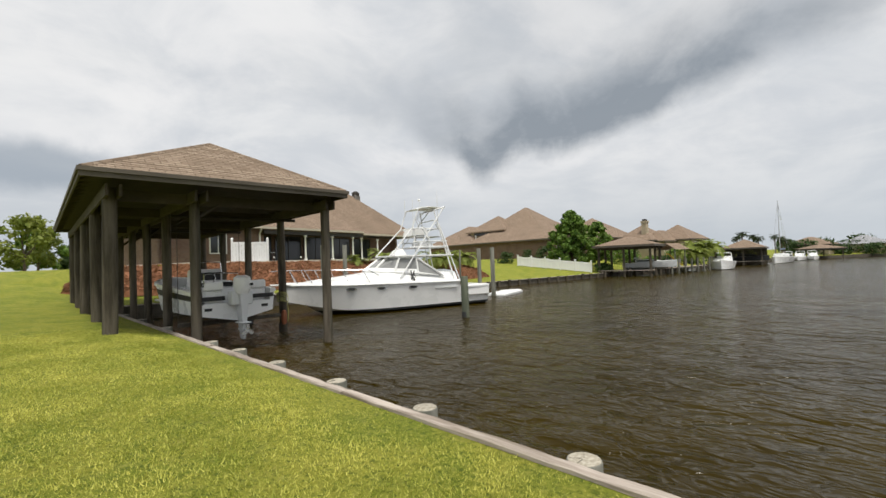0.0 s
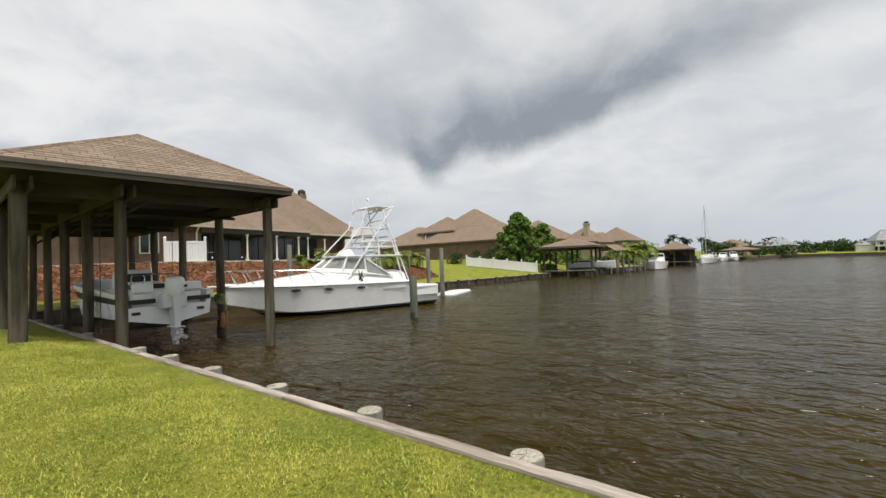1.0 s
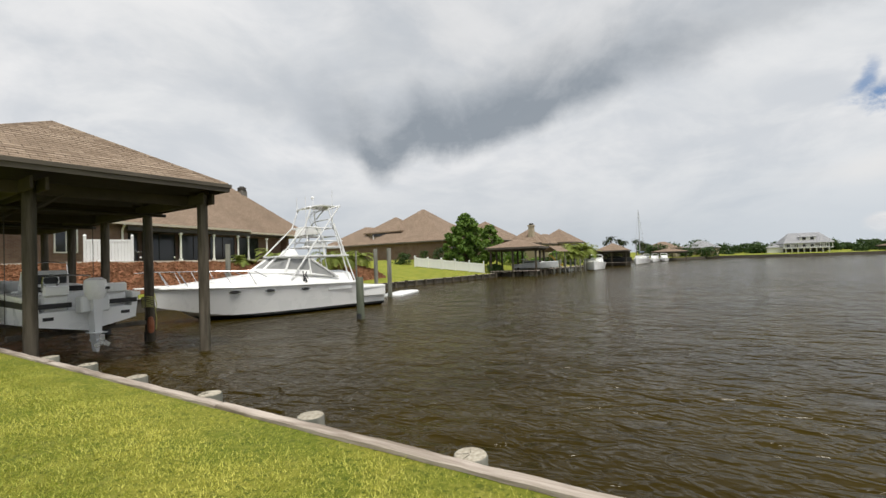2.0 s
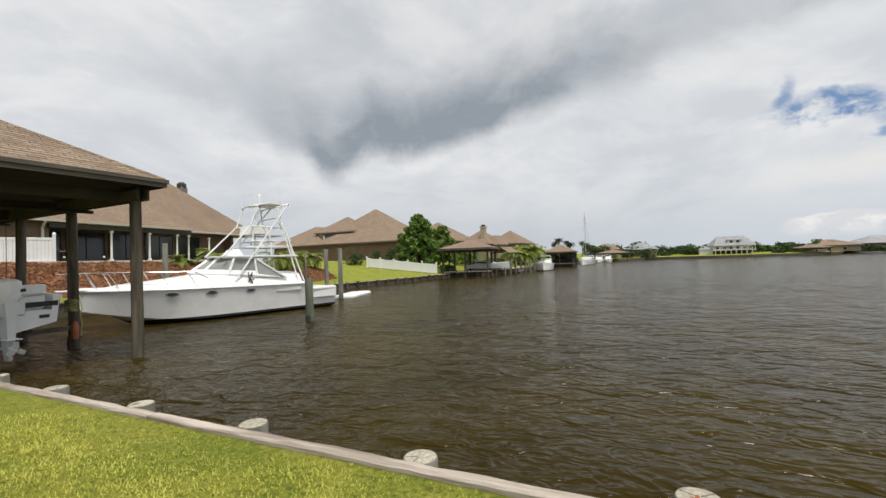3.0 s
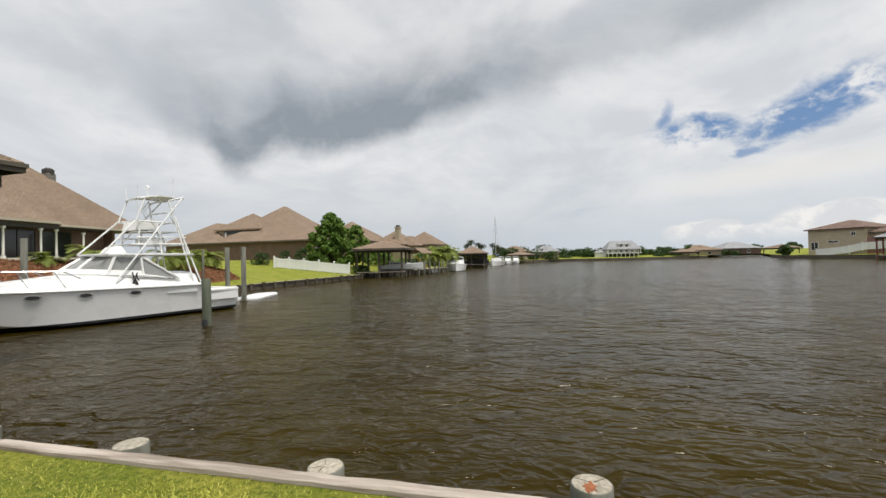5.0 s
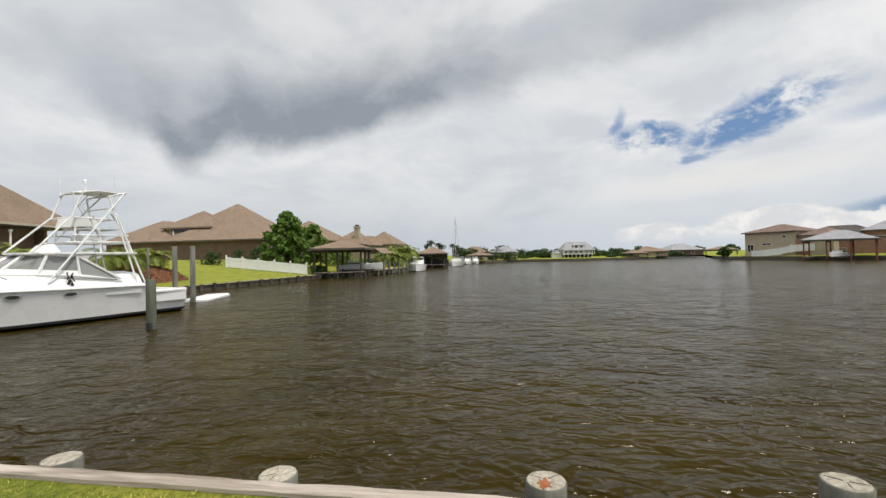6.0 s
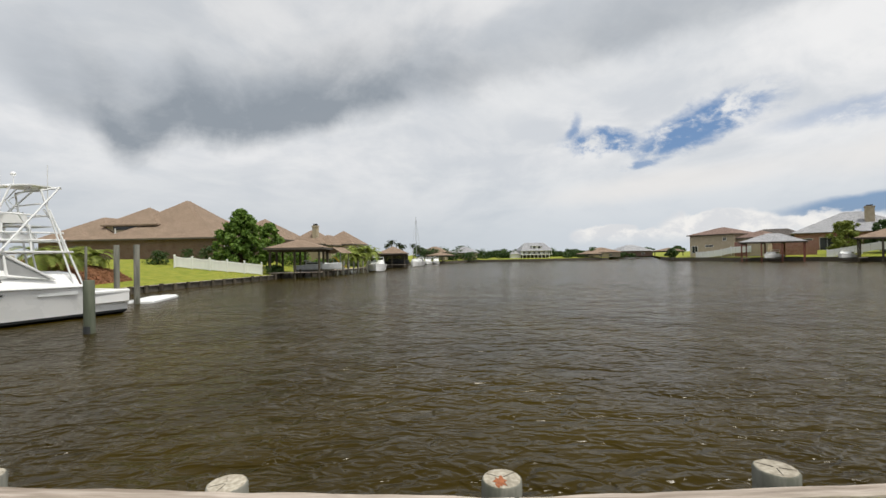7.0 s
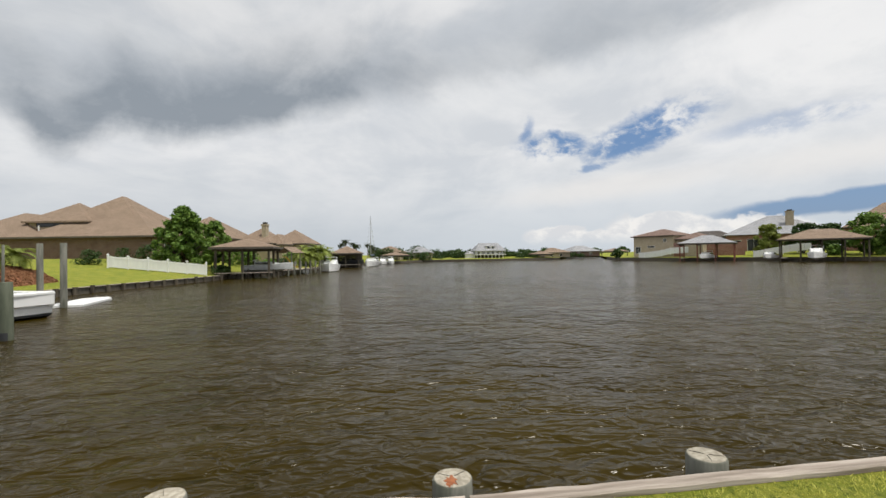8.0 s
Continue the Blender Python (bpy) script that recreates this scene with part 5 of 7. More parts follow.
def small_boat(name, m, length, beam_w, label, cabin=0.0, mat=None):
    """A moored motor boat: bow along +x of m, z up from its waterline."""
    mat = mat or GEL
    top = empty(name, m, label, "boat", "moored boats")
    bm = bmesh.new()
    rings = []
    for i in range(9):
        s = i / 8
        b = beam_w / 2 * (1 if s < 0.45 else max(0.02, 1 - ((s - 0.45) / 0.55) ** 2.2))
        k = -0.2 + 0.7 * max(0, (s - 0.6) / 0.4) ** 2
        sh = length * (0.10 + 0.05 * s)
        rings.append([(length * s, -b, sh), (length * s, -b * 0.86, 0.1), (length * s, 0, k), (length * s, b * 0.86, 0.1), (length * s, b, sh), (length * s, b * 0.6, sh + 0.06 * cabin + 0.03), (length * s, -b * 0.6, sh + 0.06 * cabin + 0.03)])
    loft(bm, rings)
    bmesh.ops.recalc_face_normals(bm, faces=bm.faces)
    part("hull", bm, mat, top)
    if cabin:
        z0 = length * 0.11
        bm = bmesh.new()
        loft(bm, [[(length * 0.25, -beam_w * 0.4, z0), (length * 0.25, beam_w * 0.4, z0), (length * 0.25, beam_w * 0.36, z0 + cabin), (length * 0.25, -beam_w * 0.36, z0 + cabin)],
                  [(length * 0.60, -beam_w * 0.38, z0), (length * 0.60, beam_w * 0.38, z0), (length * 0.55, beam_w * 0.33, z0 + cabin), (length * 0.55, -beam_w * 0.33, z0 + cabin)],
                  [(length * 0.80, -beam_w * 0.2, z0), (length * 0.80, beam_w * 0.2, z0), (length * 0.72, beam_w * 0.2, z0 + cabin * 0.45), (length * 0.72, -beam_w * 0.2, z0 + cabin * 0.45)]])
        bmesh.ops.recalc_face_normals(bm, faces=bm.faces)
        part("cabin", bm, mat, top)
        for s in (-1, 1):
            bm = box(bmesh.new(), length * 0.28, min(s * beam_w * 0.385, s * beam_w * 0.41), z0 + cabin * 0.45, length * 0.56, max(s * beam_w * 0.385, s * beam_w * 0.41), z0 + cabin * 0.8)
            part("side_window", bm, GLASS_DARK, top)
        bm = box(bmesh.new(), length * 0.235, -beam_w * 0.3, z0 + cabin * 0.3, length * 0.249, beam_w * 0.3, z0 + cabin * 0.85)
        part("rear_window", bm, GLASS_DARK, top)
        bm = bmesh.new()
        loft(bm, [[(length * 0.605, -beam_w * 0.3, z0 + cabin * 0.42), (length * 0.605, beam_w * 0.3, z0 + cabin * 0.42), (length * 0.575, beam_w * 0.27, z0 + cabin * 0.86), (length * 0.575, -beam_w * 0.27, z0 + cabin * 0.86)],
                  [(length * 0.64, -beam_w * 0.3, z0 + cabin * 0.42), (length * 0.64, beam_w * 0.3, z0 + cabin * 0.42), (length * 0.60, beam_w * 0.27, z0 + cabin * 0.86), (length * 0.60, -beam_w * 0.27, z0 + cabin * 0.86)]])
        bmesh.ops.recalc_face_normals(bm, faces=bm.faces)
        part("windscreen", bm, GLASS_DARK, top)
        bm = bmesh.new()
        for s in (-1, 1):
            tube(bm, [(length * 0.3, s * beam_w * 0.35, z0 + cabin), (length * 0.22, s * beam_w * 0.33, z0 + cabin * 1.5), (length * 0.22, 0, z0 + cabin * 1.55)], 0.05, 6)
        part("radar_arch", bm, mat, top)
    return top


# ---- neighbour's bank: red mulch slope, terrace and house ----
def mulch_slope():
    base = [(1.6, 28.6, 0.66), (4.0, 28.0, 0.55), (8.0, 27.4, 0.50), (12.0, 26.6, 0.42), (16.0, 25.9, 0.34), (20.0, 25.3, 0.24), (24.0, 24.9, 0.0), (27.5, 24.9, -0.05), (31.0, 25.3, 0.0)]
    tops = [(1.9, 29.4, 0.95), (4.4, 29.9, 1.88), (8.2, 29.4, 1.97), (12.2, 28.6, 1.92), (16.2, 27.9, 1.84), (20.2, 27.3, 1.74), (24.0, 27.2, 1.64), (27.4, 27.5, 1.52), (30.4, 27.2, 1.0)]
    rnd = random.Random(5)

    def at(s, k):
        i = min(int(s), len(base) - 2)
        f = s - i
        b, t = Vector(base[i]).lerp(Vector(base[i + 1]), f), Vector(tops[i]).lerp(Vector(tops[i + 1]), f)
        p = b.lerp(t, k)
        p.z += 0.18 * math.sin(math.pi * k) + 0.06 * noise.noise(p * 1.7)
        return p
    bm = bmesh.new()
    ns, nk = 84, 9
    grid = [[bm.verts.new(at(i / ns * (len(base) - 1), k / nk)) for k in range(nk + 1)] for i in range(ns + 1)]
    for i in range(ns):
        for k in range(nk):
            bm.faces.new((grid[i][k], grid[i + 1][k], grid[i + 1][k + 1], grid[i][k + 1]))
    back = [bm.verts.new((g[-1].co.x, g[-1].co.y + 1.2, g[-1].co.z - 0.25)) for g in grid]
    foot = [bm.verts.new((g[0].co.x, g[0].co.y - 0.05, g[0].co.z - 0.3)) for g in grid]
    for i in range(ns):
        bm.faces.new((grid[i][-1], grid[i + 1][-1], back[i + 1], back[i]))
        bm.faces.new((foot[i], foot[i + 1], grid[i + 1][0], grid[i][0]))
    top = tagged(part("mulch_bank", bm, MULCH, smooth=True), "sloping bank of red-brown bark mulch below the house terrace", "mulch bank", "", "structure")
    n = 12000
    v, f = [], []
    for i in range(n):
        p = at(rnd.uniform(0, len(base) - 1.001), rnd.uniform(0, 1))
        s = rnd.uniform(0.05, 0.16)
        a = Vector((rnd.gauss(0, 1), rnd.gauss(0, 1), rnd.gauss(0, 0.7))).normalized()
        b = a.cross(Vector((rnd.gauss(0, 1), rnd.gauss(0, 1), rnd.gauss(0, 1)))).normalized()
        k = len(v)
        up = Vector((0, -0.4, 0.9)) * s * 0.5
        v += [tuple(p - a * s), tuple(p - b * s * 0.5), tuple(p + a * s), tuple(p + b * s * 0.5), tuple(p + up)]
        f += [(k, k + 1, k + 4), (k + 1, k + 2, k + 4), (k + 2, k + 3, k + 4), (k + 3, k, k + 4)]
    me = bpy.data.meshes.new("bark_chips")
    me.from_pydata(v, [], f)
    me.materials.append(CHIPS)
    tagged(new("bark_chips", me), "coarse red-brown bark chips strewn over the bank", "mulch", "", "stuff")
    # pale edging along the top
    bm = bmesh.new()
    for a, b in zip(tops[1:], tops[2:-1]):
        d = (Vector(b) - Vector(a))
        q = d.to_track_quat("X", "Z").to_matrix().to_4x4()
        box(bm, 0, -0.1, -0.06, d.length - 0.01, 0.1, 0.07, 0.0, Matrix.Translation((a[0], a[1] + 0.1, a[2])) @ q)
    tagged(part("edging", bm, CONCRETE), "pale concrete edging along the terrace", "edging", "", "structure")


CHIPS = leaf_material("bark_chip", (0.16, 0.074, 0.036), (0.40, 0.215, 0.118), 0.9)
mulch_slope()


def porch_house():
    m = pose(12.4, 32.3, 0, 0, 0, 11.0)
    top = empty("porch_house", m, "low brick house with brown hip roof and deep white-columned porch", "house")
    zf, ze = 2.05, 4.42
    x0, x1, d = -6.2, 19.4, 12.0
    for a in ((x0, 0.0, 0.9, 0.3), (x0, 0.0, x0 + 0.3, d), (x0, d - 0.3, x1, d), (x1 - 0.3, 2.6, x1, d), (0.6, 0.3, 0.9, 3.4), (0.6, 3.4, x1 - 0.3, 3.7)):
        bm = box(bmesh.new(), a[0], a[1], 0.6, a[2], a[3], ze)
        planar_uv(bm)
        part("wall", bm, BRICK, top)
    bm = box(bmesh.new(), 0.9, -0.62, 0.6, x1, 3.4, zf, 0.02)
    part("porch_floor", bm, CONCRETE, top, "pale concrete porch floor")
    bm = box(bmesh.new(), 0.9, 1.05, ze - 0.06, x1, 3.4, ze + 0.02)
    part("porch_ceiling", bm, DARK_TRIM, top)
    bm = box(bmesh.new(), 0.6, -0.5, ze - 0.34, 10.9, -0.3, ze - 0.062)
    part("porch_beam", bm, DARK_TRIM, top)
    o = 0.65
    for k, (rx0, ry0, rx1, rb, rise) in enumerate(((x0 - o + 0.3, 1.0, x1 + o + 1.4, x1 - 4.9, 5.15), (x0 - o, -o, 10.75, 6.0, 5.06))):
        bm = hip_roof(bmesh.new(), rx0, ry0, rx1, d + o - 0.2 * k, ze + 0.14 - 0.004 * k, rise, ((x0 + 6.0, d / 2), (rb, d / 2)), 0.12)
        planar_uv(bm)
        part("roof", bm, SHINGLE_TAN, top, "brown shingled hip roof")
    bm = prism(bmesh.new(), [(10.7, -o - 0.02), (12.4, 0.98), (12.4, 2.6), (9.0, 2.6), (9.0, -o - 0.02)], ze + 0.0, ze + 0.13)
    part("eave_return", bm, SHINGLE_TAN, top)
    bm = bmesh.new()
    box(bm, x0 - o - 0.05, -o - 0.12, ze, 10.72, -o - 0.024, ze + 0.16)
    box(bm, 12.4, 0.9, ze, x1 + o + 1.45, 0.996, ze + 0.16)
    q = Vector((12.4, 0.95, 0)) - Vector((10.72, -o - 0.07, 0))
    box(bm, 0, -0.05, ze, q.length, 0.04, ze + 0.16, 0.0, pose(10.72, -o - 0.07, 0, 0, 0, math.degrees(math.atan2(q.y, q.x))))
    box(bm, x1 + o + 1.404, 0.9, ze, x1 + o + 1.52, d + o, ze + 0.16)
    part("gutter", bm, PAINT_TAN, top, "pale gutter along the eaves")
    for x, y in ((4.37, -0.40), (7.22, -0.40), (9.63, -0.40), (10.85, -0.30), (14.6, 1.15)):
        col = empty("column", pose(x, y, zf))
        col.parent = top
        bm = bmesh.new()
        rod(bm, (0, 0, 0.16), (0, 0, ze - zf - 0.5), 0.072, 0.062, 12)
        part("shaft", bm, PAINT_WHITE, col, smooth=False)
        for z0, z1, w in ((0.0, 0.14, 0.100), (ze - zf - 0.50, ze - zf - 0.34, 0.100)):
            bm = box(bmesh.new(), -w, -w, z0, w, w, z1, 0.02)
            part("block", bm, PAINT_WHITE, col)
    bm = tube(bmesh.new(), [(0.3, -o, ze), (0.5, -0.1, ze - 0.35), (0.5, -0.1, 1.9)], 0.07, 6)
    part("downspout", bm, PAINT_WHITE, top, "white downspout")
    for x, w in ((2.5, 2.7), (5.5, 2.7), (8.5, 2.7), (11.5, 2.7), (14.5, 2.7)):
        window(top, pose(x, 3.39, zf + 0.05), w, 2.15, "window", DARK_TRIM)
    for x in (-2.6,):
        window(top, pose(x, -0.012, 2.6), 1.2, 1.5)
    ch = empty("chimney", pose(15.9, 5.4, 0))
    ch.parent = top
    bm = box(bmesh.new(), -0.36, -0.36, 5.6, 0.36, 0.36, 9.2, 0.03)
    planar_uv(bm)
    part("stack", bm, STUCCO_GREY, ch)
    bm = rod(bmesh.new(), (0, 0, 9.2), (0, 0, 9.5), 0.42, 0.42, 12)
    rod(bm, (0, 0, 9.5), (0, 0, 9.67), 0.42, 0.2, 12)
    part("chimney_cap", bm, DARK_TRIM, ch, "dark round chimney cap")
    return top


STUCCO_GREY = material("grey_stucco", (0.14, 0.13, 0.12), (0.22, 0.205, 0.19), 2.0, 0.9, 0, 0.2, 40)
PAINT_TAN = material("tan_paint", (0.42, 0.37, 0.30), (0.52, 0.47, 0.39), 2.0, 0.6, 0, 0.05, 30)
porch_house()


def vinyl_gate():
    top = empty("privacy_fence", pose(10.0, 29.6, 1.85, 0, 0, -20), "white vinyl privacy fence with capped posts on the terrace", "fence")
    for x in (0.0, 0.95, 2.15):
        bm = box(bmesh.new(), x - 0.07, -0.07, -0.2, x + 0.07, 0.07, 1.62, 0.01)
        p = part("post", bm, VINYL, top)
        bm = bmesh.new()
        loft(bm, [[(x + a * 0.09, b * 0.09, 1.62) for a, b in ((-1, -1), (1, -1), (1, 1), (-1, 1))], [(x + a * 0.01, b * 0.01, 1.72) for a, b in ((-1, -1), (1, -1), (1, 1), (-1, 1))]])
        part("post_cap", bm, VINYL, p)
    for x0, x1 in ((0.07, 0.88), (1.02, 2.08)):
        n = int((x1 - x0) / 0.15)
        for k in range(n):
            w = (x1 - x0) / n
            bm = box(bmesh.new(), x0 + k * w + 0.004, -0.018, 0.05, x0 + (k + 1) * w - 0.004, 0.018, 1.40)
            part("slat", bm, VINYL, top)
        for z in (0.08, 1.28):
            bm = box(bmesh.new(), x0, -0.035, z, x1, 0.035, z + 0.14, 0.008)
            part("rail", bm, VINYL, top)


vinyl_gate()


def path_light(x, y):
    top = empty("path_light", pose(x, y, 1.85), "small white globe light on a short stem on the terrace", "garden light", "terrace lights")
    bm = rod(bmesh.new(), (0, 0, -0.2), (0, 0, 0.34), 0.03, 0.03, 8)
    part("stem", bm, DARK_TRIM, top)
    bm = bmesh.new()
    bmesh.ops.create_icosphere(bm, subdivisions=2, radius=0.06, matrix=pose(0, 0, 0.36))
    part("globe", bm, VINYL, top, smooth=True)


for lx, ly in ((12.6, 29.2), (14.6, 29.3)):
    path_light(lx, ly)


def grill():
    top = empty("patio_grill", pose(12.4, 30.6, 1.85, 0, 0, 8), "small dark patio grill beside the white fence", "grill")
    bm = bmesh.new()
    loft(bm, [[(-0.45, -0.25, 0.55), (0.45, -0.25, 0.55), (0.45, 0.25, 0.55), (-0.45, 0.25, 0.55)], [(-0.48, -0.28, 0.8), (0.48, -0.28, 0.8), (0.48, 0.28, 0.8), (-0.48, 0.28, 0.8)], [(-0.4, -0.12, 1.0), (0.4, -0.12, 1.0), (0.4, 0.2, 1.0), (-0.4, 0.2, 1.0)]])
    part("firebox", bm, BLACK, top)
    for sx in (-0.4, 0.4):
        for sy in (-0.2, 0.2):
            bm = rod(bmesh.new(), (sx, sy, 0), (sx, sy, 0.56), 0.025, 0.025, 6)
            part("leg", bm, DARK_TRIM, top)
    bm = box(bmesh.new(), 0.5, -0.22, 0.74, 0.85, 0.22, 0.77, 0.005)
    part("side_shelf", bm, STEEL, top)


grill()
for k, (x, y, tr, ln, mat, lab) in enumerate(((20.2, 26.9, 0.35, 1.5, FROND, "spreading sago palm on the mulch terrace"), (18.0, 27.5, 0.1, 1.0, FROND, "yellow-green ornamental clump on the mulch terrace"),
                                              (24.2, 25.6, 0.5, 1.35, FROND, "small feathery palm on the mulch bank"), (25.8, 25.4, 0.45, 1.3, FROND, "small feathery palm on the mulch bank"), (27.9, 27.3, 0.5, 1.4, FROND, "small feathery palm on the mulch bank"), (29.6, 27.0, 0.5, 1.3, FROND, "small feathery palm on the mulch bank"), (30.6, 30.5, 1.3, 2.0, FROND_DARK, "tall feathery palm beside the house"))):
    palm("sago_palm", x, y, land_z(x, y) if y > 30 else (1.72 if x < 22 else 1.4), tr, ln, lab, mat, 26, k, "terrace palms", 0.34)


# ---- the neighbour's bulkhead, mooring piles and float ----
def left_bulkhead():
    line = [(2.62, 25.2), (9, 25.5), (20, 24.2), (24.5, 22.6), (32, 22.2), (38, 21.4), (46, 20.6), (52, 19.0), (60, 18.0), (80, 18.2)]
    top = empty("bulkhead", pose(0, 0, 0), "dark timber bulkhead with pile heads along the neighbouring lawn", "bulkhead", "", "structure")
    pm = pile_mesh(bmesh.new(), 0, 0, -1.4, 0.02, 0.15, 10, 2)
    me = bpy.data.meshes.new("pile")
    pm.to_mesh(me)
    pm.free()
    me.materials.append(POST_WOOD)
    carry = 0.5
    for a, b in zip(line, line[1:]):
        A, B = Vector((*a, 0)), Vector((*b, 0))
        d = (B - A)
        ang = math.degrees(math.atan2(d.y, d.x))
        L = d.length
        low = 0.0 if A.x < 15 else -0.25
        bm = box(bmesh.new(), 0, -0.05, -1.4, L, 0.0, -0.08 + low)
        o = part("board_wall", bm, WALE, top)
        o.matrix_basis = pose(A.x, A.y, 0, 0, 0, ang)
        bm = box(bmesh.new(), 0, -0.14, -0.075 + low, L, 0.10, -0.025 + low)
        o = part("cap_plank", bm, CAP_WOOD, top)
        o.matrix_basis = pose(A.x, A.y, 0, 0, 0, ang)
        s = carry
        while s < L:
            p = A + d * (s / L)
            if p.x > 20:
                piece("bulkhead_post", me, top, pose(p.x + 0.19 * d.y / L, p.y - 0.19 * d.x / L, random.Random(int(s * 9 + p.x)).uniform(-0.06, 0.05) + low))
            s += 1.35
        carry = s - L


left_bulkhead()


def mooring_pile(x, y, z1, r, label, mat=None, seed=0):
    bm = pile_mesh(bmesh.new(), 0, 0, -2.0, z1, r, 14, seed)
    ob = tagged(part("mooring_post", bm, mat or PILE_WOOD, smooth=True), label, "mooring pile", "mooring piles")
    ob.location = (x, y, 0)
    bm = pile_mesh(bmesh.new(), 0, 0, -1.5, -0.52, r * 1.04, 14, seed)
    part("tide_band", bm, BOTTOM, ob, "black wet growth above the waterline", smooth=True)
    return ob


mooring_pile(12.60, 11.68, 0.88, 0.15, "grey-green mooring pile standing in the canal beside the cruiser", PILE_GREEN, 1)
mooring_pile(21.1, 17.0, 2.28, 0.135, "tall weathered mooring pile beside the float", PILE_WOOD, 2)
mooring_pile(22.4, 19.2, 2.33, 0.135, "tall weathered mooring pile near the bank", PILE_WOOD, 3)
mooring_pile(21.75, 20.35, 2.25, 0.06, "thin pole standing in the water", PILE_WOOD, 4)
mooring_pile(12.9, 23.2, 2.75, 0.135, "tall weathered mooring pile behind the cruiser", PILE_WOOD, 5)
mooring_pile(14.4, 23.2, 2.75, 0.135, "tall weathered mooring pile behind the cruiser", PILE_WOOD, 6)


def float_dock():
    top = empty("float_dock", pose(21.1, 16.95, WZ - 0.05, 0, 0, 18), "white moulded drive-on float moored beside the pile", "float dock")
    for k in range(3):
        bm = bmesh.new()
        loft(bm, [[(k * 1.25 + a, b, z) for a, b in ((0.02, -0.7), (1.22, -0.7), (1.22, 0.7), (0.02, 0.7))] for z in (0.0, 0.14)] + [[(k * 1.25 + a, b, 0.19) for a, b in ((0.08, -0.62), (1.16, -0.62), (1.16, 0.62), (0.08, 0.62))]])
        part("float_section", bm, VINYL, top)
    bm = bmesh.new()
    loft(bm, [[(3.75, -0.6, 0), (3.75, 0.6, 0), (3.75, 0.6, 0.17), (3.75, -0.6, 0.17)], [(4.6, -0.3, 0.05), (4.6, 0.3, 0.05), (4.6, 0.3, 0.16), (4.6, -0.3, 0.16)]])
    part("ramp_nose", bm, VINYL, top)


float_dock()


# ---- hip-roofed house behind the white fence ----
def hip_house():
    top = house("hip_roof_house", pose(52, 32, 0), "large brown brick house with stepped brown hip roofs", [
        (0, 0, 15, 14, 0.6, 4.1, 4.7, 0.6), (0.3, 14.0, 13, 23.5, 0.6, 4.1, 3.35, 0.6)], BRICK, SHINGLE_TAN,
        [(3.2, -0.012, 1.8, 1.6, 1.9, 0), (8.5, -0.012, 1.8, 1.6, 1.9, 0), (12.5, -0.012, 1.8, 1.4, 1.9, 0)])
    for x0, y0, x1, y1, zw, ze, rise in ((3.0, 3.9, 13.0, 13.1, 5.0, 5.95, 3.90), (2.4, 9.2, 9.0, 16.0, 5.0, 6.15, 2.60)):
        bm = box(bmesh.new(), x0, y0, zw, x1, y1, ze)
        planar_uv(bm)
        part("upper_wall", bm, STUCCO, top)
        bm = hip_roof(bmesh.new(), x0 - 0.5, y0 - 0.5, x1 + 0.5, y1 + 0.5, ze + 0.1, rise, None, 0.2)
        planar_uv(bm)
        part("upper_roof", bm, SHINGLE_TAN, top)
    window(top, pose(2.39, 13.0, 5.55, 0, 0, -90), 4.2, 0.62, "window", DARK_TRIM)
    for y in (5.5, 14.5):
        bm = rod(bmesh.new(), (2.0, y, 5.0), (2.0, y, 5.75), 0.08, 0.08, 8)
        part("vent_pipe", bm, PAINT_WHITE, top)


hip_house()


def picket_fence():
    """White fence from the bank up to the house: capped posts, rails and close slats."""
    top = empty("white_fence", pose(43.8, 21.7, 0, 0, 0, 99.0), "white vinyl fence with capped posts stepping up the lawn", "fence")
    n = 5
    for k in range(n + 1):
        x = k * 1.72
        z = land_z(43.8 - 0.156 * x, 21.7 + 0.987 * x)
        bm = box(bmesh.new(), x - 0.065, -0.065, z - 0.3, x + 0.065, 0.065, z + 1.24, 0.01)
        p = part("post", bm, VINYL, top)
        bm = bmesh.new()
        loft(bm, [[(x + a * s, b * s, z + h) for a, b in ((-1, -1), (1, -1), (1, 1), (-1, 1))] for s, h in ((0.085, 1.24), (0.085, 1.28), (0.01, 1.36))])
        part("post_cap", bm, VINYL, p)
        if k == n:
            continue
        z2 = land_z(43.8 - 0.156 * (x + 1.72), 21.7 + 0.987 * (x + 1.72))
        for h in (0.1, 0.95):
            bm = bmesh.new()
            loft(bm, [[(x + 0.07, -0.03, z + h), (x + 0.07, 0.03, z + h), (x + 0.07, 0.03, z + h + 0.12), (x + 0.07, -0.03, z + h + 0.12)],
                      [(x + 1.65, -0.03, z2 + h), (x + 1.65, 0.03, z2 + h), (x + 1.65, 0.03, z2 + h + 0.12), (x + 1.65, -0.03, z2 + h + 0.12)]])
            part("rail", bm, VINYL, top)
        for i in range(11):
            f = (i + 0.5) / 11
            xx, zz = x + 0.08 + 1.56 * f, z + (z2 - z) * f
            sc = 0.10 * (abs(2 * f - 1)) ** 2 if k >= 2 else 0.0
            bm = box(bmesh.new(), xx - 0.07, -0.014, zz + 0.07, xx + 0.07, 0.014, zz + 1.10 + sc)
            part("slat", bm, VINYL, top)


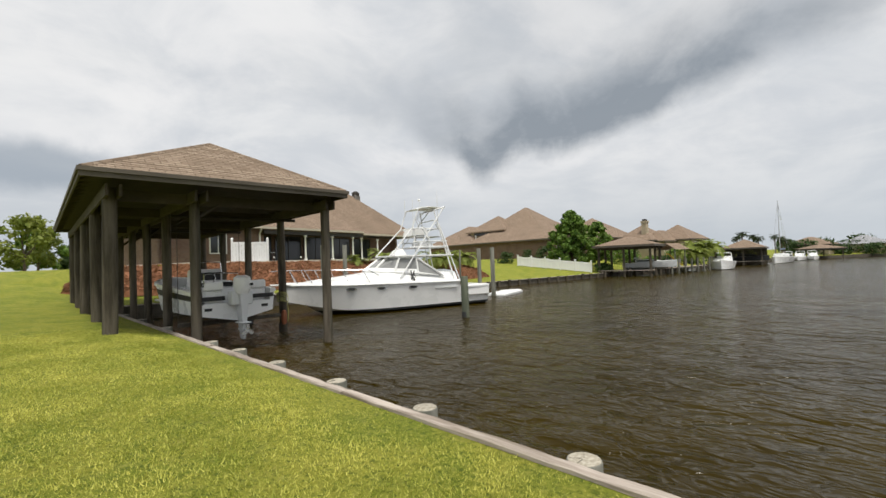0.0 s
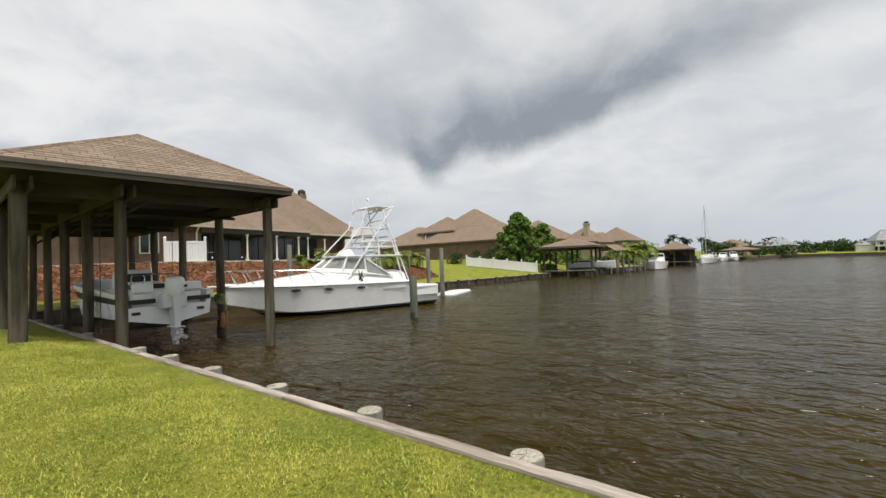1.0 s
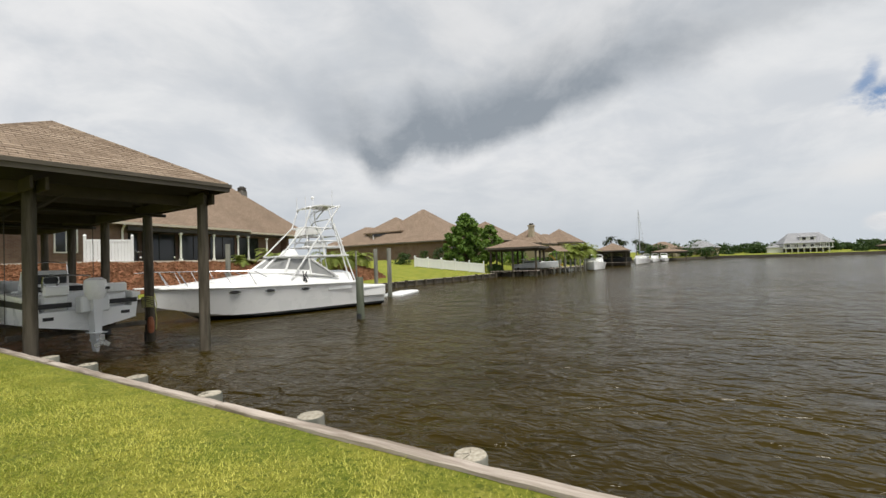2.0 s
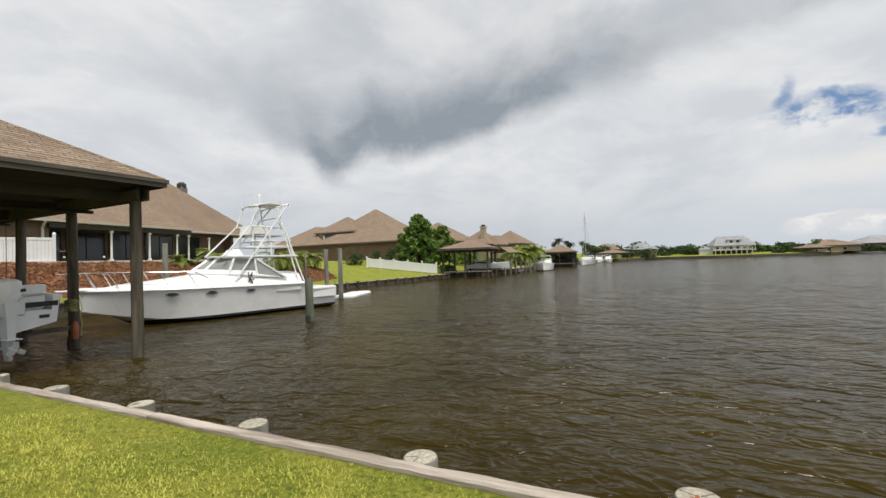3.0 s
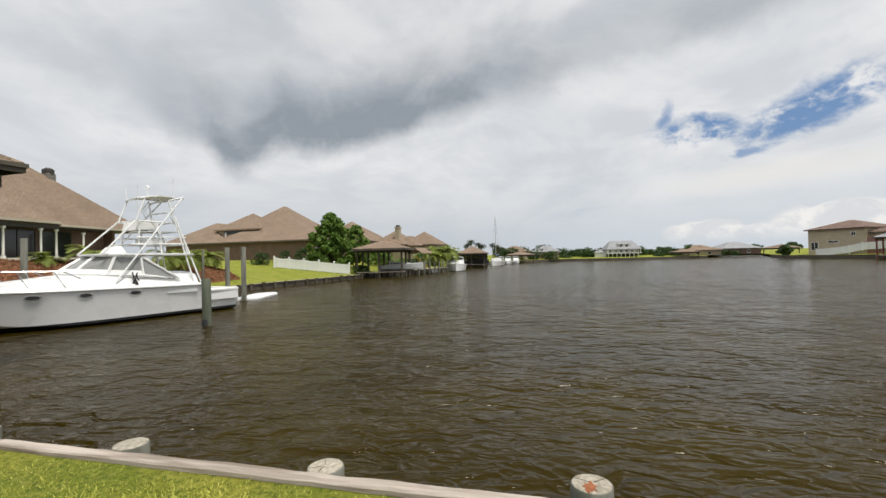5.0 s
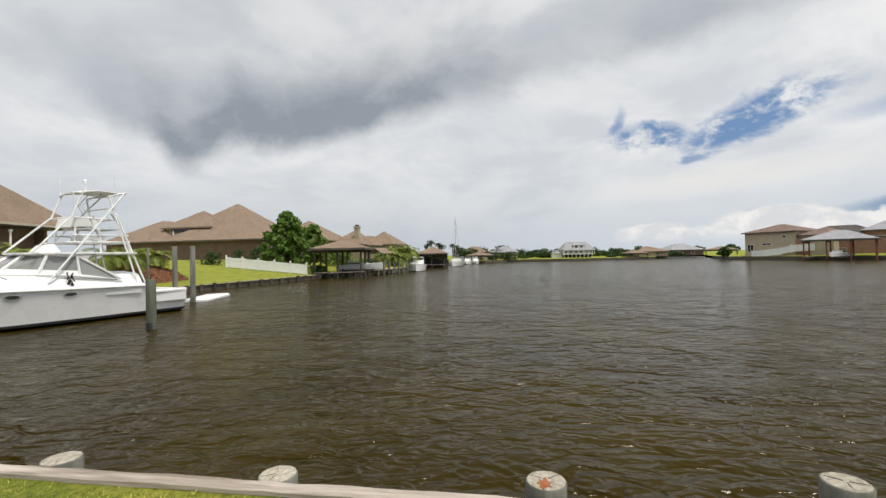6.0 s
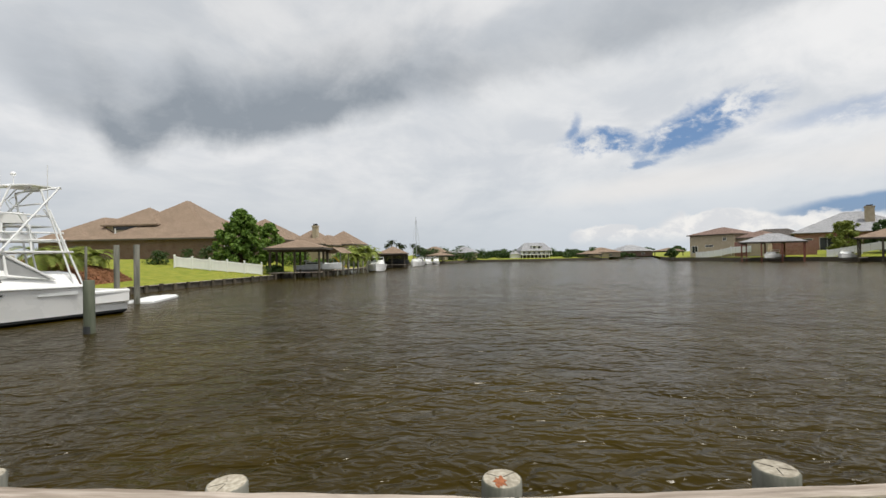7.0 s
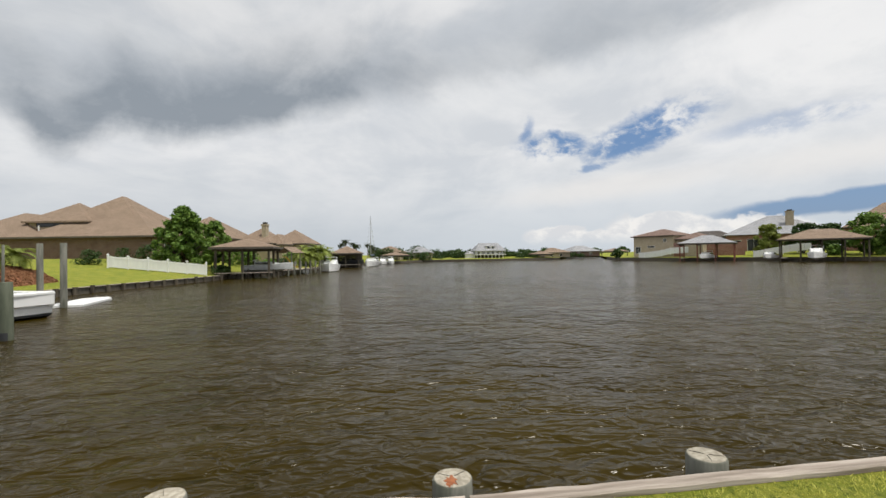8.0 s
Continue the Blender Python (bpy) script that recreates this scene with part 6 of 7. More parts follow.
picket_fence()
tree("broadleaf_tree", 47.0, 25.6, 6.9, 7.2, "full dark green broadleaf tree on the lawn by the fence", LEAF, 11, 17000, 0.17, 1.6, 0.62, None, 170, tuft=0.46)
tree("broadleaf_tree", 51.6, 24.6, 5.6, 5.4, "smaller green tree behind the fence", LEAF, 12, 9000, 0.17, 1.3, 0.35, None, 90, tuft=0.5)
for k, (x, y, h, w) in enumerate(((45.3, 21.2, 1.2, 1.8), (46.4, 21.3, 1.0, 1.6), (44.0, 33.0, 1.6, 2.4), (46.5, 31.5, 2.0, 2.6), (48.8, 30.5, 2.4, 2.4))):
    tree("shrub", x, y, h, w, "dense dark green shrub", LEAF_DARK, 30 + k, 900, 0.11, 0.2, 0.1, None, 12, "garden shrubs", "shrub")


# ---- boathouses, dock and boats further along the same bank ----
open_boathouse("boathouse", pose(47.3, 19.0, 0, 0, 0, 8), 5.6, 6.1, 2.55, 0.95, "open boathouse with brown hip roof on timber posts", SHINGLE_TAN, 3, 3)
small_boat("covered_boat", pose(48.0, 19.8, 0.05, 0, 0, -85), 5.2, 2.0, "grey covered boat raised on a lift in the boathouse", 0.35, CANVAS)


def jetty():
    top = empty("jetty", pose(51.0, 17.0, 0, 0, 0, -8), "timber jetty on round posts with a small gabled shelter", "jetty")
    bm = box(bmesh.new(), 0, -0.9, -0.17, 10.0, 0.9, -0.11)
    part("joists", bm, WALE, top)
    b = box(bmesh.new(), 0, -0.95, -0.105, 0.14, 0.95, -0.06)
    me = bpy.data.meshes.new("plank")
    b.to_mesh(me)
    b.free()
    me.materials.append(CAP_WOOD)
    for k in range(66):
        piece("plank", me, top, pose(k * 0.15, 0, 0))
    for k in range(7):
        for s in (-1, 1):
            bm = rod(bmesh.new(), (k * 1.6 + 0.2, s * 1.02, -2.0), (k * 1.6 + 0.2, s * 1.02, 0.9 + 0.5 * ((k * 3 + s) % 3 == 0)), 0.11, 0.10, 8)
            part("post", bm, PILE_WOOD, top)
    for s in (-1, 1):
        for k in (0, 1):
            bm = rod(bmesh.new(), (1.5 + 2.4 * k, s * 0.8, -0.1), (1.5 + 2.4 * k, s * 0.8, 2.0), 0.07, 0.07, 8)
            part("shelter_post", bm, PILE_WOOD, top)
    bm = bmesh.new()
    loft(bm, [[(1.1, -1.2, 1.95), (1.1, 0, 2.7), (1.1, 1.2, 1.95), (1.1, 0, 2.58)], [(4.3, -1.2, 1.95), (4.3, 0, 2.7), (4.3, 1.2, 1.95), (4.3, 0, 2.58)]])
    bmesh.ops.recalc_face_normals(bm, faces=bm.faces)
    planar_uv(bm)
    part("shelter_roof", bm, SHINGLE_TAN, top)


jetty()


def water_slide():
    top = empty("water_slide", pose(53.4, 17.2, -0.06, 0, 0, -60), "yellow plastic slide standing on the jetty", "slide")
    bm = bmesh.new()
    path = [(0, 1.45), (0.25, 1.40), (0.6, 1.0), (0.95, 0.5), (1.35, 0.25), (1.6, 0.22)]
    loft(bm, [[(a, -0.28, z + 0.16), (a, -0.22, z), (a, 0.22, z), (a, 0.28, z + 0.16), (a, 0.24, z + 0.16), (a, 0.18, z + 0.04), (a, -0.18, z + 0.04), (a, -0.24, z + 0.16)] for a, z in path])
    part("chute", bm, YELLOW, top)
    for s in (-1, 1):
        bm = rod(bmesh.new(), (-0.3, s * 0.25, 0), (0.05, s * 0.25, 1.5), 0.035, 0.035, 6)
        part("ladder_rail", bm, STEEL, top)
        bm = rod(bmesh.new(), (1.3, s * 0.2, 0), (1.3, s * 0.2, 0.26), 0.03, 0.03, 6)
        part("leg", bm, STEEL, top)
    for k in range(4):
        bm = rod(bmesh.new(), (-0.25 + 0.07 * k, -0.25, 0.25 + 0.32 * k), (-0.25 + 0.07 * k, 0.25, 0.25 + 0.32 * k), 0.025, 0.025, 6)
        part("rung", bm, STEEL, top)


water_slide()
small_boat("motor_yacht", pose(69.0, 15.2, WZ, 0, 0, 192), 8.0, 3.3, "white cabin cruiser moored by the jetty", 0.8)
small_boat("moored_boat", pose(60.5, 17.0, WZ, 0, 0, 196), 4.4, 1.8, "small white open boat beside the jetty", 0.0)
slip = open_boathouse("boathouse", pose(81.5, 14.7, 0, 0, 0, 4), 6.0, 5.6, 2.0, 1.35, "open boathouse with brown hip roof and dark interior", SHINGLE_TAN, 3, 3)
# added dark slats stand in for the shade inside this boathouse
for k in range(14):
    part("back_slat", box(bmesh.new(), 2.55, -2.6 + k * 0.37, -1.0, 2.6, -2.25 + k * 0.37, 1.85), WALE, slip)
small_boat("moored_boat", pose(82.3, 17.0, -0.1, 0, 0, -98), 5.4, 2.2, "dark-hulled runabout in the boathouse", 0.5, BOTTOM)


def sailing_boat():
    top = empty("sailing_boat", pose(96.6, 11.3, WZ, 0, 0, 176), "white sailing boat with tall bare mast moored at the bank", "sailboat")
    bm = bmesh.new()
    rings = []
    for i in range(10):
        s = i / 9
        b = 1.35 * max(0.03, math.sin(math.pi * min(1, 0.22 + 0.78 * s)) ** 0.7)
        rings.append([(8.5 * s, -b, 1.0 + 0.15 * s), (8.5 * s, -b * 0.8, 0.1), (8.5 * s, 0, -0.3), (8.5 * s, b * 0.8, 0.1), (8.5 * s, b, 1.0 + 0.15 * s), (8.5 * s, 0, 1.15 + 0.15 * s)])
    loft(bm, rings)
    bmesh.ops.recalc_face_normals(bm, faces=bm.faces)
    part("hull", bm, GEL, top)
    bm = box(bmesh.new(), 2.6, -0.8, 1.05, 5.6, 0.8, 1.6, 0.1)
    part("cabin", bm, GEL, top)
    bm = rod(bmesh.new(), (4.6, 0, 1.1), (4.6, 0, 10.6), 0.085, 0.06, 8)
    part("mast", bm, STEEL, top)
    bm = rod(bmesh.new(), (4.6, 0, 2.3), (1.0, 0, 2.4), 0.13, 0.11, 8)
    part("boom", bm, BLUE_TARP, top, "boom under a blue sail cover")
    for a in ((8.4, 0), (0.1, 0), (4.5, 1.25), (4.5, -1.25)):
        bm = rod(bmesh.new(), (a[0], a[1], 1.1), (4.6, 0, 10.4), 0.012, 0.012, 4)
        part("stay", bm, STEEL, top)


sailing_boat()
for k, (x, y, tr, ln) in enumerate(((60.4, 17.4, 2.2, 1.9), (62.6, 17.1, 2.7, 1.9), (63.8, 16.4, 2.3, 1.9), (65.0, 15.7, 2.6, 1.9), (64.2, 14.8, 2.1, 1.9), (61.7, 16.3, 1.7, 1.9))):
    palm("palm_tree", x, y, land_z(x, y), tr, ln, "bushy palm with arching yellow-green fronds by the dock", FROND, 22, 50 + k, "dock palms", 0.32)
for k, (x, y, tr) in enumerate(((102.3, 18.8, 4.9), (103.5, 19.9, 3.9), (104.7, 16.6, 4.0), (106.0, 17.6, 4.3), (117.0, 15.6, 4.2), (118.2, 14.6, 3.8), (119.0, 14.2, 3.2))):
    palm("palm_tree", x, y, land_z(x, y), tr, 1.3, "tall slim palm with a small dark head", FROND_DARK, 20, 60 + k, "tall palms", 0.4)


def hw(z0, ze, pts):
    return [(*p[:2], z0, *p[2:]) for p in pts]


house("grey_gable_house", pose(68.5, 26.5, 0), "brown brick house with tall brown hip roof behind trees", [(0, 4, 11, 15, 0.8, 4.4, 3.9, 0.5)], BRICK, SHINGLE_TAN,
      [(2.5, 3.988, 1.9, 1.6, 1.8, 0), (6.5, 3.988, 1.9, 1.6, 1.8, 0), (-0.012, 8.0, 1.9, 1.4, 1.6, -90)], ())
house("twin_peak_house", pose(72, 25.5, 0, 0, 0, -8), "tan house with two brown hip roofs and a pale chimney", [(0, 0, 7, 6, 0.5, 3.7, 2.6, 0.5), (5.4, -3.5, 11.5, 2.5, 0.5, 3.7, 2.6, 0.5), (1.5, -1.4, 7.0, 2.0, 0.5, 3.5, 1.8, 0.4)], STUCCO, SHINGLE_TAN,
      [(1.8, -0.012, 1.6, 1.4, 1.8, 0), (4.8, -0.012, 1.6, 1.4, 1.8, 0), (8.4, -3.512, 1.6, 2.0, 1.8, 0), (-0.012, 4, 1.6, 1.4, 1.5, -90)], [(1.2, 1.4, 4.0, 7.0, 0.8)])
for k, (x, y, h, w) in enumerate(((58, 24, 3.0, 3.4), (62, 25, 3.4, 4.0), (57, 20.2, 1.6, 2.2), (60, 20, 1.5, 2.4), (70, 21.5, 2.4, 3.0), (73, 20, 1.6, 2.4), (77, 20.4, 1.8, 2.6), (86, 20.5, 2.4, 3.4), (89, 19.5, 2.0, 3.0))):
    tree("shrub", x, y, h, w, "rounded green shrub by the water", LEAF_DARK if k % 2 else LEAF, 70 + k, 900, 0.16, 0.3, 0.1, None, 14, "waterside shrubs", "shrub")

# ---- the far shore ----
def beach_house():
    top = empty("beach_house", pose(139.2, -16.2, -0.1, 0, 0, -82), "tall white raised house with steep grey roof and dormer", "house")
    for k in range(8):
        bm = box(bmesh.new(), 0.1 + k * 1.24, 0.0, -0.3, 0.34 + k * 1.24, 0.25, 1.25)
        part("pier", bm, PAINT_WHITE, top)
    # shade below the raised floor, made as a dark box behind the piers
    bm = box(bmesh.new(), 0.2, 1.8, -0.3, 9.0, 6.4, 1.25)
    part("ground_floor", bm, DARK_TRIM, top, "dark box standing in for the shade between the piers")
    bm = box(bmesh.new(), -0.4, -0.7, 1.25, 9.6, 6.6, 1.42)
    part("gallery_floor", bm, PAINT_WHITE, top)
    bm = box(bmesh.new(), 0.0, 0.6, 1.42, 9.2, 6.4, 2.55)
    part("wall", bm, PAINT_WHITE, top)
    for x in (0.9, 2.5, 4.1, 5.7, 7.3, 8.6):
        window(top, pose(x, 0.588, 1.55), 0.75, 0.8, "window", PAINT_WHITE)
    for k in range(9):
        bm = box(bmesh.new(), -0.3 + k * 1.2, -0.6, 1.42, -0.18 + k * 1.2, -0.48, 2.5)
        part("gallery_post", bm, PAINT_WHITE, top)
    bm = hip_roof(bmesh.new(), -0.5, -0.8, 9.8, 6.8, 2.6, 2.55, ((1.5, 2.8), (7.9, 2.8)), 0.12)
    planar_uv(bm)
    part("roof", bm, SHINGLE_GREY, top, "steep grey shingled roof")
    bm = box(bmesh.new(), 3.2, 0.1, 3.2, 6.4, 2.0, 4.05)
    dormer = part("dormer", bm, PAINT_WHITE, top)
    bm = hip_roof(bmesh.new(), 3.0, -0.1, 6.6, 2.6, 4.1, 0.4, None, 0.08)
    planar_uv(bm)
    part("dormer_roof", bm, SHINGLE_GREY, dormer)
    for x in (4.0, 5.6):
        window(dormer, pose(x, 0.088, 3.35), 0.7, 0.6, "dormer_window", DARK_TRIM)
    bm = box(bmesh.new(), -3.4, 1.5, -0.3, -0.05, 5.5, 1.6)
    part("side_wing", bm, PAINT_WHITE, top)
    bm = hip_roof(bmesh.new(), -3.7, 1.2, -0.02, 5.8, 1.7, 1.1, None, 0.1)
    planar_uv(bm)
    part("wing_roof", bm, SHINGLE_GREY, top)


beach_house()
house("shore_house", pose(138.5, 6.5, 0.1, 0, 0, -97), "pale house with grey hip roof on the far shore", [(0, 0, 8, 7, 0.0, 2.0, 2.0, 0.5)], STUCCO, SHINGLE_GREY, [(2, -0.012, 0.5, 1.0, 1.0, 0), (5, -0.012, 0.5, 1.0, 1.0, 0)], (), "far shore houses")
house("shore_house", pose(145, -40, 0.0, 0, 0, -78), "low house with tan hip roof on the far shore", [(0, 0, 9.5, 8, 0.0, 1.5, 1.6, 0.6)], STUCCO, SHINGLE_TAN, [(2.5, -0.012, 0.3, 1.0, 0.9, 0), (6, -0.012, 0.3, 1.0, 0.9, 0)], (), "far shore houses")
house("shore_house", pose(161, -55, 0.0, 0, 0, -75), "low house with dark grey roof on the far shore", [(0, 0, 12, 9, 0.0, 1.8, 2.2, 0.6)], BRICK, SHINGLE_GREY, [(3, -0.012, 0.4, 1.2, 1.0, 0), (8, -0.012, 0.4, 1.2, 1.0, 0)], (), "far shore houses")
house("shore_house", pose(129, 15.5, 0.1, 0, 0, -100), "tan house half hidden by trees on the far shore", [(0, 0, 8, 7, 0.0, 2.2, 1.8, 0.5)], STUCCO, SHINGLE_TAN, [(2, -0.012, 0.6, 1.0, 1.0, 0), (6, -0.012, 0.6, 1.0, 1.0, 0)], (), "far shore houses")
open_boathouse("gazebo", pose(139.5, -61.5, 0, 0, 0, 20), 6.5, 6.5, 1.7, 1.0, "small shelter with an orange-tan roof at the water", SHINGLE_TAN, 2, 2, -1.0, None, False)
open_boathouse("boathouse", pose(120, 8.5, 0, 0, 0, 40), 6, 6, 1.5, 0.9, "low far boathouse with pale roof", SHINGLE_TAN, 2, 2, -1.2, None, False)
open_boathouse("boathouse", pose(140.5, -37.5, 0, 0, 0, 10), 7, 6, 1.2, 0.8, "low far boathouse with pale roof", SHINGLE_TAN, 2, 2, -1.0, None, False)
for k, (x, y) in enumerate(((109, 12.2), (113, 10.9), (116.5, 9.6))):
    small_boat("moored_boat", pose(x, y, WZ, 0, 0, 170 + 9 * k), 5.5, 2.0, "small white boat moored on the far shore", 0.8)
rf = random.Random(77)
for k in range(46):
    # a broken row of trees and shrubs behind the far shore
    f = k / 45
    x, y = (118 + 20 * min(1, f * 2.2), 17 - 80 * f) if f < 0.85 else (150 + 60 * (f - 0.85), -52 - 60 * (f - 0.85))
    x += rf.uniform(6, 26)
    if -26 < y < -14 and x < 150:
        x += 18
    h = rf.uniform(1.6, 3.2) if k > 10 else rf.uniform(2.2, 3.8)
    tree("tree", x, y + rf.uniform(-1, 1), h, h * rf.uniform(1.2, 1.9), "distant rounded green tree on the far shore", LEAF_DARK, 100 + k, 420, 0.32, 0.5, 0.1, None, 12, "far shore trees")
for k in range(34):
    # scrub along the far lawns
    y = 6 - 1.75 * k
    x = 146 + 6 * math.sin(k * 1.7) + (10 if k % 3 else 0)
    h = 0.9 + 0.8 * abs(math.sin(k * 2.1))
    tree("shrub", x + (14 if -27 < y < -14 else 0), y, h, 3.4, "low green scrub along the far lawn", LEAF_DARK, 500 + k, 260, 0.3, 0.2, 0.1, None, 9, "far shore shrubs", "shrub")
for k in range(40):
    a = radians(-46 + 3.05 * k)
    r = rf.uniform(230, 330)
    h = rf.uniform(3.0, 4.8)
    tree("tree", r * math.cos(a), r * math.sin(a), h, h * rf.uniform(1.4, 2.4), "hazy distant tree on the horizon", LEAF_DARK, 160 + k, 300, 0.6, 0.6, 0.1, 0.5, 10, "horizon trees")

# ---- the opposite bank ----
house("villa", pose(106.1, -51.7, 0, 0, 0, -150), "two-storey tan stucco villa with low red-brown hip roof", [(0, 0, 10.0, 9, 0.0, 5.0, 1.7, 0.5), (10.0, 1.0, 16.0, 8, 0.0, 4.0, 1.5, 0.5)], STUCCO, SHINGLE_RUST,
      [(1.2, -0.012, 0.9, 1.4, 1.7, 0), (4.6, -0.012, 2.3, 1.9, 0.5, 0), (8.0, -0.012, 3.6, 0.8, 0.8, 0), (-0.012, 2.0, 3.2, 1.0, 1.0, -90)])
open_boathouse("boathouse", pose(86.7, -57.6, 0, 0, 0, -127), 10.2, 8.4, 2.95, 1.65, "open boathouse with grey hip roof on red-brown posts", SHINGLE_GREY, 4, 2, -1.3, RED_POST)
bmx = box(bmesh.new(), 0, 0, -0.3, 13.5, 0.4, 3.2)
planar_uv(bmx)
ob = tagged(part("brick_wall", bmx, BRICK_RED), "red brick garden wall behind the boathouse", "brick wall", "", "structure")
ob.matrix_basis = pose(97.5, -56.8, 0.0, 0, 0, -127)
house("grey_roof_house", pose(102.2, -72.5, 0, 0, 0, -126), "red brick house with broad grey hip roof and tall chimney", [(0, 0, 20, 17, 0.0, 4.9, 4.7, 0.7)], BRICK_RED, SHINGLE_GREY,
      [(2.0, -0.012, 1.6, 2.2, 2.2, 0), (5.5, -0.012, 1.2, 2.6, 2.8, 0), (10, -0.012, 1.6, 2.0, 2.2, 0)], [(12.5, 4.0, 5.5, 10.4, 1.5)], "", STUCCO)
house("distant_house", pose(118, -70, 0, 0, 0, -130), "distant house with dark brown roof", [(0, 0, 14, 9, 0.0, 4.4, 2.3, 0.5)], BRICK, SHINGLE_DARK, [(3, -0.012, 2, 1.2, 1.4, 0), (9, -0.012, 2, 1.2, 1.4, 0)])
open_boathouse("boathouse", pose(72.7, -68.6, 0, 0, 0, -132), 12.2, 9.0, 3.15, 1.75, "wide open boathouse with tan hip roof on dark posts", SHINGLE_TAN, 5, 2, -1.3, POST_WOOD)
house("brown_roof_house", pose(85, -85.5, 0, 0, 0, -132), "brick house with large brown hip roof behind trees", [(0, 0, 18, 12, 0.0, 5.6, 5.0, 0.7)], BRICK_RED, SHINGLE_TAN, [(3, -0.012, 1.8, 1.6, 2.0, 0), (8, -0.012, 1.8, 1.6, 2.0, 0)])
small_boat("moored_boat", pose(72.0, -67.4, -0.1, 0, 0, 132), 7.0, 2.4, "white boat on the lift under the wide boathouse", 0.9)
small_boat("moored_boat", pose(76.8, -63.2, -0.1, 0, 0, 130), 5.0, 2.0, "small white boat under the boathouse", 0.5)
small_boat("moored_boat", pose(86.0, -58.0, -0.1, 0, 0, 125), 5.5, 2.0, "white boat raised under the grey-roofed boathouse", 0.6)


def sloping_fence(pts, label):
    top = empty("white_fence", pose(0, 0, 0), label, "fence", "white fences")
    for a, b in zip(pts, pts[1:]):
        A, B = Vector(a), Vector(b)
        n = max(1, int((B - A).length / 0.9))
        for k in range(n):
            p, q = A.lerp(B, k / n), A.lerp(B, (k + 0.97) / n)
            d = (q - p)
            side = Vector((-d.y, d.x, 0)).normalized() * 0.03
            bm = bmesh.new()
            loft(bm, [[p - side, p + side, p + side + Vector((0, 0, 1.35)), p - side + Vector((0, 0, 1.35))], [q - side, q + side, q + side + Vector((0, 0, 1.35)), q - side + Vector((0, 0, 1.35))]])
            part("panel", bm, VINYL, top)
        bm = rod(bmesh.new(), A - Vector((0, 0, 0.3)), A + Vector((0, 0, 1.5)), 0.08, 0.08, 6)
        part("post", bm, VINYL, top)


sloping_fence([(102.4, -51.2, -0.2), (100.6, -52.9, 0.0), (98.6, -54.6, 0.35), (97.4, -56.0, 0.85), (95.4, -59.0, 1.05)], "white panel fence stepping down to the water")
sloping_fence([(83.2, -64.6, -0.15), (82.4, -66.4, 0.2), (81.2, -68.9, 0.75), (80.2, -70.9, 1.15), (79.0, -72.6, 1.25)], "white panel fence stepping down to the boathouse")
sloping_fence([(66.5, -76.0, 0.1), (63.0, -79.5, 0.1), (60.0, -82.5, 0.2)], "white panel fence along the water")
tree("tree", 85.9, -70.3, 6.4, 6.2, "light green spreading tree between the houses", LEAF_LIGHT, 300, 6500, 0.20, 1.5, 0.2, None, 50, "opposite bank trees", tuft=0.75)
for k, (x, y, h, w, lf) in enumerate(((75.5, -80.5, 7.8, 8.5, LEAF), (70.5, -84, 8.0, 9.0, LEAF_DARK), (81.5, -78.5, 6.0, 6.5, LEAF_DARK), (85.5, -77, 6.2, 6.0, LEAF_DARK), (78, -76, 2.2, 3.0, LEAF), (66, -84, 8.4, 8.0, LEAF), (97, -62, 1.2, 2.2, LEAF), (112, -50, 2.4, 3.0, LEAF_DARK))):
    tree("tree", x, y, h, w, "full green tree behind the boathouse", lf, 310 + k, 4200 if h > 4 else 700, 0.28, h * 0.2, 0.2, None, 30 if h > 4 else 12, "opposite bank trees")


def right_bulkhead():
    line = [(58, -88), (74, -73.6), (89, -58), (107, -48.5), (130, -55)]
    top = empty("bulkhead", pose(0, 0, 0), "dark timber bulkhead along the opposite bank", "bulkhead", "", "structure")
    far = [(80, 18.2), (96, 17.2), (106, 14.4), (121, 9), (134, 1), (131, -16), (139, -43)]
    for ln, zt in ((line, 0.0), (far, -0.08)):
        for a, b in zip(ln, ln[1:]):
            dx, dy = b[0] - a[0], b[1] - a[1]
            L = math.hypot(dx, dy)
            sg = 1 if ln is line else -1
            bm = box(bmesh.new(), 0, -0.1 if sg < 0 else 0.0, -1.4, L, 0.0 if sg < 0 else 0.1, zt)
            o = part("board_wall", bm, WALE, top)
            o.matrix_basis = pose(a[0], a[1], 0, 0, 0, math.degrees(math.atan2(dy, dx)))


right_bulkhead()

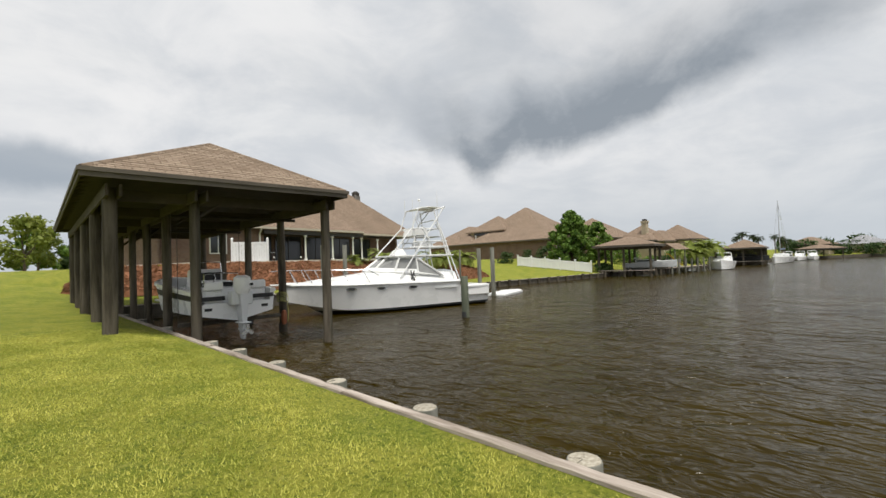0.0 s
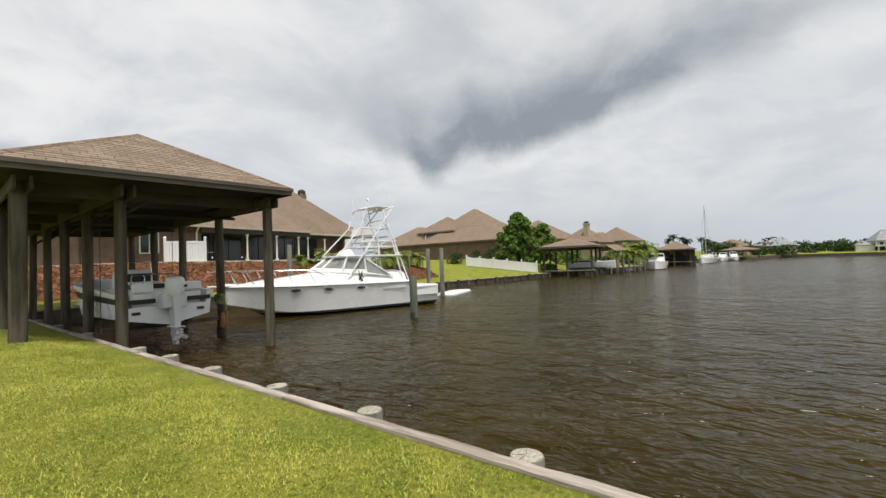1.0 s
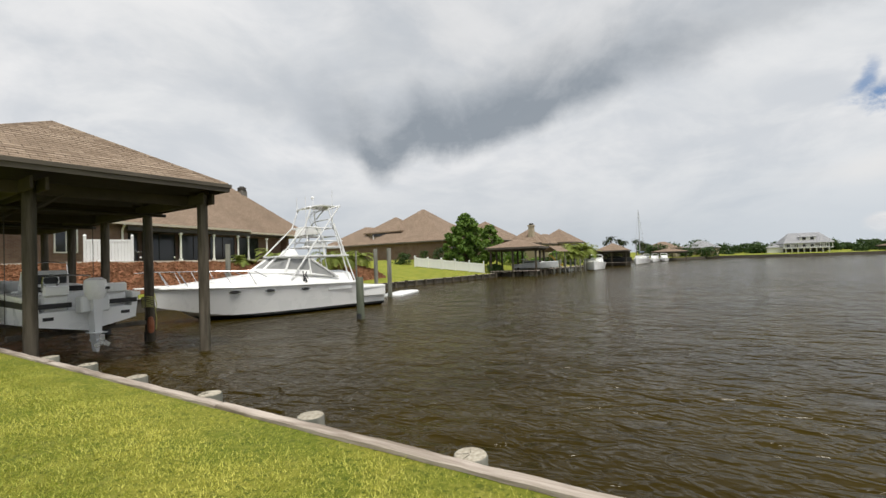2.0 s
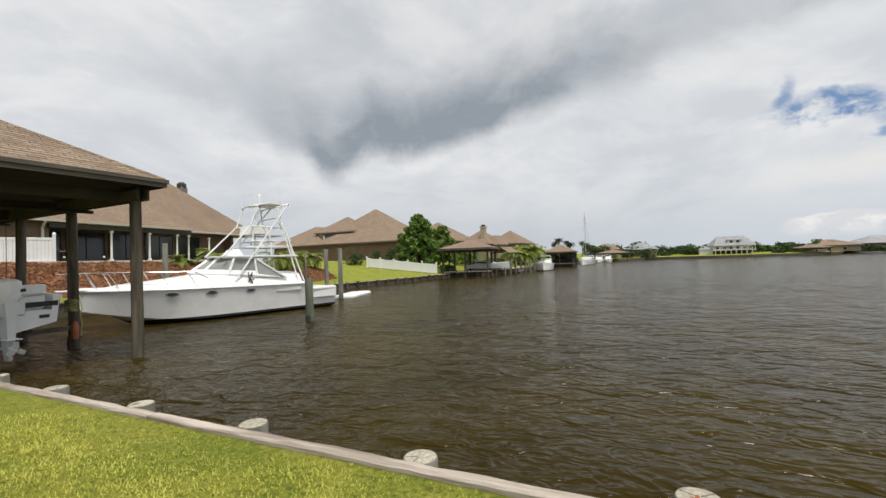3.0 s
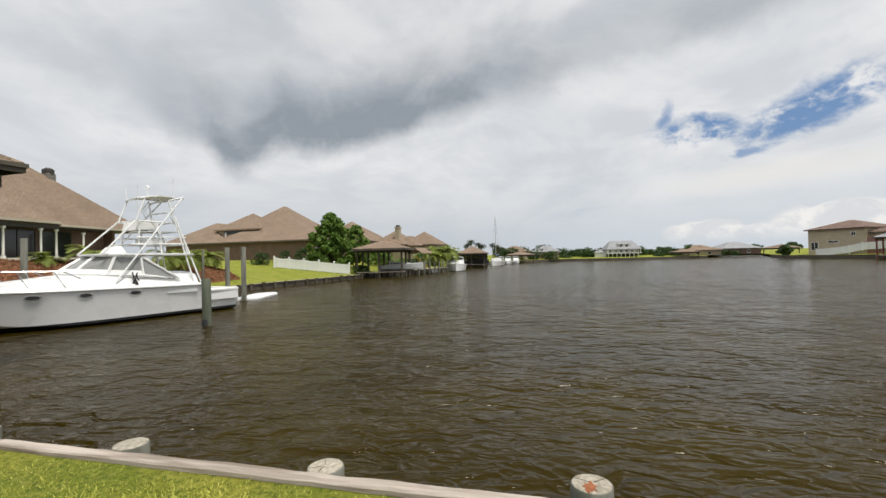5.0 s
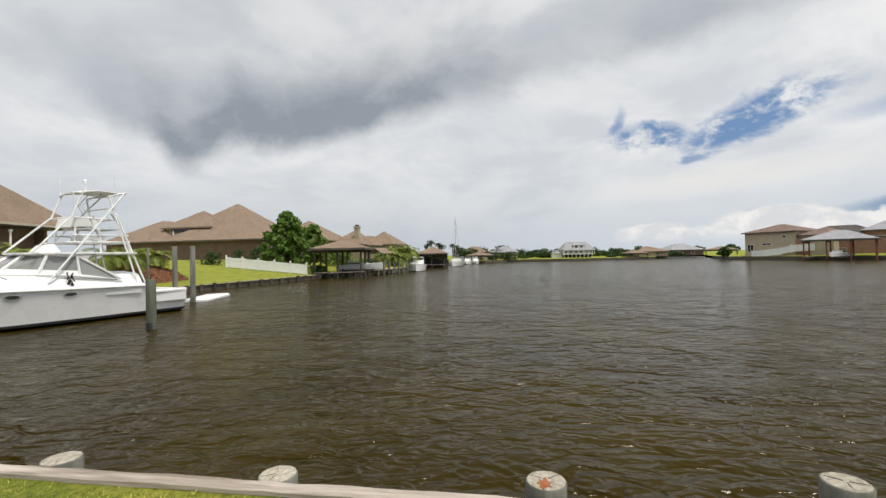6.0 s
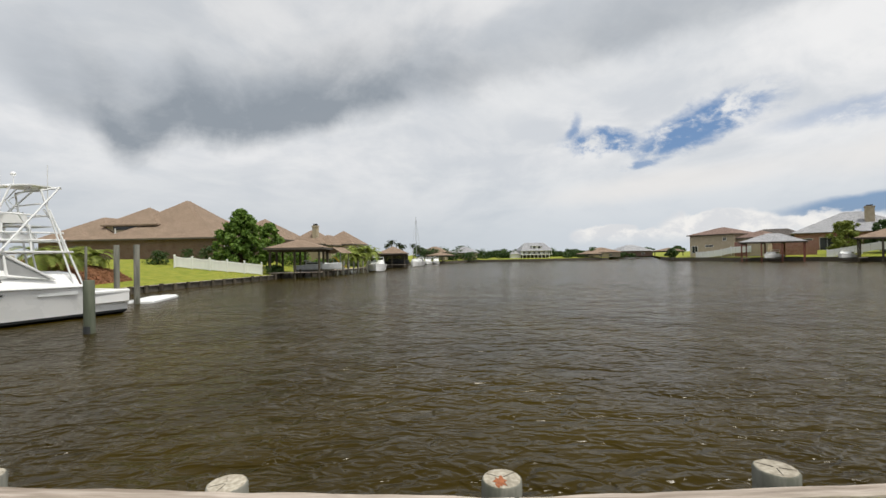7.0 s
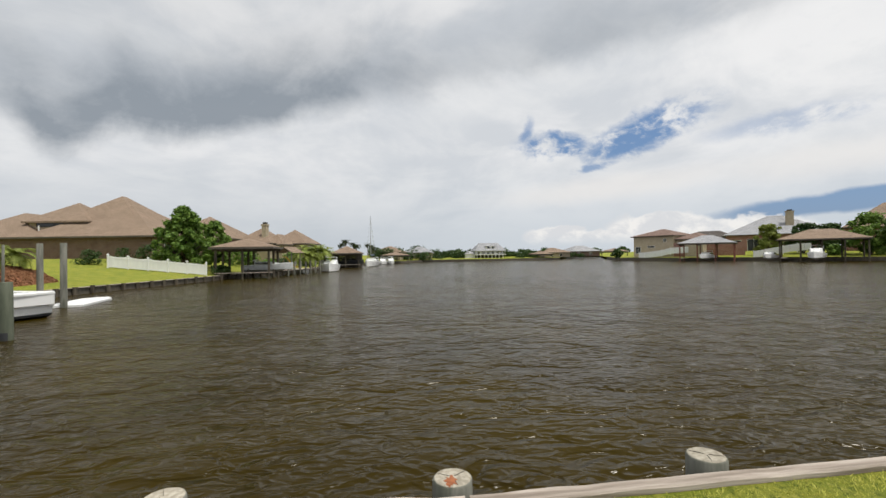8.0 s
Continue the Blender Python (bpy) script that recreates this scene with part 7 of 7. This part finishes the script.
# ---- behind our lawn: trees at the far left ----
for k, (x, y, h, w, lf) in enumerate(((0.8, 60, 6.0, 7.0, LEAF_LIGHT), (2.0, 66, 5.2, 5.0, LEAF), (-9.0, 60, 3.8, 5.5, LEAF_DARK), (-14, 58, 4.4, 6.0, LEAF_DARK), (-6, 68, 4.0, 5.0, LEAF), (5.5, 70, 4.0, 5.0, LEAF_DARK))):
    tree("tree", x, y, h, w, "airy green tree at the end of the lawn", lf, 400 + k, 2600, 0.22, h * 0.3, 0.1, None, 24, "lawn-end trees")


# ---- grass blades on the lawn nearest the path ----
def grass():
    rng = np.random.default_rng(21)
    n = 520000
    # more blades close to the eye, thinning out along the lawn
    y = -6.5 + rng.uniform(0, 1, n) ** 1.15 * 19.5 + rng.normal(0, 0.4, n)
    edge = np.where(y < -0.2, 2.565 - 0.10 * (y + 0.2), 2.565)
    x = edge - rng.uniform(0, 1, n) * 7.5 - np.abs(rng.normal(0, 0.2, n)) * 0.3
    z = -0.072 + 0.05 * np.clip(2.5 - x, 0, 4) + 0.013 * np.clip(y, 0, 24) * np.clip((2.5 - x) / 0.9, 0, 1)
    clump = np.sin(x * 9.1 + 2 * np.sin(y * 3.7)) * np.sin(y * 8.3 + 1.5 * np.sin(x * 4.9)) + 0.6 * np.sin(x * 23 + 2 * np.sin(y * 11)) * np.sin(y * 19)
    h = rng.uniform(0.010, 0.030, n) * (1 + 0.35 * clump)
    a = rng.uniform(0, 2 * np.pi, n)
    w = rng.uniform(0.0025, 0.006, n)
    lean = rng.uniform(0.3, 1.6, n) * h
    b = a + rng.normal(0, 0.8, n)
    dx, dy = np.cos(a) * w, np.sin(a) * w
    lx, ly = -np.sin(b) * lean, np.cos(b) * lean
    v = np.stack([np.stack([x - dx, y - dy, z - 0.004], 1), np.stack([x + dx, y + dy, z - 0.004], 1), np.stack([x + lx, y + ly, z + h], 1)], 1).reshape(-1, 3)
    me = bpy.data.meshes.new("grass")
    me.vertices.add(3 * n)
    me.vertices.foreach_set("co", v.astype(np.float32).ravel())
    me.loops.add(3 * n)
    me.loops.foreach_set("vertex_index", np.arange(3 * n, dtype=np.int32))
    me.polygons.add(n)
    me.polygons.foreach_set("loop_start", np.arange(0, 3 * n, 3, dtype=np.int32))
    me.update()
    me.materials.append(BLADE)
    tagged(new("grass", me), "short bright green mown grass blades", "grass", "", "stuff")


grass()
